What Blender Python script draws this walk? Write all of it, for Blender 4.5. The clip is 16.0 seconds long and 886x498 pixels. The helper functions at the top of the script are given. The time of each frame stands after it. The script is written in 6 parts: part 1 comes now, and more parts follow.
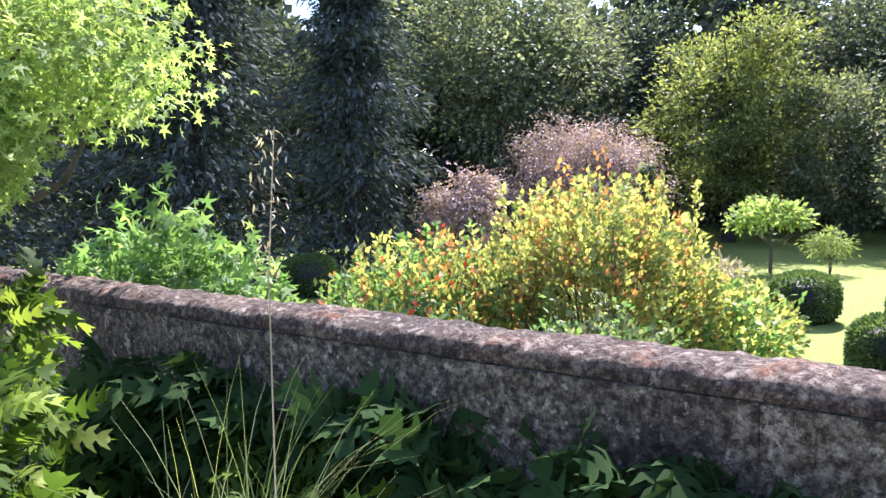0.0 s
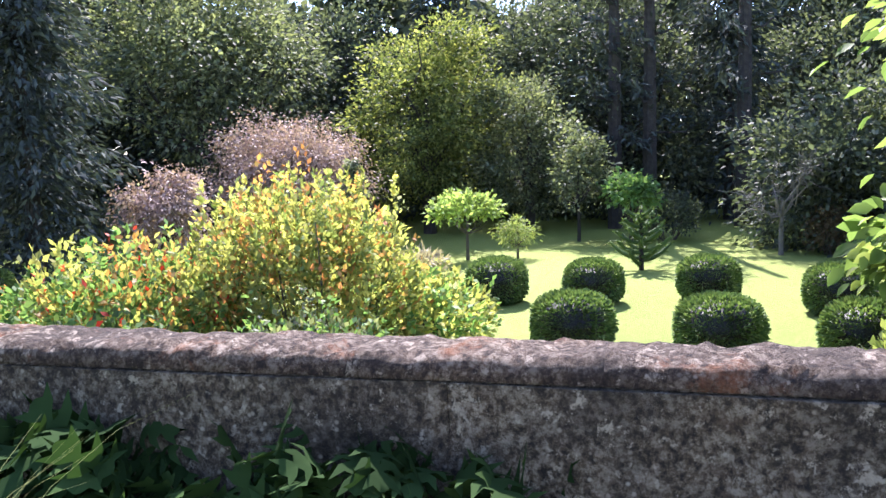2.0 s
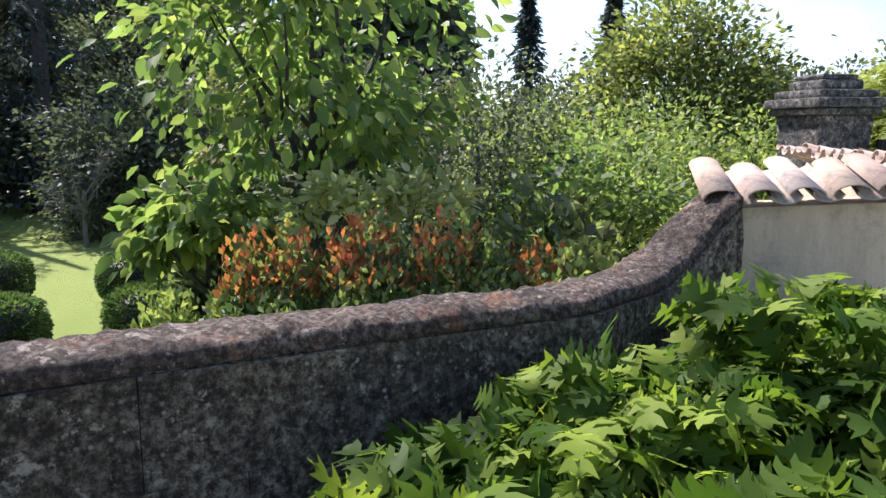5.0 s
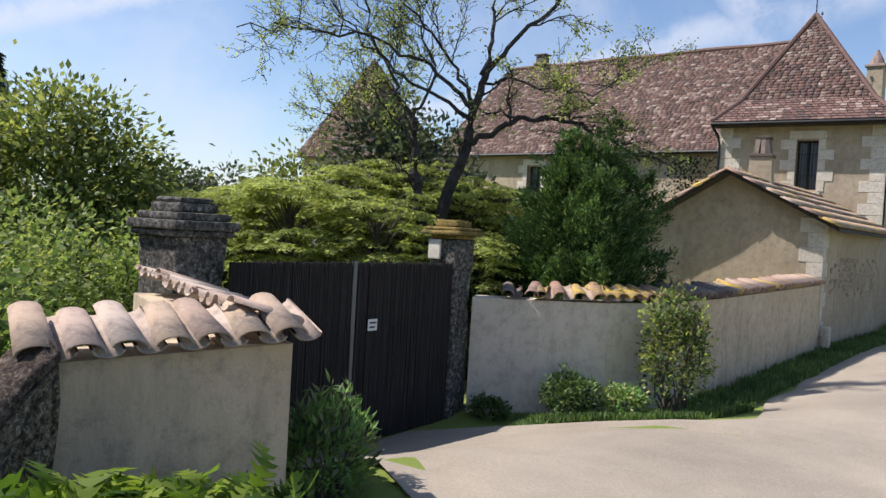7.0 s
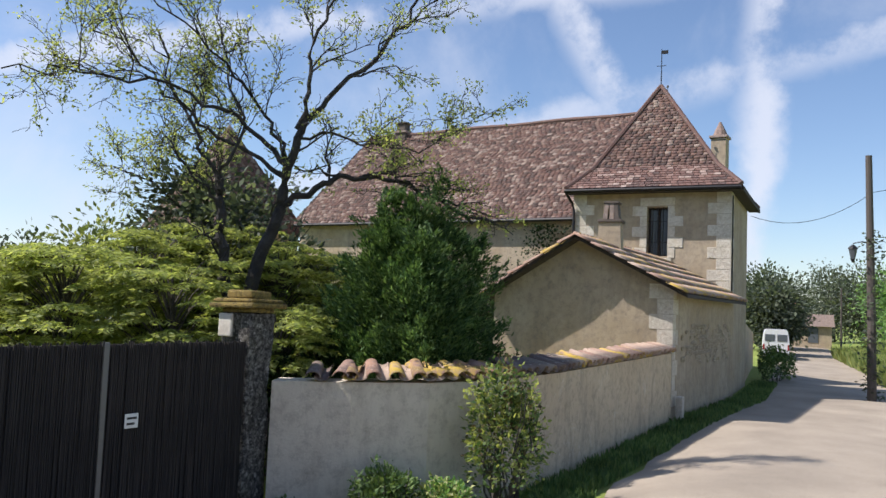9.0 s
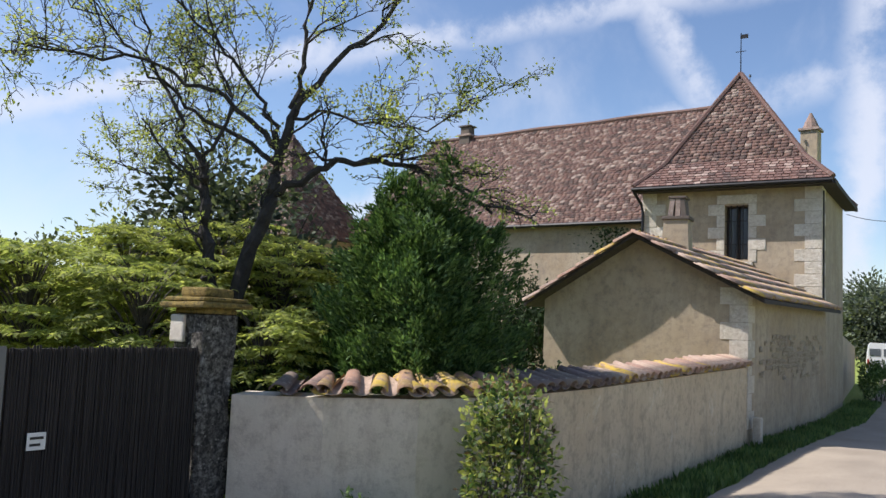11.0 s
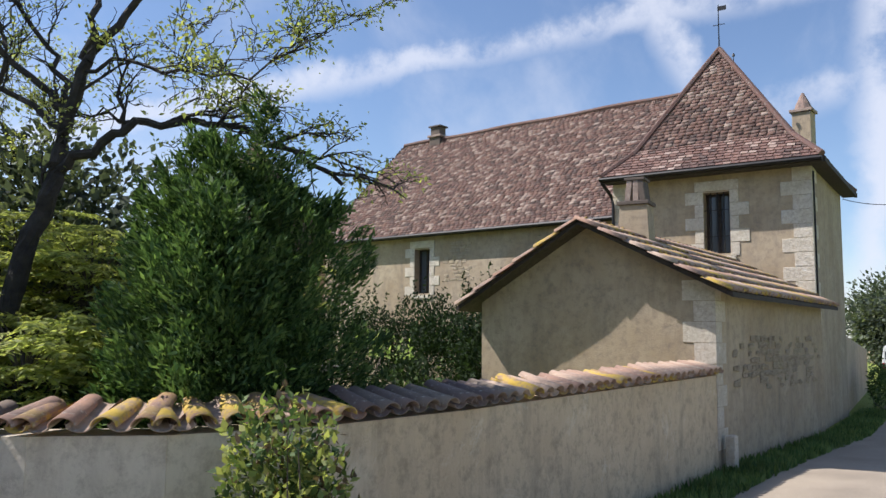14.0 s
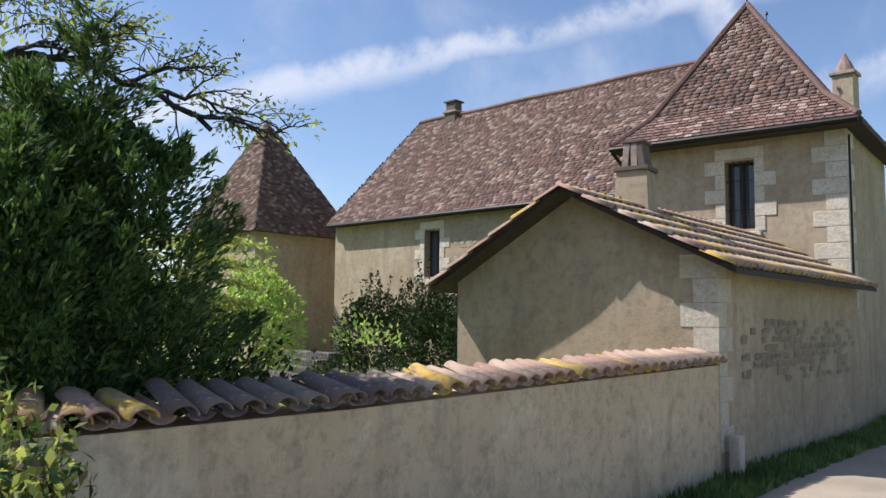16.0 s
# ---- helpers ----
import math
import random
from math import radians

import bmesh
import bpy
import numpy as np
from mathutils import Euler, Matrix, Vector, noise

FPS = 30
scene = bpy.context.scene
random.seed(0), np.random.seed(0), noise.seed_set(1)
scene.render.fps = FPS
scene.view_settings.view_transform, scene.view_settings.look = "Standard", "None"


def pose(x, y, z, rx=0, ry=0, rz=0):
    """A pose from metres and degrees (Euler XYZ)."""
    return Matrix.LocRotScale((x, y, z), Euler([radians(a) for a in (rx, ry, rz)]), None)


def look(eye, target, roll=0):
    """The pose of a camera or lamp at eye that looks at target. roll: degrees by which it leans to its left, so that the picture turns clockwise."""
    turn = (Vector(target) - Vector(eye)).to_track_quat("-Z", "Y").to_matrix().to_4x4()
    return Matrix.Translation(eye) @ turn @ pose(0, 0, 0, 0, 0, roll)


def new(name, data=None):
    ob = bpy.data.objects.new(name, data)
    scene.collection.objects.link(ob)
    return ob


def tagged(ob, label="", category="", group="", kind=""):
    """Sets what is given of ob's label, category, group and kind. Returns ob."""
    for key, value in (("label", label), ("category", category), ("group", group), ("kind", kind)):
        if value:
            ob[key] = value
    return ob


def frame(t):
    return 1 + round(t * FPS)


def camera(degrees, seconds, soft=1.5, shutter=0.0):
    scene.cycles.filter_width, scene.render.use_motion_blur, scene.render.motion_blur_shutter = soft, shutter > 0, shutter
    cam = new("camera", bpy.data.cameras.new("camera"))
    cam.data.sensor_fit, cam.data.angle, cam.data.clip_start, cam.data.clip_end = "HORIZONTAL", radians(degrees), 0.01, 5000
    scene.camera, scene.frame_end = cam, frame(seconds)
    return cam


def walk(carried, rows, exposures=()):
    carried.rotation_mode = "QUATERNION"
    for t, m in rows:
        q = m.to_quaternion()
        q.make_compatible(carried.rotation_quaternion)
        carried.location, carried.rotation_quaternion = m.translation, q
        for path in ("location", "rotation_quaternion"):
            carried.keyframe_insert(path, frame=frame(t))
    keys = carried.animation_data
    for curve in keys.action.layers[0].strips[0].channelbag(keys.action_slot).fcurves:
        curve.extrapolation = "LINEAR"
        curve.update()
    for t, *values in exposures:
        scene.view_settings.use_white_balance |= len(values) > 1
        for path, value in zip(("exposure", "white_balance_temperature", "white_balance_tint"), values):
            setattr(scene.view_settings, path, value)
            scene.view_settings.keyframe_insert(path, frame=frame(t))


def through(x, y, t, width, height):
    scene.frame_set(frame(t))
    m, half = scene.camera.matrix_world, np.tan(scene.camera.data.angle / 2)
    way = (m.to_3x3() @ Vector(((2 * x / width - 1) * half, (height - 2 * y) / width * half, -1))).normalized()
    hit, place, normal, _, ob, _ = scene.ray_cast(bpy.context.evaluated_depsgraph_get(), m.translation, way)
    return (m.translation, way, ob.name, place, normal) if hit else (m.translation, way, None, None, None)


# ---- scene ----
cam = camera(58.3, 16.0)
PATH = [
    (0, (0.791, -0.76, 1.747), (-0.358, -2.385, 1.543), -1.1),
    (0.5, (0.77, -0.756, 1.745), (-0.484, -2.3, 1.539), -1.3),
    (1, (0.752, -0.753, 1.742), (-0.624, -2.189, 1.529), -1.4),
    (1.5, (0.736, -0.745, 1.738), (-0.765, -2.048, 1.515), -1.5),
    (2, (0.708, -0.742, 1.729), (-0.935, -1.859, 1.502), -1.8),
    (2.5, (0.692, -0.725, 1.725), (-1.074, -1.633, 1.485), -1.4),
    (3, (0.673, -0.669, 1.725), (-1.166, -1.413, 1.472), -1.2),
    (3.5, (0.659, -0.608, 1.726), (-1.241, -1.173, 1.462), -1.3),
    (4, (0.654, -0.532, 1.727), (-1.302, -0.848, 1.455), -0.9),
    (4.5, (0.66, -0.43, 1.732), (-1.321, -0.413, 1.454), -0.1),
    (5, (0.645, -0.279, 1.732), (-1.294, 0.12, 1.451), -0.3),
    (5.2, (0.598, -0.225, 1.729), (-1.303, 0.33, 1.451), -0.3),
    (7.3, (0.699, 0.322, 2.158), (-0.413, 1.984, 2.155), 3.1),
    (7.5, (0.705, 0.453, 2.161), (-0.347, 2.154, 2.19), 2.7),
    (8, (0.717, 0.873, 2.141), (-0.263, 2.614, 2.231), 2.5),
    (8.5, (0.698, 1.295, 2.138), (-0.281, 3.035, 2.251), 2.6),
    (9, (0.671, 1.731, 2.146), (-0.31, 3.468, 2.288), 2.4),
    (9.5, (0.661, 2.211, 2.154), (-0.359, 3.924, 2.317), 2.6),
    (9.7, (0.661, 2.408, 2.15), (-0.383, 4.107, 2.309), 2.9),
    (11.8, (0.671, 4.244, 2.013), (-0.529, 5.833, 2.202), 1.7),
    (12, (0.661, 4.433, 2.012), (-0.537, 6.023, 2.207), 1.6),
    (12.5, (0.632, 4.935, 1.995), (-0.551, 6.535, 2.201), 1.3),
    (13, (0.658, 5.426, 1.96), (-0.513, 7.033, 2.176), 0.9),
    (13.5, (0.671, 5.899, 1.939), (-0.513, 7.498, 2.143), 0.7),
    (14, (0.682, 6.352, 1.941), (-0.516, 7.939, 2.153), 0.6),
    (14.5, (0.7, 6.848, 1.95), (-0.528, 8.412, 2.166), 0.8),
    (15, (0.713, 7.316, 1.939), (-0.536, 8.864, 2.15), 0.4),
    (15.5, (0.753, 7.77, 1.915), (-0.53, 9.291, 2.12), 0.2),
    (16, (0.698, 8.26, 1.9), (-0.596, 9.773, 2.079), 0.6),
]
walk(cam, [(t, look(eye, target, roll)) for t, eye, target, roll in PATH],
     exposures=[(0, 1.92, 5900, 26), (3.5, 1.85, 5900, 25), (4.5, 1.55, 5950, 23), (5.2, 0.95, 6100, 18), (7.3, 0.36, 6250, 15), (12, 0.38, 6250, 15), (16, 0.38, 6250, 15)])

# world, sun and exposure
SUN_AZ, SUN_EL = radians(123), radians(50)      # azimuth to the left of +y
to_sun = Vector((-math.sin(SUN_AZ) * math.cos(SUN_EL), math.cos(SUN_AZ) * math.cos(SUN_EL), math.sin(SUN_EL)))
world = bpy.data.worlds.new("world")
scene.world = world
world.use_nodes = True
wn = world.node_tree.nodes
wl = world.node_tree.links
wn.clear()
sky = wn.new("ShaderNodeTexSky")
sky.sky_type, sky.sun_disc = "NISHITA", False
sky.sun_elevation, sky.sun_rotation = SUN_EL, -SUN_AZ
sky.air_density, sky.dust_density, sky.ozone_density = 1.0, 0.35, 2.5
bg = wn.new("ShaderNodeBackground")
bg.inputs[1].default_value = 0.115
outw = wn.new("ShaderNodeOutputWorld")
# thin high cloud and spread contrails
tc = wn.new("ShaderNodeTexCoord")


def wnode(kind, **values):
    n = wn.new(kind)
    for k, v in values.items():
        n.inputs[k].default_value = v
    return n


def wmath(op, a, b):
    n = wn.new("ShaderNodeMath")
    n.operation = op
    for s, v in zip(n.inputs, (a, b)):
        if isinstance(v, (int, float)):
            s.default_value = v
        else:
            wl.new(v, s)
    return n.outputs[0]


def wstep(v, lo, hi, top):
    n = wn.new("ShaderNodeMapRange")
    n.interpolation_type = "SMOOTHSTEP"
    wl.new(v, n.inputs[0])
    for k, q in zip((1, 2, 3, 4), (lo, hi, 0.0, top)):
        n.inputs[k].default_value = q
    return n.outputs[0]


def band(normal, half, top, scale):
    """A streak of cloud along a great circle, broken up by noise."""
    dot = wn.new("ShaderNodeVectorMath")
    dot.operation = "DOT_PRODUCT"
    wl.new(tc.outputs["Generated"], dot.inputs[0])
    dot.inputs[1].default_value = Vector(normal).normalized()
    soft = wnode("ShaderNodeTexNoise", Scale=scale, Detail=6.0, Roughness=0.65)
    wl.new(tc.outputs["Generated"], soft.inputs["Vector"])
    off = wmath("ADD", dot.outputs["Value"], wmath("MULTIPLY", wmath("SUBTRACT", soft.outputs["Fac"], 0.5), half * 2.0))
    core = wmath("SUBTRACT", 1.0, wmath("DIVIDE", wmath("ABSOLUTE", off, 0.0), half))
    return wmath("MULTIPLY", wstep(core, 0.0, 0.9, top), wstep(soft.outputs["Fac"], 0.25, 0.6, 1.0))


def dir_of(yaw, el):
    a, e = radians(yaw), radians(el)
    return Vector((-math.sin(a) * math.cos(e), math.cos(a) * math.cos(e), math.sin(e)))


wisps = wnode("ShaderNodeTexNoise", Scale=3.2, Detail=7.0, Roughness=0.6, Distortion=0.4)
wl.new(tc.outputs["Generated"], wisps.inputs["Vector"])
cover = wstep(wisps.outputs["Fac"], 0.45, 0.78, 0.5)
for (y0, e0), (y1, e1), half, top in (((36, 20), (8, 23), 0.030, 0.75), ((23, 24), (17, 14), 0.032, 0.75), ((7, 26), (8, 12), 0.035, 0.8), ((0, 18), (-20, 20), 0.03, 0.6), ((60, 30), (20, 27), 0.02, 0.4)):
    cover = wmath("MAXIMUM", cover, band(dir_of(y0, e0).cross(dir_of(y1, e1)), half, top, 9.0))
cl = wn.new("ShaderNodeMix")
cl.data_type = "RGBA"
wl.new(cover, cl.inputs[0])
wl.new(sky.outputs[0], cl.inputs[6])
cl.inputs[7].default_value = (5.6, 5.9, 6.4, 1)
wl.new(cl.outputs[2], bg.inputs[0])
wl.new(bg.outputs[0], outw.inputs[0])

sun = new("sun", bpy.data.lights.new("sun", "SUN"))
sun.data.energy, sun.data.angle, sun.data.color = 5.0, radians(0.5), (1.0, 0.94, 0.84)
sun.matrix_world = look(to_sun * 50, (0, 0, 0))
scene.view_settings.exposure = 0.0


# ---- materials ----
class Mat:
    def __init__(self, name):
        self.m = bpy.data.materials.new(name)
        self.m.use_nodes = True
        self.n, self.l = self.m.node_tree.nodes, self.m.node_tree.links
        self.n.clear()
        self.out = self.n.new("ShaderNodeOutputMaterial")
        self.b = self.n.new("ShaderNodeBsdfPrincipled")
        self.l.new(self.b.outputs[0], self.out.inputs[0])
        self.co = self.n.new("ShaderNodeTexCoord").outputs["Object"]
        self.geo = self.n.new("ShaderNodeNewGeometry")

    def noise(self, scale, detail=4.0, rough=0.6, co=None, distort=0.0):
        t = self.n.new("ShaderNodeTexNoise")
        t.inputs["Scale"].default_value, t.inputs["Detail"].default_value = scale, detail
        t.inputs["Roughness"].default_value, t.inputs["Distortion"].default_value = rough, distort
        self.l.new(co or self.co, t.inputs["Vector"])
        return t.outputs["Fac"]

    def voronoi(self, scale, feature="F1", co=None, out="Distance"):
        t = self.n.new("ShaderNodeTexVoronoi")
        t.feature = feature
        t.inputs["Scale"].default_value = scale
        self.l.new(co or self.co, t.inputs["Vector"])
        return t.outputs[out]

    def ramp(self, fac, stops):
        r = self.n.new("ShaderNodeValToRGB")
        e = r.color_ramp.elements
        while len(e) < len(stops):
            e.new(0.5)
        for k, (p, c) in zip(e, stops):
            k.position, k.color = p, ((c, c, c, 1) if isinstance(c, (int, float)) else (*c, 1))
        self.l.new(fac, r.inputs[0])
        return r.outputs[0]

    def mix(self, fac, a, b, mode="MIX"):
        x = self.n.new("ShaderNodeMix")
        x.data_type, x.blend_type = "RGBA", mode
        for s, v in ((x.inputs[0], fac), (x.inputs[6], a), (x.inputs[7], b)):
            if isinstance(v, (int, float)):
                s.default_value = v
            elif isinstance(v, tuple):
                s.default_value = (*v, 1)
            else:
                self.l.new(v, s)
        return x.outputs[2]

    def math(self, op, a, b):
        x = self.n.new("ShaderNodeMath")
        x.operation = op
        for s, v in ((x.inputs[0], a), (x.inputs[1], b)):
            if isinstance(v, (int, float)):
                s.default_value = v
            else:
                self.l.new(v, s)
        return x.outputs[0]

    def bump(self, height, strength=0.4, dist=0.02):
        x = self.n.new("ShaderNodeBump")
        x.inputs["Strength"].default_value, x.inputs["Distance"].default_value = strength, dist
        self.l.new(height, x.inputs["Height"])
        self.l.new(x.outputs[0], self.b.inputs["Normal"])

    def island(self):
        return self.geo.outputs["Random Per Island"]

    def obrand(self):
        return self.n.new("ShaderNodeObjectInfo").outputs["Random"]

    def set(self, color=None, rough=None, metal=None):
        for key, v in (("Base Color", color), ("Roughness", rough), ("Metallic", metal)):
            if v is None:
                continue
            if isinstance(v, tuple):
                self.b.inputs[key].default_value = (*v, 1)
            elif isinstance(v, (int, float)):
                self.b.inputs[key].default_value = v
            else:
                self.l.new(v, self.b.inputs[key])
        return self


def leaf_mat(name, dark, mid, light, through=0.35, gloss=0.6, blue=0.36, sheen=0.22):
    """Leaves: colour differs from leaf to leaf and from clump to clump, and light comes through."""
    # blue is raised to a share of green, imitating haze over the leaves
    dark, mid, light = ((r, g, max(bl, blue * g)) for r, g, bl in (dark, mid, light))
    m = Mat(name)
    per = m.ramp(m.island(), [(0.0, dark), (0.5, mid), (1.0, light)])
    clump = m.ramp(m.noise(1.3, 2.0), [(0.35, 0.65), (0.65, 1.15)])
    col = m.mix(1.0, per, clump, "MULTIPLY")
    m.set(col, gloss)
    m.b.inputs["Specular IOR Level"].default_value = sheen
    tr = m.n.new("ShaderNodeBsdfTranslucent")
    warm = m.mix(1.0, col, (1.35, 1.4, 0.75), "MULTIPLY")
    m.l.new(warm, tr.inputs[0])
    ms = m.n.new("ShaderNodeMixShader")
    ms.inputs[0].default_value = through
    m.l.new(m.b.outputs[0], ms.inputs[1])
    m.l.new(tr.outputs[0], ms.inputs[2])
    m.l.new(ms.outputs[0], m.out.inputs[0])
    return m.m


def bark_mat(name, a, b):
    m = Mat(name)
    n = m.noise(9, 6)
    m.set(m.ramp(n, [(0.3, a), (0.7, b)]), 0.9)
    m.bump(m.noise(28, 5), 0.7, 0.03)
    return m.m


def plaster_mat(name, base, stain, dark, bare=None):
    """Old render: blotches, dark runs, grain; with bare, the paint has gone beyond the bend of the wall."""
    m = Mat(name)
    big = m.noise(0.7, 7, 0.7)
    fine = m.noise(7, 9, 0.78)
    map_ = m.n.new("ShaderNodeMapping")
    map_.inputs["Scale"].default_value = (1.1, 1.1, 0.22)
    m.l.new(m.co, map_.inputs[0])
    run = m.noise(2.6, 6, 0.7, map_.outputs[0])
    if bare:
        sep = m.n.new("ShaderNodeSeparateXYZ")
        m.l.new(m.co, sep.inputs[0])
        edge = m.math("ADD", sep.outputs[1], m.math("MULTIPLY", m.noise(1.6, 6, 0.7), 2.4))
        worn = m.ramp(m.math("MULTIPLY", m.math("SUBTRACT", edge, 10.6), 0.5), [(0.2, 0), (0.75, 1)])
        base_, stain, dark = (m.mix(worn, p, q) for p, q in zip((base, stain, dark), bare))
    else:
        base_ = base
    col = m.mix(m.ramp(big, [(0.38, 0), (0.66, 1)]), base_, stain)
    col = m.mix(m.ramp(run, [(0.50, 0), (0.72, 0.6)]), col, dark)
    col = m.mix(m.ramp(fine, [(0.36, 0.6), (0.52, 0)]), col, dark)
    col = m.mix(m.ramp(m.noise(0.9, 8, 0.8, distort=0.5), [(0.56, 0), (0.66, 0.45)]), col, tuple(min(0.8, c * 1.2) for c in base))
    m.set(col, 0.92)
    m.bump(m.mix(0.5, fine, m.noise(38, 4)), 0.5, 0.02)
    return m.m


def stone_mat(name, base, dark, lichen, moss, lich=0.5, fineness=1.0):
    """Old limestone: mottled grey stone, black crust in the pits, pale lichen spots and rusty moss."""
    m = Mat(name)
    big = m.noise(1.7, 5, 0.6)
    fine = m.noise(19 * fineness, 10, 0.8)
    col = m.ramp(fine, [(0.41, dark), (0.49, base), (0.59, tuple(0.35 * a + 0.65 * b for a, b in zip(base, lichen)))])
    col = m.mix(m.ramp(big, [(0.35, 0.65), (0.6, 0)]), col, dark)
    crust = m.noise(6.5 * fineness, 9, 0.78)
    col = m.mix(m.ramp(crust, [(0.54, 0), (0.62, 0.8)]), col, dark)
    spots = m.voronoi(17 * fineness, co=None)
    mask = m.mix(1.0, m.ramp(spots, [(0.10, 1), (0.24, 0)]), m.ramp(m.noise(3.1, 4), [(0.50 - 0.1 * lich, 0), (0.62, 0.9)]), "MULTIPLY")
    col = m.mix(mask, col, lichen)
    spots2 = m.noise(10 * fineness, 8, 0.75)
    col = m.mix(m.ramp(spots2, [(0.585 - 0.02 * fineness + 0.02, 0), (0.63, 0.85)]), col, lichen)
    rust = m.noise(3.4, 7, 0.75)
    col = m.mix(m.ramp(rust, [(0.55, 0), (0.66, 0.75)]), col, moss)
    m.set(col, 0.95)
    m.bump(m.mix(0.4, fine, m.noise(70, 5)), 1.0, 0.04)
    return m.m


def tile_mat(name, a, b, c, moss, per_object=False, lichen=None):
    m = Mat(name)
    per = m.ramp(m.obrand() if per_object else m.island(), [(0.0, a), (0.35, b), (0.75, c), (1.0, moss)])
    n = m.noise(7, 6, 0.7)
    col = m.mix(m.ramp(n, [(0.45, 0), (0.7, 0.75)]), per, (0.10, 0.085, 0.08))
    col = m.mix(m.ramp(m.noise(19, 5, 0.7), [(0.58, 0), (0.68, 0.6)]), col, (0.46, 0.42, 0.36))
    if lichen:                                 # orange crust on some tiles only
        grown = m.ramp(m.obrand(), [(0.70, 0), (0.78, 1)])
        col = m.mix(m.mix(1.0, grown, m.ramp(m.noise(11, 5, 0.7), [(0.42, 0), (0.55, 0.9)]), "MULTIPLY"), col, lichen)
    m.set(col, 0.9)
    m.bump(m.noise(40, 5), 0.5, 0.01)
    return m.m


M_WALLSTONE = stone_mat("lichen_stone", (0.128, 0.094, 0.056), (0.018, 0.014, 0.010), (0.50, 0.44, 0.34), (0.085, 0.055, 0.032), 1.1, 1.5)
M_COPING = stone_mat("coping_stone", (0.11, 0.07, 0.045), (0.018, 0.011, 0.009), (0.42, 0.35, 0.28), (0.24, 0.085, 0.03), 0.8, 1.6)
M_PILLAR = stone_mat("pillar_stone", (0.10, 0.092, 0.082), (0.02, 0.018, 0.018), (0.44, 0.42, 0.38), (0.07, 0.065, 0.045))
M_DRESSED = stone_mat("dressed_stone", (0.68, 0.62, 0.52), (0.50, 0.44, 0.35), (0.76, 0.72, 0.64), (0.55, 0.46, 0.34))
M_PLASTER = plaster_mat("house_plaster", (0.45, 0.37, 0.265), (0.36, 0.275, 0.18), (0.20, 0.165, 0.135))
M_WHITEWALL = plaster_mat("white_render", (0.70, 0.65, 0.57), (0.64, 0.58, 0.49), (0.46, 0.40, 0.33))
M_STREET = plaster_mat("street_render", (0.70, 0.63, 0.52), (0.62, 0.55, 0.44), (0.36, 0.30, 0.23), ((0.60, 0.49, 0.34), (0.50, 0.39, 0.26), (0.25, 0.20, 0.145)))
M_GREYWALL = plaster_mat("weathered_render", (0.62, 0.50, 0.36), (0.52, 0.40, 0.27), (0.28, 0.22, 0.165))
M_RUBBLE = stone_mat("rubble_stone", (0.50, 0.41, 0.30), (0.40, 0.325, 0.235), (0.56, 0.48, 0.37), (0.42, 0.33, 0.22))
M_CANAL = tile_mat("canal_tile", (0.34, 0.20, 0.14), (0.46, 0.35, 0.27), (0.27, 0.16, 0.12), (0.42, 0.30, 0.17), True, (0.52, 0.36, 0.05))
M_DUSTY = tile_mat("dusty_tile", (0.40, 0.28, 0.22), (0.50, 0.40, 0.33), (0.33, 0.23, 0.18), (0.46, 0.34, 0.24), True)
M_DARKCANAL = tile_mat("dark_canal_tile", (0.16, 0.11, 0.09), (0.22, 0.16, 0.13), (0.13, 0.09, 0.08), (0.30, 0.24, 0.18), True)
M_FLAT = tile_mat("flat_roof_tile", (0.072, 0.045, 0.039), (0.145, 0.076, 0.061), (0.205, 0.117, 0.092), (0.39, 0.30, 0.25))

m = Mat("asphalt")
m.set(m.ramp(m.mix(0.5, m.noise(0.7, 5), m.noise(60, 4)), [(0.34, (0.22, 0.185, 0.145)), (0.66, (0.42, 0.355, 0.275))]), 0.9)
m.bump(m.noise(90, 4), 0.5, 0.01)
M_ROAD = m.m
m = Mat("lawn")
g1 = m.ramp(m.noise(0.35, 5, 0.6), [(0.3, (0.21, 0.27, 0.045)), (0.7, (0.29, 0.335, 0.075))])
m.set(m.mix(m.ramp(m.noise(45, 5, 0.8), [(0.3, 0.5), (0.7, 0)]), g1, (0.15, 0.22, 0.04)), 0.95)
m.bump(m.noise(120, 4), 0.8, 0.03)
M_LAWN = m.m
m = Mat("dark_wood")
m.set(m.ramp(m.noise(12, 5), [(0.3, (0.02, 0.016, 0.013)), (0.7, (0.06, 0.048, 0.04))]), 0.85)
M_DARKWOOD = m.m
m = Mat("cane")
mp = m.n.new("ShaderNodeMapping")
mp.inputs["Scale"].default_value = (60, 60, 1.5)
m.l.new(m.co, mp.inputs[0])
m.set(m.mix(m.ramp(m.noise(1.0, 4, 0.6, mp.outputs[0]), [(0.45, 0), (0.75, 1)]), m.ramp(m.island(), [(0, (0.007, 0.006, 0.006)), (1, (0.022, 0.018, 0.017))]), (0.06, 0.05, 0.044)), 0.85)
M_CANE = m.m
M_BARK = bark_mat("bark", (0.05, 0.042, 0.035), (0.14, 0.12, 0.10))
M_DARKBARK = bark_mat("dark_bark", (0.02, 0.018, 0.017), (0.06, 0.052, 0.045))


def plain(name, color, rough=0.6, metal=0.0):
    m = Mat(name)
    n = m.noise(14, 5)
    m.set(m.mix(m.ramp(n, [(0.35, 0.3), (0.7, 0)]), color, tuple(c * 0.55 for c in color)), rough, metal)
    return m.m


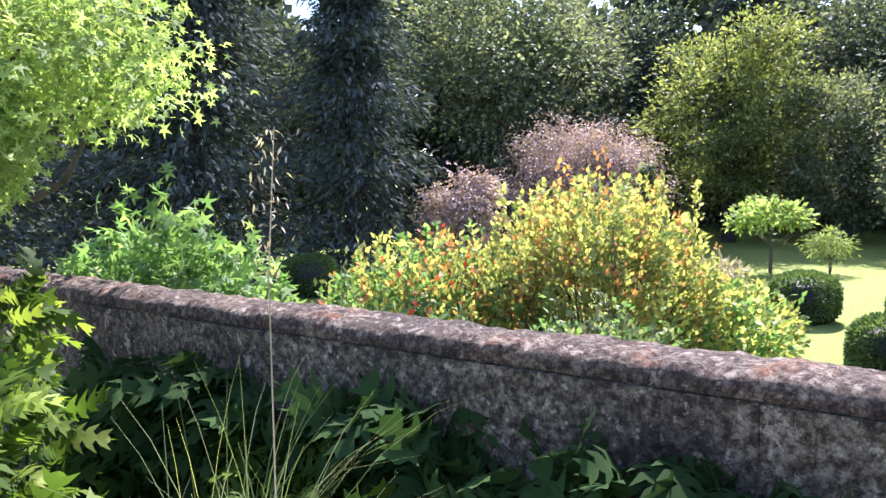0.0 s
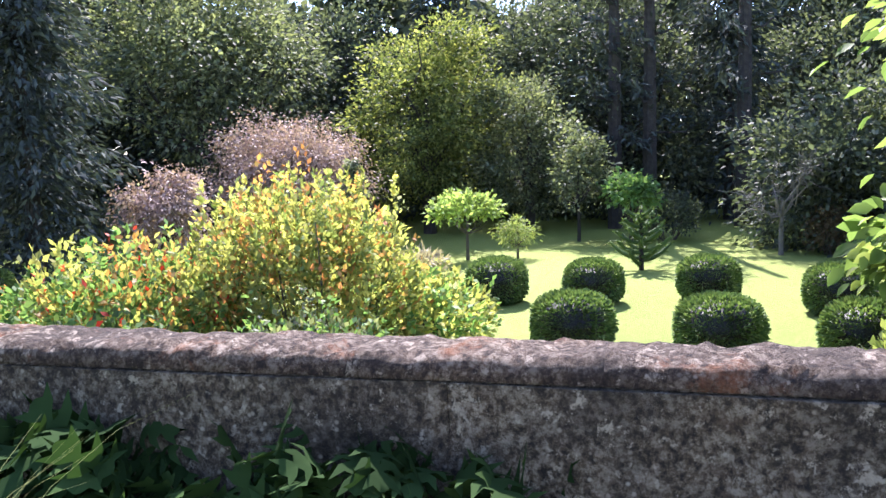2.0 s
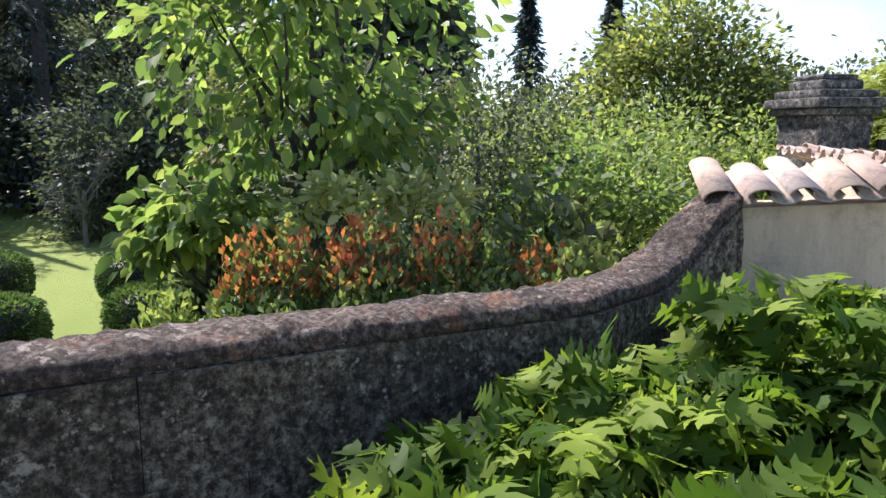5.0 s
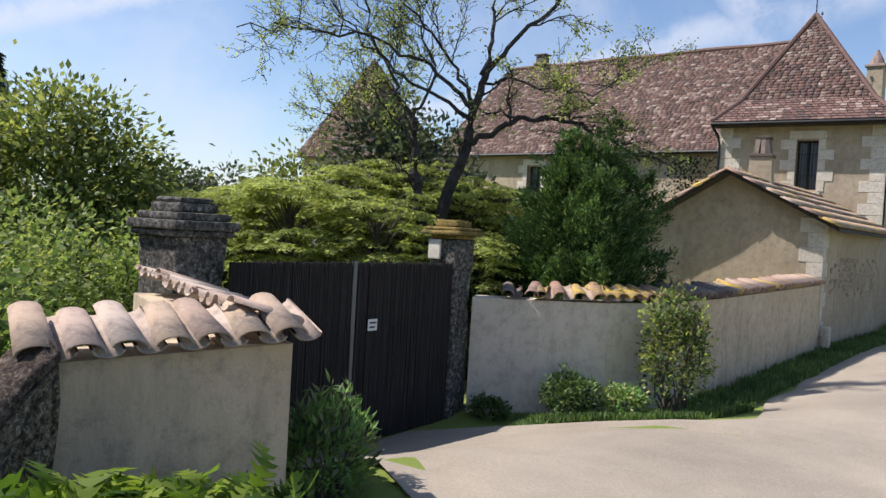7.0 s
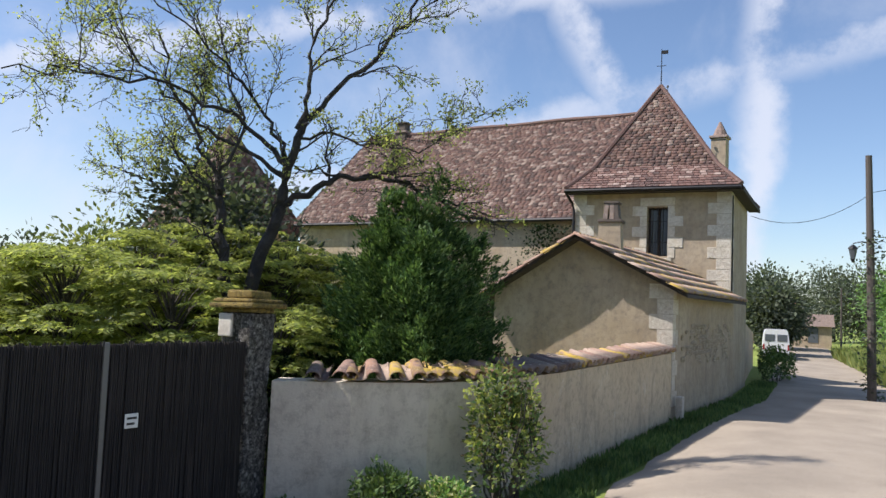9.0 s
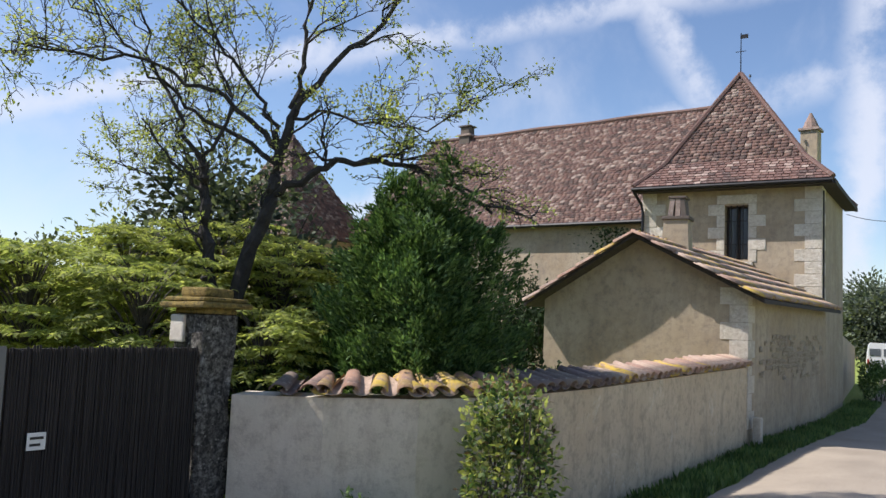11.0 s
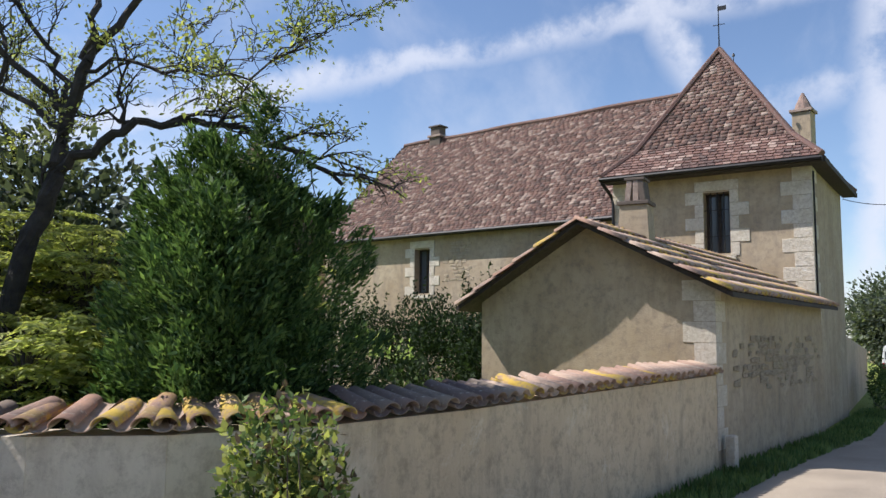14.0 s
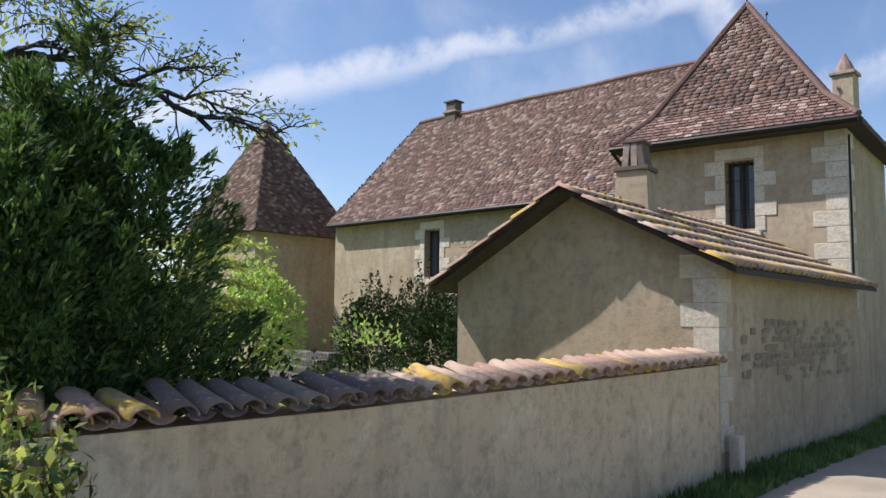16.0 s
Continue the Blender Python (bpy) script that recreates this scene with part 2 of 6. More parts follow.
M_CHIMNEY = plaster_mat("sooty_render", (0.15, 0.12, 0.10), (0.11, 0.088, 0.074), (0.05, 0.043, 0.04))
M_IRON = plain("iron", (0.03, 0.03, 0.032), 0.5, 0.6)
M_INNERSHADE = plain("inner_shade", (0.012, 0.012, 0.014), 0.6)
M_POLE = plain("pole_wood", (0.10, 0.085, 0.075), 0.9)
M_VAN = plain("van_paint", (0.75, 0.76, 0.78), 0.25)
M_TYRE = plain("tyre", (0.02, 0.02, 0.02), 0.8)
M_SIGNW = plain("white_sign", (0.75, 0.75, 0.72), 0.5)
M_MOSS = stone_mat("mossy_cap", (0.28, 0.20, 0.06), (0.10, 0.08, 0.03), (0.42, 0.30, 0.08), (0.36, 0.22, 0.04))
m = Mat("glass_dark")
m.set((0.10, 0.115, 0.13), 0.12)
M_GLASS = m.m


# ---- building helpers ----
def link(name, bm, material, parent=None, label="", smooth=False):
    me = bpy.data.meshes.new(name)
    bm.to_mesh(me)
    bm.free()
    me.materials.append(material)
    if smooth:
        me.shade_smooth()
    ob = new(name, me)
    if parent:
        ob.parent = parent
    if label:
        ob["label"] = label
    return ob


part = link


def thing(name, label, category, group="", at=(0, 0, 0), turn=0.0):
    ob = new(name)
    ob.matrix_basis = pose(*at, 0, 0, turn)
    return tagged(ob, label, category, group)


def box(bm, x0, x1, y0, y1, z0, z1, m=None, bevel=0.0):
    vs = [bm.verts.new((x, y, z)) for z in (z0, z1) for y in (y0, y1) for x in (x0, x1)]
    fs = [bm.faces.new([vs[i] for i in q]) for q in ((0, 2, 3, 1), (4, 5, 7, 6), (0, 1, 5, 4), (2, 6, 7, 3), (0, 4, 6, 2), (1, 3, 7, 5))]
    if bevel:
        es = list({e for f in fs for e in f.edges})
        r = bmesh.ops.bevel(bm, geom=es, offset=bevel, segments=2, affect="EDGES", profile=0.6)
        vs = list({v for f in r["faces"] for v in f.verts} | {v for v in vs if v.is_valid})
    if m is not None:
        bmesh.ops.transform(bm, matrix=m, verts=[v for v in vs if v.is_valid])
    return vs


def prism(bm, ring, z0, z1):
    """An upright block over a plan outline; z0 and z1 are numbers or one height for each corner."""
    n = len(ring)
    lo = [z0] * n if isinstance(z0, (int, float)) else z0
    hi = [z1] * n if isinstance(z1, (int, float)) else z1
    a = [bm.verts.new((*p, z)) for p, z in zip(ring, lo)]
    b = [bm.verts.new((*p, z)) for p, z in zip(ring, hi)]
    bm.faces.new(a[::-1])
    bm.faces.new(b)
    for i in range(n):
        bm.faces.new((a[i], a[(i + 1) % n], b[(i + 1) % n], b[i]))


def lathe(bm, profile, seg=16, m=None):
    rings = []
    for r, z in profile:
        rings.append([bm.verts.new((r * math.cos(2 * math.pi * i / seg), r * math.sin(2 * math.pi * i / seg), z)) for i in range(seg)])
    for a, b in zip(rings, rings[1:]):
        for i in range(seg):
            bm.faces.new((a[i], a[(i + 1) % seg], b[(i + 1) % seg], b[i]))
    bm.faces.new(rings[0][::-1])
    bm.faces.new(rings[-1])
    if m is not None:
        bmesh.ops.transform(bm, matrix=m, verts=[v for r in rings for v in r])


def tube(bm, pts, radii, seg=6):
    """A tapered tube along a line of points."""
    pts = [Vector(p) for p in pts]
    rings = []
    for i, p in enumerate(pts):
        d = (pts[min(i + 1, len(pts) - 1)] - pts[max(i - 1, 0)]).normalized()
        a = d.orthogonal().normalized() if abs(d.z) > 0.99 else d.cross(Vector((0, 0, 1))).normalized()
        b = d.cross(a)
        rings.append([bm.verts.new(p + radii[i] * (math.cos(2 * math.pi * k / seg) * a + math.sin(2 * math.pi * k / seg) * b)) for k in range(seg)])
    for a, b in zip(rings, rings[1:]):
        for k in range(seg):
            bm.faces.new((a[k], a[(k + 1) % seg], b[(k + 1) % seg], b[k]))
    bm.faces.new(rings[0][::-1])
    bm.faces.new(rings[-1])


def raw_mesh(name, verts, faces_flat, counts, material, parent=None, label=""):
    """A mesh straight from arrays: vertices, loop indices, corners of each face."""
    me = bpy.data.meshes.new(name)
    me.vertices.add(len(verts))
    me.vertices.foreach_set("co", np.ascontiguousarray(verts, dtype=np.float32).ravel())
    me.loops.add(len(faces_flat))
    me.loops.foreach_set("vertex_index", np.ascontiguousarray(faces_flat, dtype=np.int32))
    me.polygons.add(len(counts))
    starts = np.concatenate([[0], np.cumsum(counts)[:-1]]).astype(np.int32)
    me.polygons.foreach_set("loop_start", starts)
    me.update(calc_edges=True)
    me.validate()
    me.materials.append(material)
    ob = new(name, me)
    if parent:
        ob.parent = parent
    if label:
        ob["label"] = label
    return ob


# leaf outlines: x across, y along, unit length, and faces
KITE = (np.array([(0, 0, 0), (0.28, 0.45, 0.06), (0, 1, -0.05), (-0.28, 0.45, 0.06)]), [(0, 1, 2, 3)])
NARROW = (np.array([(0, 0, 0), (0.14, 0.4, 0.03), (0, 1, -0.08), (-0.14, 0.4, 0.03)]), [(0, 1, 2, 3)])
BROAD = (np.array([(0, 0, 0), (0.26, 0.3, 0.07), (0.24, 0.65, 0.05), (0, 1, -0.12), (-0.24, 0.65, 0.05), (-0.26, 0.3, 0.07), (0, 0.5, -0.02)]),
         [(0, 1, 6, 5), (1, 2, 3, 6), (5, 6, 3, 4)])


def star_leaf(lobes, notch):
    """A lobed leaf of so many lobes, as maples have: a fan round its middle."""
    pts, faces = [(0, 0.35, 0)], []
    n = lobes * 2
    for k in range(n):
        a = math.radians(-60 + 300 * k / (n - 1))
        r = (0.62 if k % 2 else notch)
        pts.append((r * math.cos(a), 0.35 + r * math.sin(a), -0.10 if k % 2 else 0.02))
    for k in range(1, n):
        faces.append((0, k, k + 1))
    return np.array(pts), faces


MAPLE = star_leaf(5, 0.22)


def leaves(name, centres, outs, size, shape, material, parent=None, seed=0, droop=0.0, spread=0.9, vary=0.35, label=""):
    """One mesh of many small leaves, each turned about its own outward direction."""
    rng = np.random.default_rng(seed)
    c = np.asarray(centres, float)
    n = len(c)
    y = np.asarray(outs, float) + rng.normal(0, spread, (n, 3)) * 0.6
    y[:, 2] -= droop
    y /= np.linalg.norm(y, axis=1, keepdims=True) + 1e-9
    r = rng.normal(0, 1, (n, 3))
    r[:, 2] += 1.2
    x = np.cross(y, r)
    x /= np.linalg.norm(x, axis=1, keepdims=True) + 1e-9
    z = np.cross(x, y)
    pts, faces = shape
    s = size * (1 + vary * rng.uniform(-1, 1, n))
    v = c[:, None] + s[:, None, None] * (pts[None, :, 0:1] * x[:, None] + pts[None, :, 1:2] * y[:, None] + pts[None, :, 2:3] * z[:, None])
    k = len(pts)
    flat = np.concatenate([np.array(f) for f in faces])
    idx = (np.arange(n)[:, None] * k + flat[None]).ravel()
    counts = np.tile([len(f) for f in faces], n)
    return raw_mesh(name, v.reshape(-1, 3), idx, counts, material, parent, label)


def blob_points(rng, n, centre, radii, shell=0.6, lumps=7, low=-1.0):
    """Points in an uneven crown: clumps on an ellipsoid, thin towards the middle. Returns places and outward directions."""
    d = rng.normal(0, 1, (n, 3))
    d /= np.linalg.norm(d, axis=1, keepdims=True)
    if low > -1:
        d[:, 2] = np.where(d[:, 2] < low, -d[:, 2] * 0.5, d[:, 2])
    axes = rng.normal(0, 1, (lumps, 3))
    axes /= np.linalg.norm(axes, axis=1, keepdims=True)
    bulge = np.clip(d @ axes.T, 0, 1) ** 6
    r = 0.80 + 0.30 * bulge.max(1)
    r = r * (1 - (1 - shell) * rng.random(n) ** 1.6)
    p = d * r[:, None] * np.array(radii) + np.array(centre)
    return p, d


def clump_points(rng, clumps, per, centre, radii, clump=0.22, low=-0.6):
    """A crown of separate clumps with gaps between them."""
    c, d = blob_points(rng, clumps, centre, radii, 0.45, 9, low)
    size = clump * float(np.mean(radii))
    off = rng.normal(0, 1, (clumps, per, 3)) * size * np.array([1, 1, 0.6])
    p = (c[:, None] + off).reshape(-1, 3)
    o = (off / (np.linalg.norm(off, axis=2, keepdims=True) + 1e-9) + d[:, None] * 0.6).reshape(-1, 3)
    return p, o


# ---- ground and road ----
WALL_LINE = [(-40, 11.5), (-12, 1.9), (-6.7, 0.14), (-4.75, -0.51), (-3.36, -1.0), (-1.9, -1.53), (-0.7, -1.93), (0.7, -2.33), (1.4, -2.8), (2.1, -3.2),
             (3.3, -2.8), (4.4, -5.7), (8.2, -5.4), (8.8, -4.4), (9.35, -3.75), (10.25, -3.32), (11.9, -3.2), (18.1, -3.17), (24.4, -2.7), (34, -3.4), (70, -9.6), (140, -18), (400, -60)]
ROAD_Z = [(-40, 0.25), (-1, 0.25), (0.5, 0.48), (4, 0.43), (8, 0.32), (20, 0.06), (36, -0.1), (70, 0.2), (140, 0.3), (400, 0.3)]
ROAD_MID = [(-40, 13), (-10, 4.2), (0, 1.3), (10, 0.5), (24, -0.1), (39, -1.4), (55, -4), (70, -6.4), (100, -10.5), (140, -15), (400, -50)]


def along(table, y):
    return float(np.interp(y, [a for a, _ in table], [b for _, b in table]))


def smooth01(a, b, x):
    t = min(1.0, max(0.0, (x - a) / (b - a)))
    return t * t * (3 - 2 * t)


def ground_z(x, y):
    low = -0.2 + 0.12 * smooth01(7.5, 10.0, y) + 0.08 * smooth01(12.0, 20.0, y) - 0.14 * smooth01(3.5, 5.0, y) * (1 - smooth01(7.5, 9.0, y))
    w = along(WALL_LINE, y)
    return low + (along(ROAD_Z, y) - low) * smooth01(w + 0.1, w + 1.3 + 1.3 * smooth01(3.0, 7.0, y) + 1.2 * smooth01(3.5, 5.0, y) * (1 - smooth01(8.0, 10.0, y)), x)


def ticks(near, step, far):
    xs = list(np.arange(-near, near + 0.01, step))
    d = near
    while d < far:
        d *= 1.35
        xs = [-d] + xs + [d]
    return xs


gx, gy = ticks(32, 0.8, 900), ticks(44, 0.8, 900)
gv = [(x, y, ground_z(x, y)) for y in gy for x in gx]
nx = len(gx)
gf = [(j * nx + i, j * nx + i + 1, (j + 1) * nx + i + 1, (j + 1) * nx + i) for j in range(len(gy) - 1) for i in range(nx - 1)]
gm = bpy.data.meshes.new("ground")
gm.from_pydata(gv, [], gf)
gm.materials.append(M_LAWN)
gm.shade_smooth()
tagged(new("ground", gm), "sunlit mown lawn and grass verges", "ground", kind="structure")

bm = bmesh.new()
prev = None
y = -40.0
while y < 145:
    mid = along(ROAD_MID, y)
    left = mid - 2.2 - 0.5 * smooth01(9, 11, y) * (1 - smooth01(26, 34, y)) - 1.4 * smooth01(2, 5, y) * (1 - smooth01(7.6, 9.6, y)) - 2.4 * smooth01(4.0, 5.2, y) * (1 - smooth01(7.3, 8.2, y))
    left = max(left, along(WALL_LINE, y) + 0.25)
    row = []
    for k in range(9):
        x = left + (mid + 2.4 - left) * k / 8
        row.append(bm.verts.new((x + 0.05 * math.sin(3.1 * y + k), y, ground_z(x, y) + 0.03 + 0.025 * (k > 0) * (k < 8))))
    if prev:
        for a, b, c, d in zip(prev, prev[1:], row[1:], row):
            bm.faces.new((a, b, c, d))
    prev = row
    y += 0.6
tagged(link("road", bm, M_ROAD, smooth=True), "pale worn asphalt lane", "road", kind="structure")


# ---- garden wall ----
def polyline(pts, step):
    """Points at even steps along a plan line, with the direction there."""
    p = np.array(pts, float)
    seg = np.linalg.norm(np.diff(p[:, :2], axis=0), axis=1)
    s = np.concatenate([[0], np.cumsum(seg)])
    at = np.arange(0, s[-1] + 1e-6, step)
    out = np.stack([np.interp(at, s, p[:, k]) for k in range(p.shape[1])], 1)
    d = np.gradient(out[:, :2], axis=0)
    d /= np.linalg.norm(d, axis=1, keepdims=True)
    return out, d


WALL_RUN = [(3.0, -16, 1.14), (1.9, -12, 1.14), (0.14, -6.7, 1.14), (-0.51, -4.75, 1.14), (-1.0, -3.36, 1.14), (-1.53, -1.9, 1.14), (-1.93, -0.7, 1.14),
            (-2.33, 0.7, 1.13), (-2.72, 1.2, 1.1), (-3.05, 1.6, 1.14), (-3.14, 1.85, 1.30), (-3.2, 2.07, 1.44)]


def wall_block(bm, run, d, i0, i1, z0, z1, inner, outer, gap, rough):
    """One stone of a wall that follows a run of plan points: a block with an uneven face."""
    rows = []
    idx = list(range(i0, i1 + 1))
    for j, i in enumerate(idx):
        (x, y, top), (dx, dy) = run[i], d[i]
        nxv, nyv = dy, -dx                    # towards the road
        sh = gap if j == 0 else (-gap if j == len(idx) - 1 else 0)
        bx, by = x + dx * sh, y + dy * sh
        za, zb = z0 + gap + (top - 1.14) * (z0 > 0), z1 - gap + (top - 1.14)
        ring = []
        for off, z in ((-inner, za), (outer, za), (outer, (za + zb) / 2), (outer, zb), (-inner, zb)):
            k = rough * noise.noise((bx * 3.1, by * 3.1, z * 3.1)) * (off > 0)
            ring.append(bm.verts.new((bx + nxv * (off + k), by + nyv * (off + k), z)))
        rows.append(ring)
    for a, b in zip(rows, rows[1:]):
        for k in range(5):
            bm.faces.new((a[k], a[(k + 1) % 5], b[(k + 1) % 5], b[k]))
    bm.faces.new(rows[0][::-1])
    bm.faces.new(rows[-1])
    bmesh.ops.recalc_face_normals(bm, faces=bm.faces)


def moved(pts, off, dz):
    """The run shifted sideways towards the road."""
    p = np.array(pts, float)
    d = np.gradient(p[:, :2], axis=0)
    d /= np.linalg.norm(d, axis=1, keepdims=True)
    return np.stack([p[:, 0] + d[:, 1] * off, p[:, 1] - d[:, 0] * off, p[:, 2] + dz], 1)


WALL_RUN = moved(WALL_RUN, np.array([0.15] * 7 + [0.12, 0.06, 0.0, -0.04, -0.05]), 0.02)
run, rd = polyline(WALL_RUN, 0.1)
garden_wall = tagged(thing("garden_wall", "low old limestone wall crusted with lichen and rusty moss", "wall"), kind="structure")
bm = bmesh.new()
wall_block(bm, run, rd, 0, len(run) - 1, -0.5, 1.075, 0.11, 0.165, 0.0, 0.0)
part("wall_core", bm, M_WALLSTONE, garden_wall, "dark recessed mortar core")
rng = random.Random(4)
COURSES = [(-0.35, 0.05), (0.05, 0.39), (0.39, 0.73), (0.73, 1.065)]
for z0, z1 in COURSES:
    i = rng.randint(0, 4)
    while i < len(run) - 4:
        j = min(len(run) - 1, i + rng.randint(7, 15))
        bm = bmesh.new()
        wall_block(bm, run, rd, i, j, z0, z1, 0.10, 0.185, 0.0016, 0.03)
        part("stone", bm, M_WALLSTONE, garden_wall)
        i = j
i = 0
cop, cd = polyline(WALL_RUN, 0.035)
while i < len(cop) - 3:
    j = min(len(cop) - 1, i + rng.randint(26, 42))
    bm = bmesh.new()
    rows = []
    for q in range(i, j + 1):
        (x, y, top), (dx, dy) = cop[q], cd[q]
        ring = []
        for k in range(11):
            a = math.pi * k / 10
            off, z = 0.15 * math.copysign(abs(math.cos(a)) ** 0.55, math.cos(a)) + 0.03, 1.07 + 0.075 * math.sin(a) ** 0.6
            lump = 0.016 * noise.noise((x * 9, y * 9, a * 2)) + 0.022 * noise.noise((x * 30, y * 30, a * 6))
            squeeze = 0.97 if q in (i, j) else 1.0
            off, z = off * squeeze * (1 + lump * 2.2), z + lump * math.sin(a) + (top - 1.14)
            ring.append(bm.verts.new((x + dy * off, y - dx * off, z)))
        rows.append(ring)
    for a, b in zip(rows, rows[1:]):
        for k in range(10):
            bm.faces.new((a[k], a[k + 1], b[k + 1], b[k]))
        bm.faces.new((a[10], a[0], b[0], b[10]))
    bm.faces.new(rows[0][::-1])
    bm.faces.new(rows[-1])
    bmesh.ops.recalc_face_normals(bm, faces=bm.faces)
    part("coping_stone", bm, M_COPING, garden_wall, smooth=True)
    i = j


# ---- rendered walls with canal tiles ----
def canal_mesh(name, length=0.46, r0=0.088, r1=0.07, sag=False, material=None, rise=0.72):
    bm = bmesh.new()
    seg = 7
    rows = []
    for r, yy in ((r0, 0.0), (r1, length)):
        for rr in (r, r - 0.014):
            rows.append([bm.verts.new((rr * math.cos(math.pi * k / seg), yy, (-0.6 if sag else rise) * rr * math.sin(math.pi * k / seg))) for k in range(seg + 1)])
    o0, i0, o1, i1 = rows
    for k in range(seg):
        for a, b in ((o0, o1), (i1, i0), (i0, o0), (o1, i1)):
            bm.faces.new((a[k], a[k + 1], b[k + 1], b[k]))
    bmesh.ops.recalc_face_normals(bm, faces=bm.faces)
    me = bpy.data.meshes.new(name)
    bm.to_mesh(me)
    bm.free()
    me.materials.append(material)
    me.shade_smooth()
    return me


COVER = canal_mesh("cover_tile", material=M_CANAL)
COVERS = [COVER, canal_mesh("cover_tile", 0.46, 0.094, 0.074, material=M_CANAL)]
CHANNEL = canal_mesh("channel_tile", 0.46, 0.085, 0.085, True, M_CANAL)
COVERS_P = [canal_mesh("cover_tile", 0.46, 0.098, 0.08, material=M_DUSTY, rise=0.5), canal_mesh("cover_tile", 0.46, 0.102, 0.084, material=M_DUSTY, rise=0.55)]
CHANNEL_P = canal_mesh("channel_tile", 0.46, 0.085, 0.085, True, M_DUSTY)
COVER_D = canal_mesh("cover_tile", material=M_DARKCANAL)
CHANNEL_D = canal_mesh("channel_tile", 0.46, 0.085, 0.085, True, M_DARKCANAL)


def tile_row(parent, a, b, z0, z1, out, seed, slope=16.0, dark=None, step=0.2, length=1.0, back=0.0, dusty=False):
    """Canal tiles laid across a wall from a to b, their open ends over the side that out points to."""
    r = random.Random(seed)
    a, b, o = Vector(a), Vector(b), Vector(out).normalized()
    n = max(1, int((b - a).length / step))
    for k in range(n + 1):
        p = a.lerp(b, k / n) + o * (r.uniform(-0.015, 0.03) - back)
        z = z0 + (z1 - z0) * k / n
        yaw = math.degrees(math.atan2(o.x, -o.y)) + r.uniform(-5, 5)
        tint = dark and dark(k / n)
        for kind, dz, half in (("c", 0.045, 0.0), ("s", 0.055, 0.5)):
            q = p + (b - a).normalized() * step * half
            me = (COVER_D if tint else r.choice(COVERS_P if dusty else COVERS)) if kind == "c" else (CHANNEL_D if tint else CHANNEL_P if dusty else CHANNEL)
            ob = new("cover_tile" if kind == "c" else "channel_tile", me)
            ob.parent = parent
            ob.matrix_basis = pose(q.x, q.y, z + dz, slope + r.uniform(-3, 3), r.uniform(-5, 5), yaw) @ Matrix.Diagonal((1, length, 1, 1))


def wall_prism(bm, a, b, za, zb, base, thick, out):
    """An upright wall from plan point a to b; its outer face lies on the line."""
    a, b, o = Vector(a), Vector(b), Vector(out).normalized() * thick
    prism(bm, [tuple(a), tuple(b), tuple(b - o), tuple(a - o)], base, [za, zb, zb, za])
    bmesh.ops.recalc_face_normals(bm, faces=bm.faces)


corner_wall = tagged(thing("corner_wall", "cream rendered corner wall capped with clay canal tiles", "wall"), kind="structure")
A0, A1, B1 = (-3.2, 2.07), (-2.79, 3.3), (-5.45, 4.35)
bm = bmesh.new()
wall_prism(bm, A0, A1, 1.34, 1.40, -0.6, 0.42, (1.23, -0.41))
part("front_wall", bm, M_GREYWALL, corner_wall)
bm = bmesh.new()
wall_prism(bm, A1, B1, 1.40, 1.40, -0.6, 0.40, (1.05, 2.66))
part("return_wall", bm, M_GREYWALL, corner_wall)
tile_row(corner_wall, (-3.2, 2.02), (-2.78, 3.24), 1.35, 1.42, (1.23, -0.41), 3, back=-0.06, length=1.15, dusty=True)
tile_row(corner_wall, (-2.95, 3.40), (-5.45, 4.38), 1.44, 1.44, (1.05, 2.66), 5, back=-0.06, dusty=True)

street_wall = tagged(thing("street_wall", "long white to weathered rendered wall capped with lichened canal tiles", "wall"), kind="structure")
SW = [(-5.15, 8.40, 1.26), (-4.4, 8.80, 1.28), (-3.75, 9.35, 1.29), (-3.32, 10.25, 1.30), (-3.2, 11.9, 1.31), (-3.17, 18.1, 1.38)]
for k, (a, b) in enumerate(zip(SW, SW[1:])):
    a2, b2 = Vector(a[:2]), Vector(b[:2])
    wout = Vector((b2.y - a2.y, a2.x - b2.x)).normalized()
    bm = bmesh.new()
    ext = (b2 - a2).normalized() * 0.02
    wall_prism(bm, a2, b2 + (ext if k < 4 else ext * 0), a[2], b[2], -0.5, 0.40, wout)
    part("white_section" if k < 3 else "weathered_section", bm, M_STREET, street_wall, "smooth white render" if k < 3 else "stained beige render")
    d0 = (b2 - a2).normalized()
    # dark tiles past the bend: evergreen's shadow put into their colour, plus dark moss
    tile_row(street_wall, a2 + d0 * (0.45 if k == 0 else 0.0), b2 - d0 * 0.1, a[2] + 0.02, b[2] + 0.02, wout, 8 + k,
             dark=(lambda f, k=k: (k == 0 and f < 0.3) or (k == 3 and f > 0.15) or (k == 4 and f < 0.12)), back=-0.06, length=1.05, slope=13)

# ---- gate ----
def pillar(name, label, x, y, half, h, cap):
    p = thing(name, label, "pillar", "gate pillars", (x, y, 0), 3)
    bm = bmesh.new()
    box(bm, -half, half, -half, half, -0.55, h, bevel=0.03)
    bmesh.ops.subdivide_edges(bm, edges=[e for e in bm.edges if e.calc_length() > 0.3], cuts=8, use_grid_fill=True)
    for v in bm.verts:
        k = 0.03 * noise.noise(v.co * 4 + Vector((x, y, 0)))
        v.co.x += k * (1 if v.co.x > 0 else -1)
        v.co.y += k * (1 if v.co.y > 0 else -1)
    part("shaft", bm, M_PILLAR, p)
    bm = bmesh.new()
    for k, (s, z0, z1) in enumerate(cap):
        box(bm, -s, s, -s, s, h + z0, h + z1, bevel=0.025)
    return p, bm


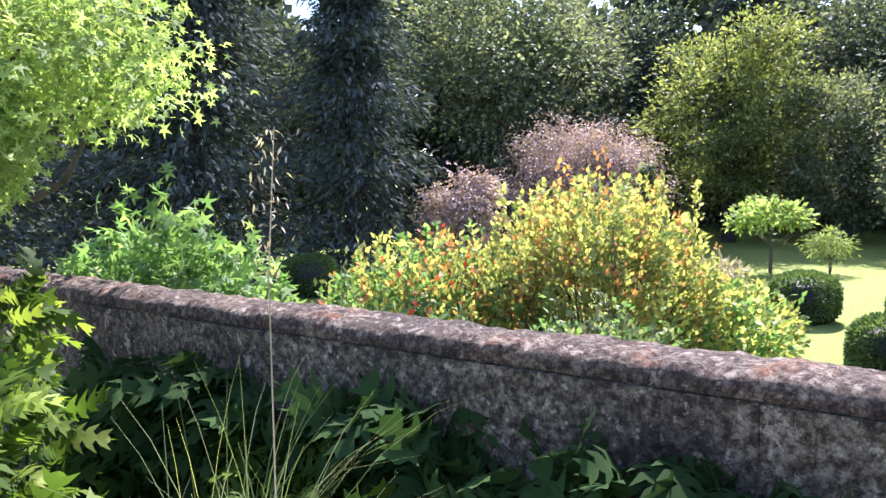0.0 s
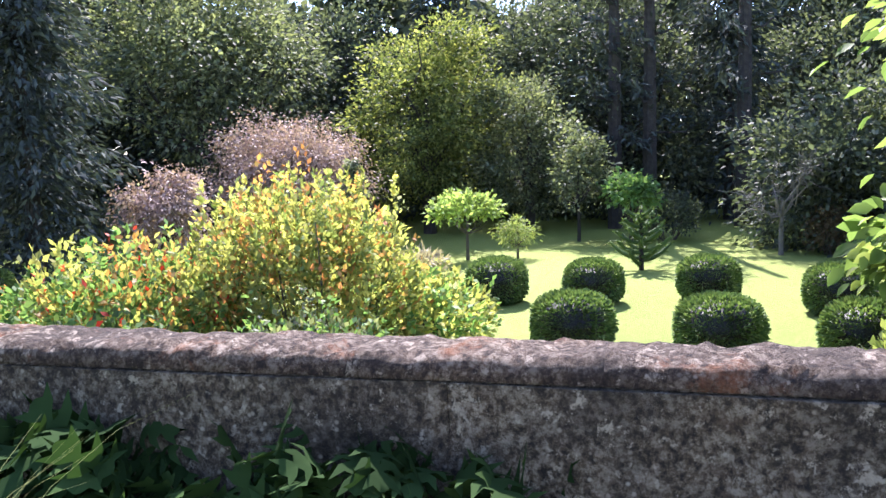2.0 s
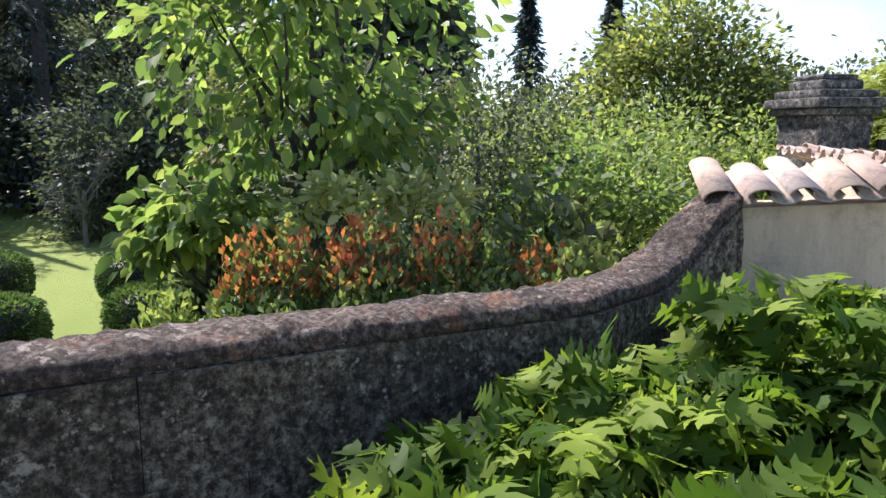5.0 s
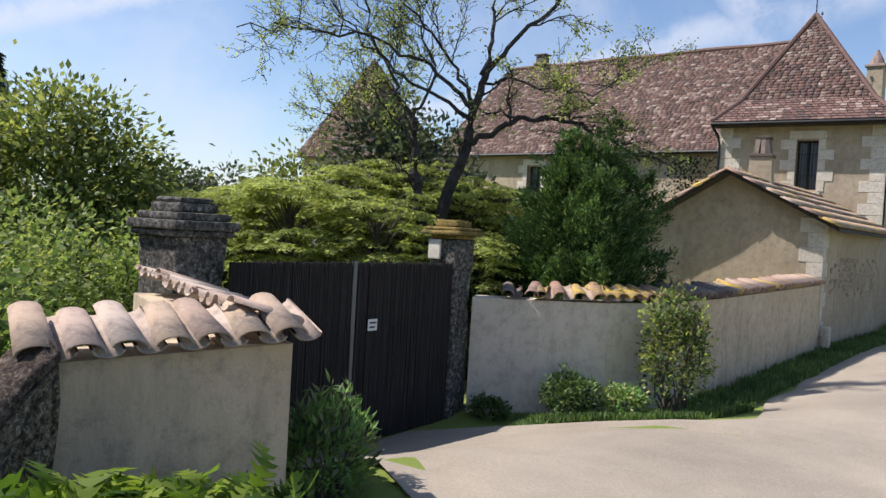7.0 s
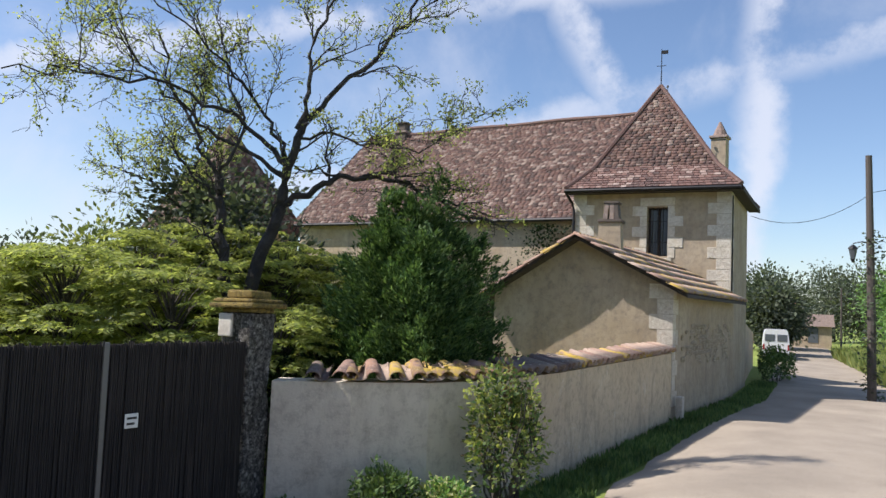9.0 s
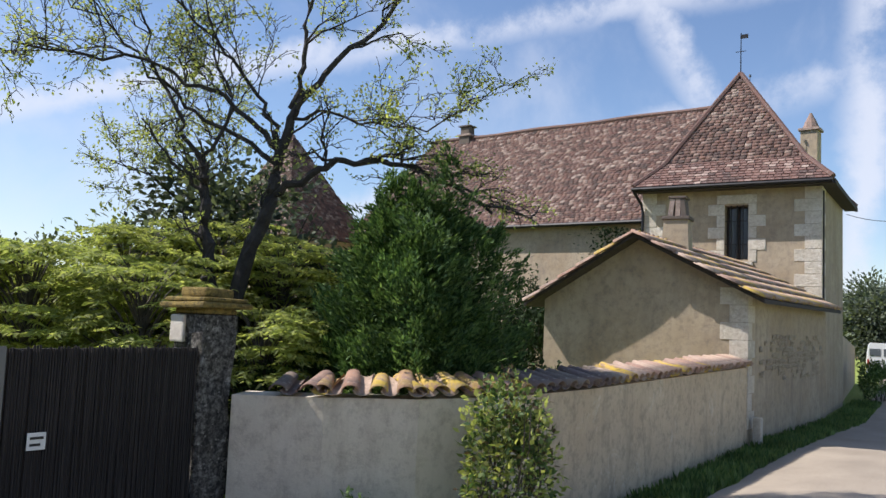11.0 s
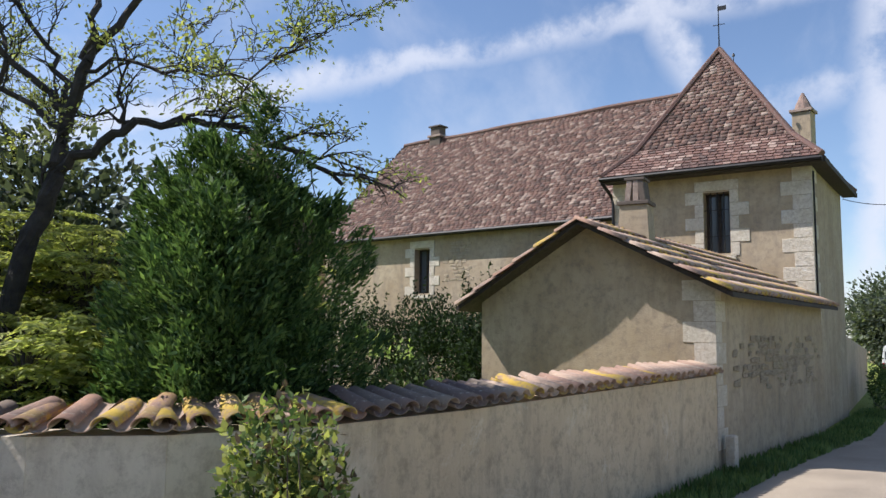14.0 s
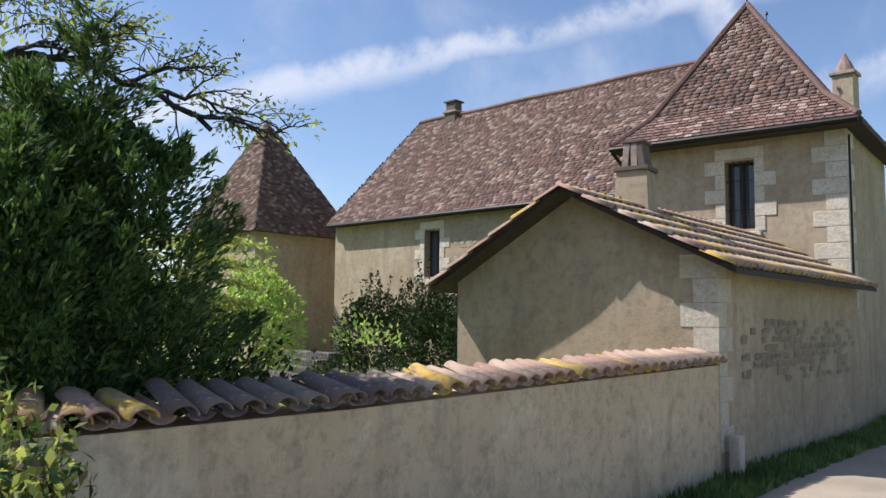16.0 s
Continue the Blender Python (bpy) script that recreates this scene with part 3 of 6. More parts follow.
p, bm = pillar("gate_pillar", "dark weathered stone gate pillar with stepped cap", -5.83, 4.6, 0.28, 1.90,
               [(0.34, 0.0, 0.06), (0.37, 0.063, 0.15), (0.31, 0.153, 0.22), (0.22, 0.223, 0.31), (0.19, 0.313, 0.36)])
part("cap", bm, M_PILLAR, p, "crumbling stepped stone cap")
p, bm = pillar("gate_pillar", "black-stained stone gate pillar with mossy cap beside the white wall", -5.42, 8.27, 0.20, 1.98,
               [(0.20, 0.0, 0.05), (0.30, 0.053, 0.11), (0.27, 0.113, 0.15), (0.17, 0.153, 0.24)])
for v in bm.verts:
    v.co.z += 0.02 * noise.noise(v.co * 9)
part("cap", bm, M_MOSS, p, "stone cap covered in orange-brown moss")
bm = bmesh.new()
box(bm, -0.205, -0.02, -0.24, -0.203, 1.72, 1.97, bevel=0.02)
part("plaster_patch", bm, M_WHITEWALL, p, "remnant of white plaster")

gate = thing("gate", "tall dark gate faced with vertical cane screening", "gate", at=(-5.40, 4.85, 0), turn=-3.0)
GL = 3.22
bm = bmesh.new()
box(bm, -0.019, -0.015, 0.0, GL, -0.33, 1.66)
part('backing', bm, M_DARKWOOD, gate, 'dark board behind the canes')
for y0, y1 in ((0.0, 1.55), (1.57, GL)):
    bm = bmesh.new()
    for z in (0.12, 0.9, 1.62):
        box(bm, -0.05, -0.02, y0, y1, z, z + 0.06)
    for yy in (y0, y1 - 0.05):
        box(bm, -0.05, -0.02, yy, yy + 0.05, -0.3, 1.68)
    part("gate_frame", bm, M_DARKWOOD, gate)
bm = bmesh.new()
box(bm, -0.018, 0.012, 1.53, 1.59, -0.31, 1.70)
part("centre_post", bm, plain("zinc", (0.16, 0.16, 0.16), 0.5, 0.5), gate, "dull grey metal strip")
cane_bm = bmesh.new()
tube(cane_bm, [(0, 0, -0.28), (0.002, 0.003, 0.5), (-0.002, 0, 1.1), (0.001, 0.001, 1.69)], [0.011, 0.012, 0.011, 0.009], 5)
cane_me = bpy.data.meshes.new("cane")
cane_bm.to_mesh(cane_me)
cane_bm.free()
cane_me.materials.append(M_CANE)
rng = random.Random(9)
for k in range(150):
    o = new("cane", cane_me)
    o.parent = gate
    o.matrix_basis = pose(rng.uniform(-0.012, 0.004), 0.02 + k * (GL - 0.04) / 149, rng.uniform(-0.02, 0.02), 0, 0, rng.uniform(0, 360))
bm = bmesh.new()
box(bm, 0.02, 0.03, 1.78, 1.92, 0.93, 1.06, bevel=0.004)
sg = part("sign", bm, M_SIGNW, gate, "small white notice with two dark bars")
bm = bmesh.new()
box(bm, 0.031, 0.033, 1.80, 1.90, 1.01, 1.03)
box(bm, 0.031, 0.033, 1.80, 1.88, 0.96, 0.98)
part("print", bm, M_IRON, sg)


# ---- house ----
H = Vector((-3.12, 24.41))
HA = radians(-2)


def hp(u, v):
    """House plan: u to the right along the tower front, v back from it."""
    return (H.x + u * math.cos(HA) - v * math.sin(HA), H.y + u * math.sin(HA) + v * math.cos(HA))


HM = Matrix.Translation((H.x, H.y, 0)) @ Matrix.Rotation(HA, 4, "Z")


def wall_with_holes(bm, u0, u1, z0, z1, v0, v1, holes):
    """A wall panel in the house's own axes, faces at v0 and v1, pierced by holes of (u0, u1, z0, z1)."""
    us = sorted({u0, u1, *[h[0] for h in holes], *[h[1] for h in holes]})
    zs = sorted({z0, z1, *[h[2] for h in holes], *[h[3] for h in holes]})
    for a, b in zip(us, us[1:]):
        for c, d in zip(zs, zs[1:]):
            if any(h[0] <= a and b <= h[1] and h[2] <= c and d <= h[3] for h in holes):
                continue
            box(bm, a, b, v0, v1, c, d)
    bmesh.ops.remove_doubles(bm, verts=bm.verts, dist=1e-4)
    bmesh.ops.recalc_face_normals(bm, faces=bm.faces)


house = thing("manor_house", "old plastered manor with square tower and brown flat-tiled roofs", "house")
house.matrix_basis = HM
TW, TD, TZ = 4.45, 4.3, 5.60          # tower width, depth, wall height
bm = bmesh.new()
TWIN = (-2.28, -1.70, 3.80, 5.20)
wall_with_holes(bm, -TW, 0, -0.4, TZ, 0, 0.5, [TWIN])
part("tower_front_wall", bm, M_PLASTER, house)
bm = bmesh.new()
box(bm, -0.5, 0, 0.5, TD, -0.4, TZ)
part("tower_side_wall", bm, M_PLASTER, house)
bm = bmesh.new()
box(bm, -TW, -TW + 0.5, 0.5, TD, -0.4, TZ)
part("tower_side_wall", bm, M_PLASTER, house)
bm = bmesh.new()
box(bm, -TW + 0.5, -0.5, TD - 0.5, TD, -0.4, TZ)
part("tower_back_wall", bm, M_PLASTER, house)


def flat_tiles(parent, a, b, c, d, name, seed, tw=0.18, ex=0.115, keep=None, mat=None):
    """Flat clay tiles in rows over a roof plane: a, b the eave ends, c, d the ridge ends above b and a."""
    r = np.random.default_rng(seed)
    a, b, c, d = (np.array(p, float) for p in (a, b, c, d))
    up = ((d + c) / 2 - (a + b) / 2)
    rows = max(1, int(np.linalg.norm(up) / ex))
    nrm = np.cross(b - a, up)
    nrm /= np.linalg.norm(nrm)
    if nrm[2] < 0:
        nrm = -nrm
    vs, n = [], 0
    for i in range(rows + 1):
        f = i / rows
        p, q = a + (d - a) * f, b + (c - b) * f
        L = np.linalg.norm(q - p)
        m = max(1, int(L / tw))
        if L < 0.1:
            continue
        e = (q - p) / L
        g = np.cross(nrm, e)
        if g[2] < 0:
            g = -g
        off = r.uniform(-0.5, 0.5)
        for k in range(m + 1):
            s0 = (k + off) * tw + r.uniform(-0.012, 0.012)
            s1 = s0 + tw * r.uniform(0.88, 1.0)
            s0, s1 = max(0, s0), min(L, s1)
            if s1 - s0 < 0.03:
                continue
            lo = -0.02 + r.uniform(-0.014, 0.014)
            hi = ex * 1.25
            lift, th = 0.026 + r.uniform(0, 0.014), 0.02
            base = p
            for s, t, h in ((s0, lo, lift), (s1, lo, lift + r.uniform(-0.006, 0.006)), (s1, hi, 0.008), (s0, hi, 0.008)):
                vs.append(base + e * s + g * t + nrm * h)
            for s, t, h in ((s0, lo, lift - th), (s1, lo, lift - th)):
                vs.append(base + e * s + g * t + nrm * h)
            n += 1
    idx = (np.arange(n)[:, None] * 6 + np.array([0, 1, 2, 3, 4, 5, 1, 0, 4, 0, 3, 5, 2, 1])[None]).ravel()
    counts = np.tile([4, 4, 3, 3], n)
    ob = raw_mesh(name, np.array(vs), idx, counts, mat or M_FLAT, parent)
    ob["kind"] = "stuff"
    return ob


M_TILE1 = tile_mat("single_roof_tile", (0.075, 0.045, 0.04), (0.15, 0.075, 0.06), (0.22, 0.12, 0.095), (0.42, 0.32, 0.27), True)


def single_tiles(parent, a, b, c, d, seed):
    """The same tiles one by one, for the slope that is seen best."""
    r = random.Random(seed)
    a, b, c, d = (Vector(p) for p in (a, b, c, d))
    bm = bmesh.new()
    box(bm, -0.082, 0.082, 0, 0.17, 0, 0.018)
    me = bpy.data.meshes.new("roof_tile")
    bm.to_mesh(me)
    bm.free()
    me.materials.append(M_TILE1)
    up = (d - a).lerp(c - b, 0.5)
    pitch = math.degrees(math.atan2(up.z, math.hypot(up.x, up.y)))
    rows = int(up.length / 0.125)
    for i in range(rows + 1):
        p, q = a.lerp(d, i / rows), b.lerp(c, i / rows)
        n = int((q - p).length / 0.18)
        for k in range(n):
            w = p.lerp(q, (k + 0.5 + 0.25 * (i % 2)) / (n + 0.25))
            ob = new("roof_tile", me)
            ob.parent = parent
            ob.matrix_basis = pose(w.x, w.y - 0.02, w.z + 0.025, pitch - 8 + r.uniform(-2, 2), r.uniform(-2, 2), r.uniform(-2, 2))


# tower roof: steep pyramid with a flared foot
ov, ovs, ovl = 0.44, 0.30, 0.14           # eaves: front, road side, courtyard side
E = [(-TW - ovl, -ov), (ovs, -ov), (ovs, TD + ov), (-TW - ovl, TD + ov)]
kz, apex_z = 6.40, 9.36
F = [(-TW + 0.42, 0.42), (-0.42, 0.42), (-0.42, TD - 0.42), (-TW + 0.42, TD - 0.42)]
APEX = (-2.45, 2.4, apex_z)
bm = bmesh.new()
ev = [bm.verts.new((*p, TZ + 0.1)) for p in E]
kv = [bm.verts.new((*p, kz)) for p in F]
av = bm.verts.new(APEX)
for i in range(4):
    bm.faces.new((ev[i], ev[(i + 1) % 4], kv[(i + 1) % 4], kv[i]))
    bm.faces.new((kv[i], kv[(i + 1) % 4], av))
bm.faces.new(ev[::-1])
roof = part("tower_roof", bm, M_DARKWOOD, house, "steep pyramid roof of mottled brown flat tiles")
for i in range(4):
    a, b, c, d = (*E[i], TZ + 0.1), (*E[(i + 1) % 4], TZ + 0.1), (*F[(i + 1) % 4], kz), (*F[i], kz)
    if i == 0:
        single_tiles(roof, a, b, c, d, 60)
    else:
        flat_tiles(roof, a, b, c, d, "roof_tiles", 20 + i)
    flat_tiles(roof, d, c, APEX, APEX, "roof_tiles", 30 + i)
    bm = bmesh.new()
    pts = [Vector(a).lerp(Vector(d), t / 4) for t in range(4)] + [Vector(d).lerp(Vector(APEX), t / 9) for t in range(10)]
    tube(bm, [q + Vector((0, 0, 0.05)) for q in pts], [0.07] * len(pts), 6)
    part("hip_tiles", bm, M_FLAT, roof)
bm = bmesh.new()
box(bm, E[0][0], E[1][0], -ov - 0.05, -ov + 0.02, TZ - 0.02, TZ + 0.09)
part("fascia", bm, M_DARKWOOD, house)
for name_, q in (("fascia", (ovs - 0.02, ovs + 0.05, -ov + 0.02, TD + ov, TZ - 0.02, TZ + 0.09)), ("soffit", (E[0][0], E[1][0] - 0.03, -ov + 0.02, 0, TZ, TZ + 0.06)), ("soffit", (0.003, ovs - 0.02, 0.002, TD + ov, TZ, TZ + 0.06))):
    bm = bmesh.new()
    box(bm, *q)
    part(name_, bm, M_DARKWOOD, house)
bm = bmesh.new()
tube(bm, [(*APEX[:2], apex_z), (APEX[0], APEX[1], apex_z + 1.25)], [0.02, 0.012], 5)
box(bm, APEX[0] - 0.02, APEX[0] + 0.2, APEX[1] - 0.006, APEX[1] + 0.006, apex_z + 1.08, apex_z + 1.2)
tube(bm, [(APEX[0] - 0.15, APEX[1], apex_z + 0.7), (APEX[0] + 0.15, APEX[1], apex_z + 0.7)], [0.012, 0.012], 5)
part("weather_vane", bm, M_IRON, house)


def window(parent, u0, u1, z0, z1, v, bars, quoins):
    """A stone-dressed window opening: side blocks, frame, dark panes and iron bars."""
    w = new("window")
    w.parent = parent
    r = random.Random(int(u0 * 100))
    for side, u in ((-1, u0), (1, u1)):
        n = quoins
        for k in range(n):
            long = 0.42 if (k % 2 == (side > 0)) else 0.20
            za, zb = z0 - 0.06 + (z1 - z0 + 0.10) * k / n, z0 - 0.06 + (z1 - z0 + 0.10) * (k + 1) / n
            bm = bmesh.new()
            ua, ub = (u - long, u - 0.002) if side < 0 else (u + 0.002, u + long)
            box(bm, ua, ub, v - 0.02, v + 0.18, za + 0.006, zb - 0.006, bevel=0.012)
            part("stone_block", bm, M_DRESSED, w)
    bm = bmesh.new()
    box(bm, u0 - 0.2, u1 + 0.2, v - 0.025, v + 0.18, z1 + 0.045, z1 + 0.27, bevel=0.012)
    part("lintel", bm, M_DRESSED, w)
    bm = bmesh.new()
    box(bm, u0 - 0.12, u1 + 0.12, v - 0.06, v + 0.18, z0 - 0.16, z0 - 0.062, bevel=0.012)
    part("sill", bm, M_DRESSED, w)
    bm = bmesh.new()
    box(bm, u0, u1, v + 0.30, v + 0.31, z0, z1)
    part("pane", bm, M_GLASS, w)
    bm = bmesh.new()
    mid = (u0 + u1) / 2
    for ua, ub, za, zb in ((u0, u0 + 0.05, z0, z1), (u1 - 0.05, u1, z0, z1), (mid - 0.03, mid + 0.03, z0, z1), (u0 + 0.05, u1 - 0.05, z0, z0 + 0.05), (u0 + 0.05, u1 - 0.05, z1 - 0.05, z1)):
        box(bm, ua, ub, v + 0.25, v + 0.297, za, zb)
    part("frame", bm, M_DARKWOOD, w)
    for k in range(bars):
        bm = bmesh.new()
        u = u0 + (u1 - u0) * (k + 1) / (bars + 1)
        tube(bm, [(u, v + 0.08, z0), (u, v + 0.08, z1)], [0.017, 0.017], 6)
        part("bar", bm, M_IRON, w)
    for z in (z0 + 0.4, z1 - 0.4) if bars else ():
        bm = bmesh.new()
        tube(bm, [(u0, v + 0.07, z), (u1, v + 0.07, z)], [0.01, 0.01], 6)
        part("bar", bm, M_IRON, w)
    return w


window(house, *TWIN[:2], *TWIN[2:], 0, 3, 5)
# corner stones of the tower
for k in range(11):
    bm = bmesh.new()
    z = 2.2 + k * 0.31
    L = 0.62 if k % 2 else 0.38
    box(bm, -L, 0.014, -0.014, 1.0 - L, z + 0.004, z + 0.306, bevel=0.012)
    part("corner_stone", bm, M_DRESSED, house)
    bm = bmesh.new()
    box(bm, -TW - 0.014, -TW + L, -0.014, 0.3, z + 0.004, z + 0.306, bevel=0.012)
    part("corner_stone", bm, M_DRESSED, house)

for ob in list(house.children):
    ob.matrix_basis = Matrix.Rotation(radians(5), 4, 'Z')

for pts, r_ in (([(-TW - ovl, -ov - 0.10, TZ + 0.05), (ovs, -ov - 0.10, TZ + 0.05)], 0.05), ([(-TW - 0.1, -ov - 0.08, TZ), (-TW - 0.02, -0.1, TZ - 0.28), (-TW + 0.02, -0.07, TZ - 0.5), (-TW + 0.02, -0.07, 3.2)], 0.04), ([(0.03, 0.10, TZ - 0.1), (0.03, 0.10, 0.1)], 0.022)):
    bm = bmesh.new()
    tube(bm, pts, [r_] * len(pts), 8)
    ob = part("gutter" if r_ == 0.05 else "downpipe", bm, M_IRON, house)
    ob.matrix_basis = Matrix.Rotation(radians(5), 4, "Z")
bm = bmesh.new()
tube(bm, [(-3.3, 5.2, 9.2), (-3.3, 5.2, 10.25)], [0.015, 0.01], 5)
tube(bm, [(-3.3, 5.2, 10.22), (-3.3, 5.2, 10.30)], [0.05, 0.03], 6)
part("ridge_rod", bm, M_IRON, house)

# main range
MV, MZ, ML, RZ = 2.0, 5.12, -17.3, 9.35
bm = bmesh.new()
SWIN = (-12.93, -12.28, 3.25, 4.72)
wall_with_holes(bm, ML, -TW, -0.4, MZ, MV, MV + 0.5, [SWIN])
part("main_front_wall", bm, M_PLASTER, house)
bm = bmesh.new()
box(bm, ML, ML + 0.5, MV + 0.5, MV + 7, -0.4, MZ)
box(bm, ML, -TW, MV + 6.5, MV + 7, -0.4, MZ)
part("main_back_wall", bm, M_PLASTER, house)
window(house, *SWIN[:2], *SWIN[2:], MV, 0, 5)
bm = bmesh.new()
RV = MV + 3.3
e0, e1 = (ML - 0.2, MV - 0.3, MZ + 0.08), (-TW + 0.6, MV - 0.3, MZ + 0.08)
r0, r1 = (ML + 0.9, RV, RZ), (-3.5, RV, RZ)
b0, b1 = (ML - 0.2, MV + 7.2, MZ + 0.08), (-TW + 0.6, MV + 7.2, MZ + 0.08)
v = [bm.verts.new(p) for p in (e0, e1, r1, r0, b0, b1)]
bm.faces.new((v[0], v[1], v[2], v[3]))
bm.faces.new((v[3], v[2], v[5], v[4]))
bm.faces.new((v[0], v[3], v[4]))
bm.faces.new((v[0], v[4], v[5], v[1]))
mroof = part("main_roof", bm, M_DARKWOOD, house, "long steep roof of mottled brown flat tiles")
flat_tiles(mroof, e0, e1, r1, r0, "roof_tiles", 41)
flat_tiles(mroof, b0, e0, r0, r0, "roof_tiles", 42)
bm = bmesh.new()
tube(bm, [(Vector(r0).lerp(Vector(r1), t / 20) + Vector((0, 0, 0.03 + 0.02 * math.sin(t)))) for t in range(21)], [0.09] * 21, 8)
part("ridge_tiles", bm, M_FLAT, mroof)
bm = bmesh.new()
tube(bm, [(ML, MV - 0.36, MZ + 0.02), (-TW - 0.1, MV - 0.36, MZ + 0.02)], [0.06, 0.06], 8)
part("gutter", bm, M_IRON, house)


def chimney(parent, u, v, w, d, z0, z1, cap, pot=True, mat=None):
    c = new("chimney")
    c.parent = parent
    bm = bmesh.new()
    box(bm, u - w, u + w, v - d, v + d, z0, z1, bevel=0.015)
    part("shaft", bm, mat or M_CHIMNEY, c)
    bm = bmesh.new()
    box(bm, u - w - 0.06, u + w + 0.06, v - d - 0.06, v + d + 0.06, z1 + 0.002, z1 + 0.09, bevel=0.015)
    part("band", bm, M_FLAT, c)
    bm = bmesh.new()
    if pot:
        lathe(bm, [(w * 1.05, z1 + 0.092), (w * 0.75, z1 + 0.3), (w * 0.35, z1 + 0.5), (0.04, z1 + 0.62)], 10, Matrix.Translation((u, v, 0)))
        part("cap", bm, M_FLAT, c, "conical clay tile cap")
    else:
        box(bm, u - w * 0.85, u + w * 0.85, v - d * 0.85, v + d * 0.85, z1 + 0.092, z1 + 0.40, bevel=0.02)
        box(bm, u - w - 0.03, u + w + 0.03, v - d - 0.03, v + d + 0.03, z1 + 0.402, z1 + 0.46, bevel=0.01)
        part("hood", bm, M_CHIMNEY, c, "soot-dark brick hood")
    return c


chimney(house, -1.75, 6.5, 0.26, 0.26, 4.5, 8.5, True, True, M_PLASTER)
chimney(house, ML + 2.6, RV, 0.26, 0.22, 8.8, 9.45, True, False)

# second tower at the far end
t2 = Vector((ML - 4.65, MV + 0.2))
bm = bmesh.new()
box(bm, t2.x - 2.3, t2.x + 2.4, t2.y - 2.0, t2.y + 2.2, -0.4, 5.0)
part("far_tower_wall", bm, M_PLASTER, house)
EE = [(t2.x - 2.6, t2.y - 2.3), (t2.x + 2.75, t2.y - 2.3), (t2.x + 2.75, t2.y + 2.5), (t2.x - 2.6, t2.y + 2.5)]
bm = bmesh.new()
ev = [bm.verts.new((*p, 5.0)) for p in EE]
av = bm.verts.new((t2.x, t2.y, 9.75))
for i in range(4):
    bm.faces.new((ev[i], ev[(i + 1) % 4], av))
bm.faces.new(ev[::-1])
troof = part("far_tower_roof", bm, M_DARKWOOD, house, "steep pyramid roof of dark flat tiles")
for i in range(4):
    flat_tiles(troof, (*EE[i], 5.0), (*EE[(i + 1) % 4], 5.0), (t2.x, t2.y, 9.75), (t2.x, t2.y, 9.75), "roof_tiles", 50 + i)

# annex
annex = thing("annex", "low plastered outbuilding with gabled canal-tile roof", "outbuilding")
FR, FL = Vector((-3.17, 18.1)), Vector((-6.86, 17.45))
BR, BL = Vector((-3.02, 24.40)), Vector((-6.9, 24.5))
RF, RB = FR.lerp(FL, 0.52), BR.lerp(BL, 0.52)
zr_, zl_, zp = 2.66, 2.50, 3.66
bm = bmesh.new()
vs = [bm.verts.new((*p, z)) for p, z in ((FL, -0.4), (FR, -0.4), (FR, zr_), (RF, zp), (FL, zl_))]
bm.faces.new(vs)
bk = [bm.verts.new((*(Vector(p) + Vector((0.02, 0.35))), z)) for p, z in ((FL, -0.4), (FR, -0.4), (FR, zr_), (RF, zp), (FL, zl_))]
bm.faces.new(bk[::-1])
for i in range(5):
    bm.faces.new((vs[i], bk[i], bk[(i + 1) % 5], vs[(i + 1) % 5]))
bmesh.ops.recalc_face_normals(bm, faces=bm.faces)
part("front_wall", bm, M_PLASTER, annex)
for nm, p, q, z in (("side_wall", FR, BR, zr_), ("side_wall", FL, BL, zl_)):
    bm = bmesh.new()
    s = -0.35 if p is FR else 0.35
    prism(bm, [(p.x, p.y + 0.352), (q.x, q.y), (q.x + s, q.y), (p.x + s, p.y + 0.352)], -0.4, z)
    bmesh.ops.recalc_face_normals(bm, faces=bm.faces)
    part(nm, bm, M_PLASTER, annex)
aroof = None
for sgn, f, b, z in ((1, FR, BR, zr_), (-1, FL, BL, zl_)):
    ef, eb = f.lerp(RF, -0.16), b.lerp(RB, -0.16)
    dz = (zp - z) * 0.16
    fw = Vector((0.05, -0.36))
    bm = bmesh.new()
    quad = [(*(ef + fw), z - dz), (*eb, z - dz), (*RB, zp), (*(RF + fw), zp)]
    lo = [bm.verts.new((x, y, zz)) for x, y, zz in quad]
    hi = [bm.verts.new((x, y, zz + 0.07)) for x, y, zz in quad]
    bm.faces.new(lo)
    bm.faces.new(hi[::-1])
    for i in range(4):
        bm.faces.new((lo[i], lo[(i + 1) % 4], hi[(i + 1) % 4], hi[i]))
    bmesh.ops.recalc_face_normals(bm, faces=bm.faces)
    slope = part("roof_slope", bm, M_DARKWOOD, annex, "gable slope of mixed clay canal tiles")
    # rows of canal tiles running from ridge to eave
    n = 30
    for k in range(n + 1):
        lowp = Vector(quad[0]).lerp(Vector(quad[1]), k / n)
        topp = Vector(quad[3]).lerp(Vector(quad[2]), k / n)
        d = topp - lowp
        yaw = math.degrees(math.atan2(-d.x, d.y))
        tilt = math.degrees(math.atan2(d.z, math.hypot(d.x, d.y)))
        m_ = 6
        for q in range(m_):
            pos = lowp.lerp(topp, q / m_) + Vector((0, 0, 0.10))
            for me, dz2, sh in ((COVER, 0.02, 0.0), (CHANNEL, 0.05, 0.5)):
                if sgn < 0 and sh:
                    continue
                o = new("canal_tile", me)
                o.parent = slope
                pp = pos + (Vector(quad[1]) - Vector(quad[0])).normalized() * 0.115 * 2 * sh
                o.matrix_basis = pose(pp.x, pp.y, pp.z + dz2 - 0.02, tilt - 3, rng.uniform(-4, 4), yaw + rng.uniform(-4, 4))
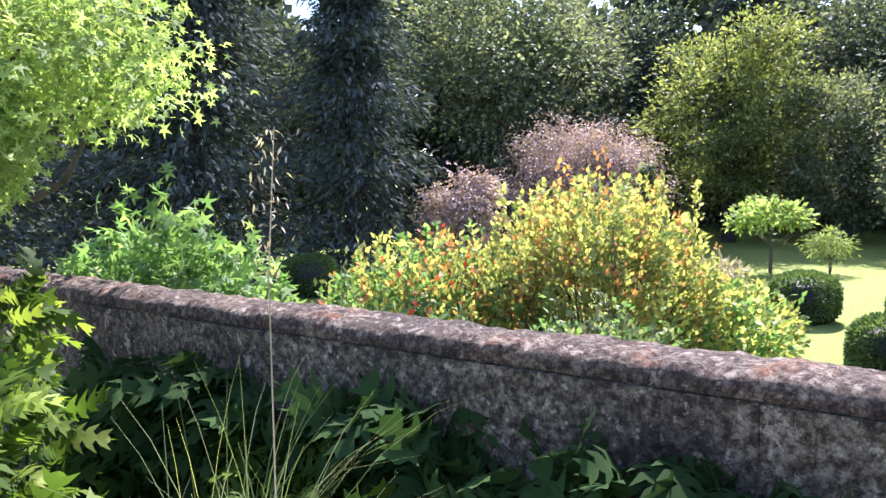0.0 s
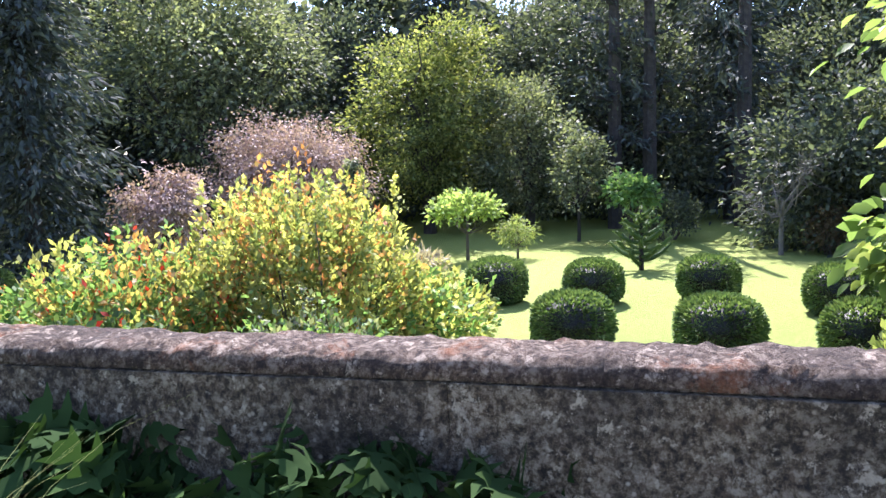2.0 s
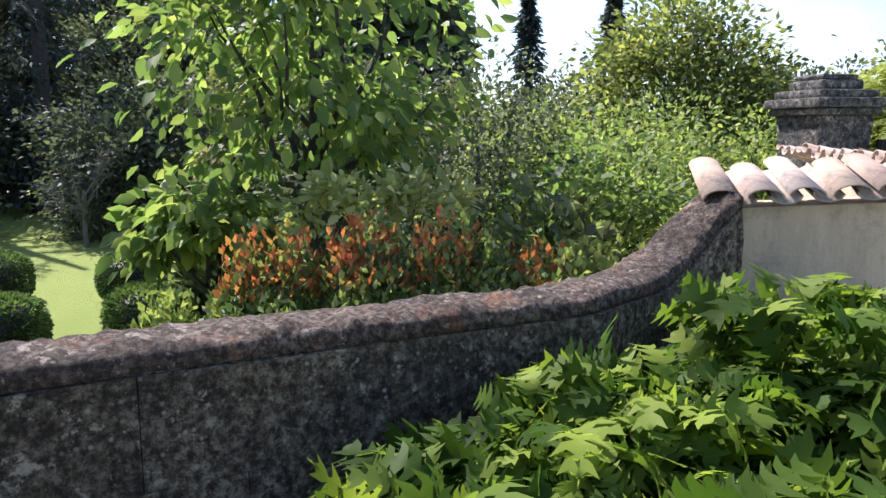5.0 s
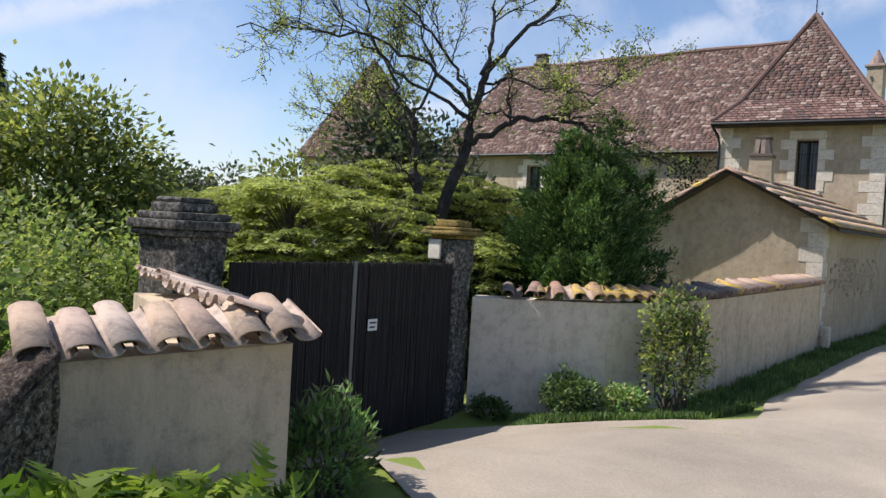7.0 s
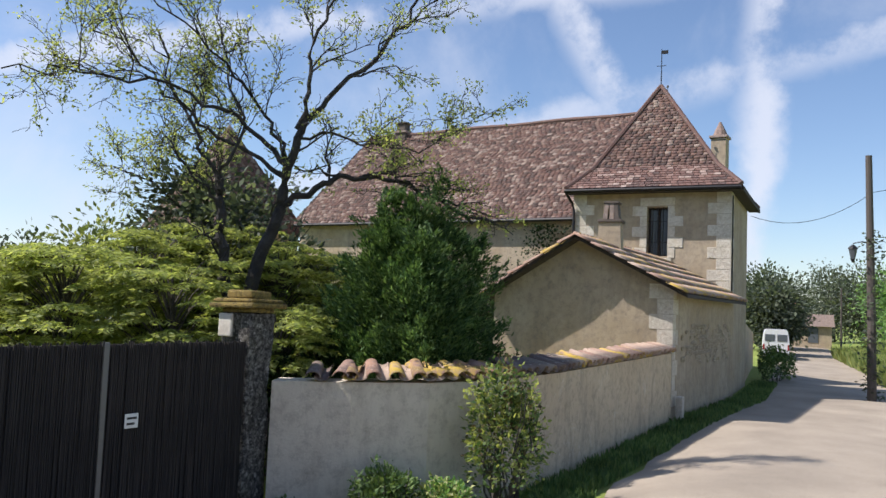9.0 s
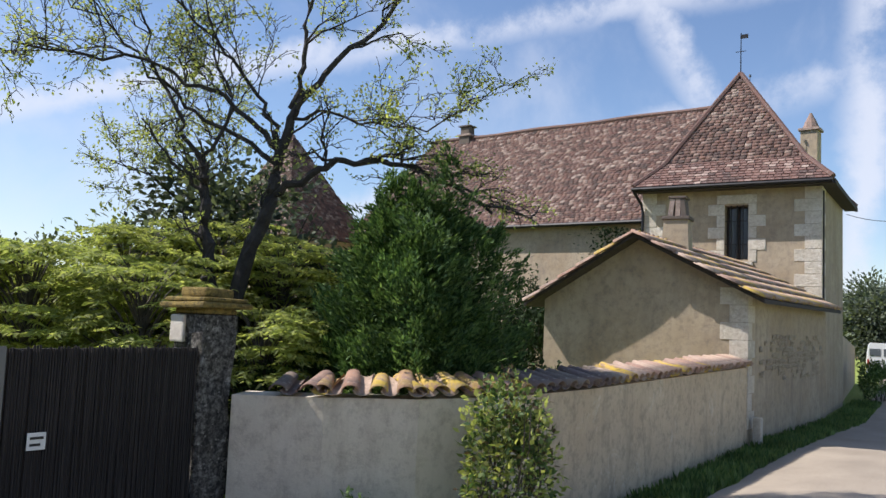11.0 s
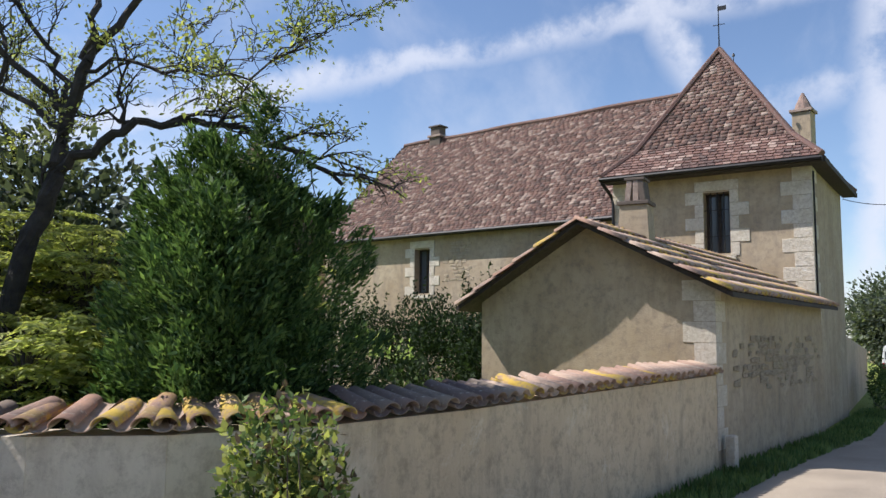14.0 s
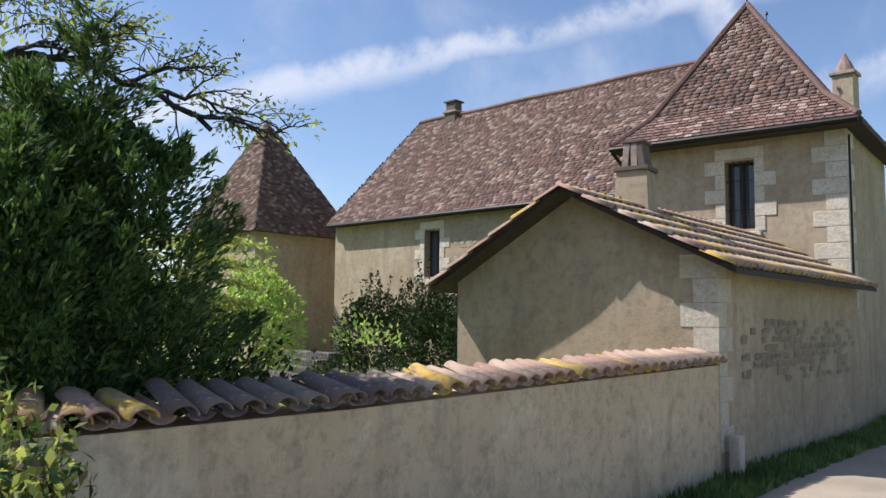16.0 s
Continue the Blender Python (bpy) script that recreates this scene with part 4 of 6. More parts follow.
for k in range(8):
    z = 0.3 + k * 0.31
    L = 0.46 if k % 2 else 0.3
    bm = bmesh.new()
    u_ = (FL - FR).normalized()
    w_ = (BR - FR).normalized()
    ring = [FR - u_ * 0.012 - w_ * 0.012, FR + u_ * L - w_ * 0.012, FR + u_ * L + w_ * 0.1, FR - u_ * 0.012 + w_ * (0.7 - L)]
    prism(bm, [tuple(p) for p in ring], z + 0.004, z + 0.305)
    bmesh.ops.recalc_face_normals(bm, faces=bm.faces)
    part("corner_stone", bm, M_DRESSED, annex)
ac = new("chimney")
ac.parent = annex
ac.matrix_basis = pose(-4.86, 19.3, 0.2, 0, 0, 8)
bm = bmesh.new()
lo_, hi_ = [(-0.33, -0.24), (0.27, -0.24), (0.27, 0.24), (-0.33, 0.24)], [(-0.25, -0.21), (0.22, -0.21), (0.22, 0.21), (-0.25, 0.21)]
va, vb = [bm.verts.new((*q, 2.9)) for q in lo_], [bm.verts.new((*q, 3.98)) for q in hi_]
bm.faces.new(va[::-1])
bm.faces.new(vb)
for i in range(4):
    bm.faces.new((va[i], va[(i + 1) % 4], vb[(i + 1) % 4], vb[i]))
part("shaft", bm, M_PLASTER, ac, "tapered cream plastered shaft")
bm = bmesh.new()
box(bm, -0.29, 0.26, -0.25, 0.25, 3.982, 4.05, bevel=0.012)
part("band", bm, M_CHIMNEY, ac, "soot-dark slab")
for x_, lean_ in ((-0.13, 7), (0.02, 0), (0.14, -7)):
    bm = bmesh.new()
    box(bm, -0.05, 0.05, -0.18, 0.18, 0, 0.36, pose(x_, 0, 4.05, 0, lean_, 0), bevel=0.01)
    part("hood_tile", bm, M_CHIMNEY if x_ > 0.1 else M_FLAT, ac, "upright clay tile of the hood")
bm = bmesh.new()
box(bm, -0.17, 0.18, -0.2, 0.2, 4.412, 4.46, bevel=0.012)
part("hood_slab", bm, M_CHIMNEY, ac)


# bare rubble where the plaster has fallen
def rubble(parent, origin, along_, z0, z1, length, out, n, seed, mat):
    r = random.Random(seed)
    a, o = Vector(along_).normalized(), Vector(out).normalized()
    shapes = []
    for k in range(5):
        bm = bmesh.new()
        box(bm, -0.5, 0.5, -0.007, 0.007, -0.5, 0.5)
        bmesh.ops.subdivide_edges(bm, edges=bm.edges, cuts=1, use_grid_fill=True)
        for v in bm.verts:
            v.co.x += r.uniform(-0.1, 0.1)
            v.co.z += r.uniform(-0.12, 0.12)
            if abs(v.co.x) < 0.4 and abs(v.co.z) < 0.4:
                v.co.y *= 1.6
        me = bpy.data.meshes.new("stone")
        bm.to_mesh(me)
        bm.free()
        me.materials.append(mat)
        shapes.append(me)
    rows = max(2, int((z1 - z0) / 0.115))
    per = max(1, n // rows)
    turn = math.degrees(math.atan2(a.y, a.x))
    for i in range(rows):
        s0 = r.uniform(0, 0.25) * length * abs(i / rows - 0.4)
        s = s0
        while s < length * (1 - r.uniform(0, 0.3) * abs(i / rows - 0.5)):
            w = r.uniform(0.13, 0.30)
            if r.random() < 0.30 + 0.6 * math.sin(math.pi * (i + 0.5) / rows) * math.sin(math.pi * min(0.98, s / length + 0.05)):
                p = Vector(origin) + a * (s + w / 2)
                ob = new("stone", r.choice(shapes))
                ob.parent = parent
                ob.matrix_basis = pose(p.x + o.x * 0.004, p.y + o.y * 0.004, z0 + (i + 0.5) * 0.115, 0, r.uniform(-9, 9), turn) @ Matrix.Diagonal((w * r.uniform(0.7, 0.95), 1, r.uniform(0.06, 0.105), 1))
            s += w


rubble(annex, FR + (BR - FR).normalized() * 0.5, BR - FR, 1.05, 2.0, 5.4, (1, 0), 200, 3, M_RUBBLE)
rubble(house, (-11.75, MV), (1, 0), 3.5, 4.9, 1.2, (0, -1), 60, 6, M_RUBBLE)



# ---- plants ----
G_BOX = leaf_mat("box_leaf", (0.06, 0.11, 0.03), (0.11, 0.18, 0.045), (0.19, 0.26, 0.07), 0.3)
G_DARK = leaf_mat("conifer_leaf", (0.04, 0.052, 0.052), (0.062, 0.08, 0.076), (0.10, 0.125, 0.11), 0.15, 0.85)
# bluish-grey: the haze before the wood is put into its leaf colour
G_WOOD = leaf_mat("forest_leaf", (0.054, 0.070, 0.058), (0.095, 0.118, 0.086), (0.18, 0.21, 0.135), 0.34)
G_GREY = leaf_mat("grey_leaf", (0.085, 0.105, 0.072), (0.155, 0.185, 0.12), (0.29, 0.32, 0.19), 0.42)
G_CROWN = leaf_mat("lit_crown_leaf", (0.085, 0.115, 0.035), (0.18, 0.22, 0.055), (0.40, 0.41, 0.10), 0.45)
G_YGREEN = leaf_mat("yellow_green_leaf", (0.146, 0.218, 0.036), (0.273, 0.346, 0.055), (0.437, 0.473, 0.073), 0.4)
G_GOLD = leaf_mat("golden_leaf", (0.27, 0.31, 0.035), (0.42, 0.43, 0.045), (0.60, 0.55, 0.08), 0.5)
G_ORANGE = leaf_mat("orange_leaf", (0.44, 0.32, 0.07), (0.58, 0.30, 0.11), (0.64, 0.26, 0.13), 0.45)
G_REDTIP = leaf_mat("red_shoot", (0.42, 0.28, 0.08), (0.54, 0.22, 0.10), (0.60, 0.16, 0.09), 0.4)
G_RED = leaf_mat("red_flower", (0.50, 0.04, 0.03), (0.62, 0.06, 0.04), (0.7, 0.12, 0.06), 0.3)
G_PINK = leaf_mat("pink_leaf", (0.24, 0.165, 0.17), (0.36, 0.255, 0.255), (0.52, 0.39, 0.38), 0.25)
G_MAPLE = leaf_mat("maple_leaf", (0.203, 0.304, 0.034), (0.338, 0.456, 0.050), (0.506, 0.608, 0.084), 0.5)
G_FRESH = leaf_mat("fresh_leaf", (0.106, 0.210, 0.030), (0.180, 0.316, 0.044), (0.300, 0.434, 0.074), 0.45)
G_MAGN = leaf_mat("magnolia_leaf", (0.09, 0.15, 0.04), (0.18, 0.26, 0.07), (0.33, 0.39, 0.11), 0.58, 0.5)
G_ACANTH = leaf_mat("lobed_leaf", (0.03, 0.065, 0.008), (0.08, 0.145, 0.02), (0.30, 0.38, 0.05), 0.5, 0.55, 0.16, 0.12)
# the lobed leaf again, with the wall's shade put into a darker colour
G_SHADED = leaf_mat("shade_painted_lobed_leaf", (0.02, 0.045, 0.016), (0.034, 0.07, 0.022), (0.06, 0.11, 0.03), 0.25, 0.85, 0.3, 0.06)
G_IVY = leaf_mat("ivy_leaf", (0.014, 0.026, 0.011), (0.024, 0.044, 0.016), (0.05, 0.085, 0.026), 0.2, 0.75)
G_PALE = leaf_mat("cream_leaf", (0.34, 0.38, 0.16), (0.45, 0.48, 0.22), (0.58, 0.58, 0.30), 0.4)
G_GRASS = leaf_mat("grass_blade", (0.14, 0.20, 0.04), (0.24, 0.29, 0.07), (0.38, 0.40, 0.14), 0.4)
G_STRAW = leaf_mat("straw", (0.36, 0.31, 0.22), (0.46, 0.40, 0.30), (0.55, 0.50, 0.40), 0.3)
G_LOCUST = leaf_mat("locust_leaf", (0.22, 0.27, 0.065), (0.35, 0.39, 0.10), (0.50, 0.52, 0.16), 0.52)
G_BROWN = leaf_mat("brown_leaf", (0.10, 0.07, 0.045), (0.15, 0.11, 0.07), (0.2, 0.15, 0.09), 0.3)
seed_at = [100]


def nrng():
    seed_at[0] += 1
    return np.random.default_rng(seed_at[0])


def box_ball(x, y, r, label="clipped round box bush on the lawn", sq=0.76):
    rng = nrng()
    z0 = ground_z(x, y)
    t = thing("box_ball", label, "topiary", "box balls on the lawn", (x, y, z0))
    d = rng.normal(0, 1, (7500, 3))
    d /= np.linalg.norm(d, axis=1, keepdims=True)
    full = 1 / ((np.hypot(d[:, 0], d[:, 1]) ** 2.9 + np.abs(d[:, 2]) ** 2.9) ** (1 / 2.9))
    full *= 1 - 0.14 * rng.random(len(d)) ** 2 + 0.03 * np.sin(7 * d[:, 0] + 5 * d[:, 1] + x) * np.cos(6 * d[:, 2])
    p = d * full[:, None] * np.array([r, r, r * sq]) + np.array([0, 0, r * sq * 0.96])
    p[:, 2] = np.maximum(p[:, 2], 0.02)
    leaves("leaves", p, d, 0.042, KITE, G_BOX, t, seed_at[0], spread=0.8)
    # added near-black core, stands in for the shade inside the foliage
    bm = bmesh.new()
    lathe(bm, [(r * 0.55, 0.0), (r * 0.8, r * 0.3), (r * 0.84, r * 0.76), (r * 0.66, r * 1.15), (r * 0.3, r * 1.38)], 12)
    part("core", bm, M_INNERSHADE, t)
    return t


for x, y, r in ((-8.32, -6.03, 0.39), (-8.82, -4.87, 0.37), (-9.57, -3.61, 0.38), (-9.3, -2.04, 0.38), (-6.30, -4.0, 0.39), (-6.68, -2.70, 0.39),
                (-7.1, -1.53, 0.37), (-5.9, -5.3, 0.37), (-9.8, -1.0, 0.36), (-4.6, -12.0, 0.42)):
    box_ball(x, y, r)


def limbs(bm, base, tips, r0, rng, bend=0.15, seg=6):
    """Tapered limbs from a point on the trunk to each tip."""
    for tip in tips:
        a, b = Vector(base), Vector(tip)
        L = (b - a).length
        pts = []
        for k in range(6):
            f = k / 5
            q = a.lerp(b, f)
            q += Vector((rng.normal(), rng.normal(), rng.normal())) * bend * L * 0.25 * math.sin(math.pi * f)
            q.z -= 0.12 * L * math.sin(math.pi * f) * 0.5
            pts.append(q)
        tube(bm, pts, [r0 * (1 - 0.85 * k / 5) for k in range(6)], seg)


def tree(name, label, x, y, h, crown_z, radii, mat, leaf, n_clumps, per, shape=KITE, trunk=0.12, bark=None, clump=0.22, droop=0.2, low=-0.6, group="", lean=(0, 0)):
    """A broad-leaved tree: tapered trunk, limbs into the crown, and clumps of leaves with gaps."""
    rng = nrng()
    z0 = ground_z(x, y)
    t = thing(name, label, "tree", group, (x, y, z0))
    cz = crown_z - z0
    p, o = clump_points(rng, n_clumps, per, (lean[0], lean[1], cz), radii, clump, low)
    p[:, 2] = np.maximum(p[:, 2], 0.05)
    leaves("crown", p, o, leaf, shape, mat, t, seed_at[0], droop)
    bm = bmesh.new()
    top = Vector((lean[0] * 0.8, lean[1] * 0.8, cz + radii[2] * 0.45))
    pts = [Vector((0, 0, -0.1)), Vector((0.03, 0.02, cz * 0.3)), Vector((lean[0] * 0.4, lean[1] * 0.4, cz * 0.7)), top]
    tube(bm, pts, [trunk * 1.2, trunk, trunk * 0.75, trunk * 0.2], 8)
    tips = []
    for k in range(9):
        a = 2 * math.pi * k / 9 + rng.normal() * 0.3
        tips.append((lean[0] + math.cos(a) * radii[0] * 0.8, lean[1] + math.sin(a) * radii[1] * 0.8, cz + radii[2] * rng.uniform(-0.5, 0.7)))
    limbs(bm, pts[1].lerp(pts[2], 0.6), tips, trunk * 0.5, rng)
    part("trunk", bm, bark or M_DARKBARK, t)
    return t


def conifer(name, label, x, y, h, r, n, leaf=0.16, mat=None, base=0.2, group="", power=0.8):
    """A conifer: straight trunk, drooping sprays in whorls, ragged outline."""
    rng = nrng()
    z0 = ground_z(x, y)
    t = thing(name, label, "tree", group, (x, y, z0))
    f = rng.random(n) ** 0.8
    whorl = np.round(f * 26) / 26 + rng.normal(0, 0.012, n)
    z = base + whorl * (h - base)
    rad = r * np.clip(1 - whorl, 0.02, 1) ** power * (0.75 + 0.35 * np.sin(7.3 * whorl * 6 + 3 * rng.random(n)))
    a = rng.random(n) * 2 * math.pi
    boughs = np.round(a / (2 * math.pi) * 17 + whorl * 40) / 17 * 2 * math.pi
    a = np.where(rng.random(n) < 0.65, boughs + rng.normal(0, 0.08, n), a)
    s = rad * rng.random(n) ** 0.55
    p = np.stack([np.cos(a) * s, np.sin(a) * s, z - 0.22 * s], 1)
    o = np.stack([np.cos(a), np.sin(a), np.full(n, -0.35)], 1)
    leaves("foliage", p, o, leaf, NARROW, mat or G_DARK, t, seed_at[0], 0.2, 0.7)
    bm = bmesh.new()
    tube(bm, [(0, 0, -0.1), (0.02, 0, h * 0.5), (0, 0.02, h * 0.98)], [0.16, 0.10, 0.02], 8)
    part("trunk", bm, M_DARKBARK, t)
    return t


def shrub(name, label, x, y, radii, mats, leaf, n, shape=KITE, lift=0.0, stems=10, group="", category="shrub", droop=-0.3, low=-0.3, sprays=0.25):
    """A bush of upright stems with leaves in a lumpy mass; mats are (material, share, lowest height as a share)."""
    rng = nrng()
    z0 = ground_z(x, y)
    t = thing(name, label, category, group, (x, y, z0))
    cz = lift + radii[2] * 0.48
    for k, (mat, share, lowest) in enumerate(mats):
        m_ = int(n * share)
        p, d = blob_points(rng, m_ * 2, (0, 0, cz), (radii[0], radii[1], radii[2] * 0.5), 0.5, 16, -0.75)
        hgt = (p[:, 2] - lift) / radii[2]
        p, d = p[hgt > lowest][:m_], d[hgt > lowest][:m_]
        p[:, 2] = np.maximum(p[:, 2], 0.03)
        many = 60 if sprays < 0.3 else 170
        knots = p[rng.integers(0, len(p), many)]
        near = rng.integers(0, many, len(p))
        spray = rng.random(len(p)) < sprays
        up_ = rng.random((len(p), 1))
        tip = knots[near] + np.array([0, 0, 1.0]) * up_ * 0.22 * radii[2] + rng.normal(0, 0.035, (len(p), 3)) * (1.1 - up_)
        p = np.where(spray[:, None], tip, p)
        leaves("leaves" if k == 0 else "young_leaves", p, d, leaf, shape, mat, t, seed_at[0] * 7 + k, droop)
    bm = bmesh.new()
    tips = [(rng.uniform(-0.8, 0.8) * radii[0], rng.uniform(-0.8, 0.8) * radii[1], cz + rng.uniform(-0.1, 0.5) * radii[2]) for _ in range(stems)]
    for tip in tips:
        limbs(bm, (tip[0] * 0.25, tip[1] * 0.25, -0.05), [tip], 0.02, rng, seg=5)
    part("stems", bm, M_BARK, t)
    return t


# large trees round the lawn
conifer("conifer", "huge dark yew with drooping boughs at the lawn edge", -4.0, -15.3, 8.2, 3.3, 26000, 0.2)
conifer("conifer", "tall dark conifer with hanging sprays", -6.3, -13.6, 7.6, 2.1, 20000, 0.18)
conifer("conifer", "dark broad conifer in deep shade", -0.5, -17.0, 8.5, 3.6, 22000, 0.22)
tree("tree", "grey-green broadleaf tree with open crown", -12.6, -16.95, 8, 4.0, (2.7, 2.7, 3.3), G_GREY, 0.13, 150, 120, trunk=0.16, clump=0.13)
tree("tree", "tall yellow-green tree with dense lit crown", -16.1, -12.55, 7, 2.8, (1.85, 1.85, 2.85), G_CROWN, 0.11, 150, 150, trunk=0.15, low=-0.9, clump=0.13)
tree("tree", "grey-green rounded tree beside the lawn", -17.2, -10.2, 5, 1.8, (1.35, 1.35, 2.1), G_GREY, 0.10, 110, 130, trunk=0.12, low=-0.9, clump=0.14)
tree("weeping_tree", "weeping tree with dusty pink foliage", -10.9, -12.4, 3.5, 1.5, (1.6, 1.5, 1.1), G_PINK, 0.06, 130, 230, KITE, 0.1, droop=0.9, clump=0.16)
tree("weeping_tree", "small weeping tree with grey-pink foliage", -7.6, -11.9, 2.5, 0.85, (0.62, 0.62, 0.95), G_PINK, 0.07, 56, 120, KITE, 0.06, droop=1.0)
conifer("cypress", "small slender grey-green cypress", -10.6, -10.4, 1.95, 0.42, 3000, 0.10, G_GREY, 0.0, power=0.35)
tree("small_tree", "little lime-yellow layered tree on the lawn", -11.9, -8.75, 1.5, 0.72, (0.66, 0.66, 0.34), G_MAPLE, 0.10, 60, 34, KITE, 0.03, M_BARK, 0.16, 0.0, -0.3)
tree("small_tree", "little drooping green tree on the lawn", -12.4, -7.95, 1.0, 0.25, (0.38, 0.38, 0.36), G_YGREEN, 0.08, 40, 30, NARROW, 0.025, M_BARK, droop=0.7)
tree("small_tree", "slim pale-leaved tree before the wood", -15.5, -8.1, 3, 1.3, (0.6, 0.55, 1.15), G_GREY, 0.10, 60, 40, trunk=0.04, clump=0.2)
tree("small_tree", "young bright green tree behind the lawn", -15.1, -6.75, 1.8, 0.85, (0.5, 0.5, 0.42), G_FRESH, 0.12, 40, 34, trunk=0.04)
shrub("round_bush", "dark rounded evergreen bush before the wood", -16.3, -6.4, (0.8, 0.8, 1.05), [(G_WOOD, 1, -1)], 0.08, 2600, low=-0.9)
shrub("round_bush", "clipped brown-leaved dome at the lawn edge", -14.8, -2.9, (0.5, 0.5, 0.85), [(G_BROWN, 1, -1)], 0.06, 2200)
shrub("low_bush", "small open green bush at the lawn edge", -13.6, -2.2, (0.35, 0.35, 0.5), [(G_FRESH, 1, -1)], 0.08, 400)
shrub("low_bush", "pale grassy tuft at the lawn edge", -9.9, -8.4, (0.5, 0.4, 0.4), [(G_STRAW, 1, -1)], 0.14, 500, NARROW)

# monkey puzzle: stiff upcurved branches
mp_ = thing("monkey_puzzle", "young spiky monkey puzzle tree on the lawn", "tree", at=(-11.8, -5.32, -0.2))
bm = bmesh.new()
tube(bm, [(0, 0, 0), (0.01, 0, 0.5), (0, 0, 1.0)], [0.045, 0.035, 0.02], 7)
part("trunk", bm, M_DARKBARK, mp_)
rng_ = nrng()
pp, oo = [], []
for k in range(26):
    a, z = k * 2.4, 0.12 + 0.85 * k / 26
    L = 0.55 * (1 - 0.65 * k / 26)
    pts = [(math.cos(a) * L * f, math.sin(a) * L * f, z + L * (0.55 * f * f - 0.05 * f)) for f in (0, 0.35, 0.7, 1.0)]
    bm = bmesh.new()
    tube(bm, pts, [0.03, 0.034, 0.032, 0.02], 6)
    part("branch", bm, G_BOX, mp_)
    for f in np.linspace(0.05, 1, 26):
        for q in range(3):
            pp.append((math.cos(a) * L * f, math.sin(a) * L * f, z + L * (0.55 * f * f - 0.05 * f)))
            v_ = rng_.normal(0, 1, 3)
            oo.append(v_ + np.array([math.cos(a), math.sin(a), 0.6]) * 0.8)
leaves("needles", pp, oo, 0.07, NARROW, G_BOX, mp_, 5)

# leafless tree
bt = thing("bare_tree", "small leafless tree with fine grey twigs", "tree", at=(-14.5, -3.7, -0.2))
bm = bmesh.new()
rng_ = nrng()
tube(bm, [(0, 0, 0), (0.02, 0, 0.5), (0.05, 0.02, 1.0)], [0.05, 0.04, 0.03], 7)
tips1 = [(0.95 * math.cos(k * 0.63) * rng_.uniform(0.5, 1), 0.95 * math.sin(k * 0.63) * rng_.uniform(0.5, 1), rng_.uniform(0.75, 2.0)) for k in range(14)]
limbs(bm, (0.03, 0.01, 0.7), tips1, 0.02, rng_, 0.3, 5)
for tip in tips1:
    for _ in range(9):
        b = Vector((0.03, 0.01, 0.7)).lerp(Vector(tip), rng_.uniform(0.4, 0.95))
        limbs(bm, b, [b + Vector((rng_.normal(), rng_.normal(), rng_.normal() + 0.3)) * 0.22], 0.007, rng_, 0.3, 4)
part("trunk", bm, bark_mat("grey_bark", (0.12, 0.11, 0.10), (0.22, 0.2, 0.18)), bt)

# wood behind the lawn
rw = random.Random(21)
for k in range(23):
    a = radians(230 - k * 6.6)                     # bearing to the left of +y
    d = rw.uniform(22.8, 26.0)
    x, y = 0.8 - math.sin(a) * d, -0.6 + math.cos(a) * d
    if k % 3 == 1:
        conifer("forest_conifer", "dark forest conifer behind the garden", x, y, rw.uniform(8, 10), 2.2, 6500, 0.30, group="trees of the wood", base=0.2)
    else:
        tree("forest_tree", "dark broadleaf tree of the wood behind the garden", x, y, 8, rw.uniform(2.7, 3.6), (2.3, 2.3, rw.uniform(2.9, 4.0)), G_WOOD, 0.15, 130, 130, trunk=0.16, group="trees of the wood", low=-0.97, clump=0.15)
rr = nrng()
n_ = 60000
aa = np.radians(rr.uniform(76, 236, n_))
dd = rr.uniform(27.5, 32, n_)
zz = rr.random(n_) ** 0.8 * (7.9 + 1.2 * np.sin(aa * 23) + 0.9 * np.sin(aa * 51)) - 0.2
cc = np.stack([0.8 - np.sin(aa) * dd, -0.6 + np.cos(aa) * dd, zz], 1)
fw_ = leaves("far_wood", cc, rr.normal(0, 1, (n_, 3)), 0.62, KITE, G_WOOD, None, 77)
tagged(fw_, "deep shaded mass of far woodland foliage", "woodland", kind="stuff")
for x, y in ((-18.6, -8.5), (-18.9, -7.7), (-19.6, -5.6)):
    t_ = thing("pine", "tall dark pine with bare trunk and thin boughs", "tree", "pines", (x, y, -0.2))
    bm = bmesh.new()
    tube(bm, [(0, 0, 0), (0.1, 0.05, 4), (0.05, 0, 10)], [0.2, 0.16, 0.06], 8)
    rr = nrng()
    tips1 = [(1.8 * math.cos(k * 2.1), 1.8 * math.sin(k * 2.1), 2.5 + k * 0.4) for k in range(16)]
    for tp in tips1:
        limbs(bm, (0.08, 0.03, tp[2] - 0.5), [tp], 0.035, rr, 0.2, 5)
    part("trunk", bm, M_DARKBARK, t_)
    p_ = np.concatenate([np.array([0.08, 0.03, tp[2] - 0.4]) + (np.array(tp) - np.array([0.08, 0.03, tp[2] - 0.4])) * rr.random((90, 1)) + rr.normal(0, 0.1, (90, 3)) for tp in tips1])
    leaves("foliage", p_, np.tile([0.2, 0.2, -0.3], (len(p_), 1)), 0.22, NARROW, G_DARK, t_, seed_at[0])

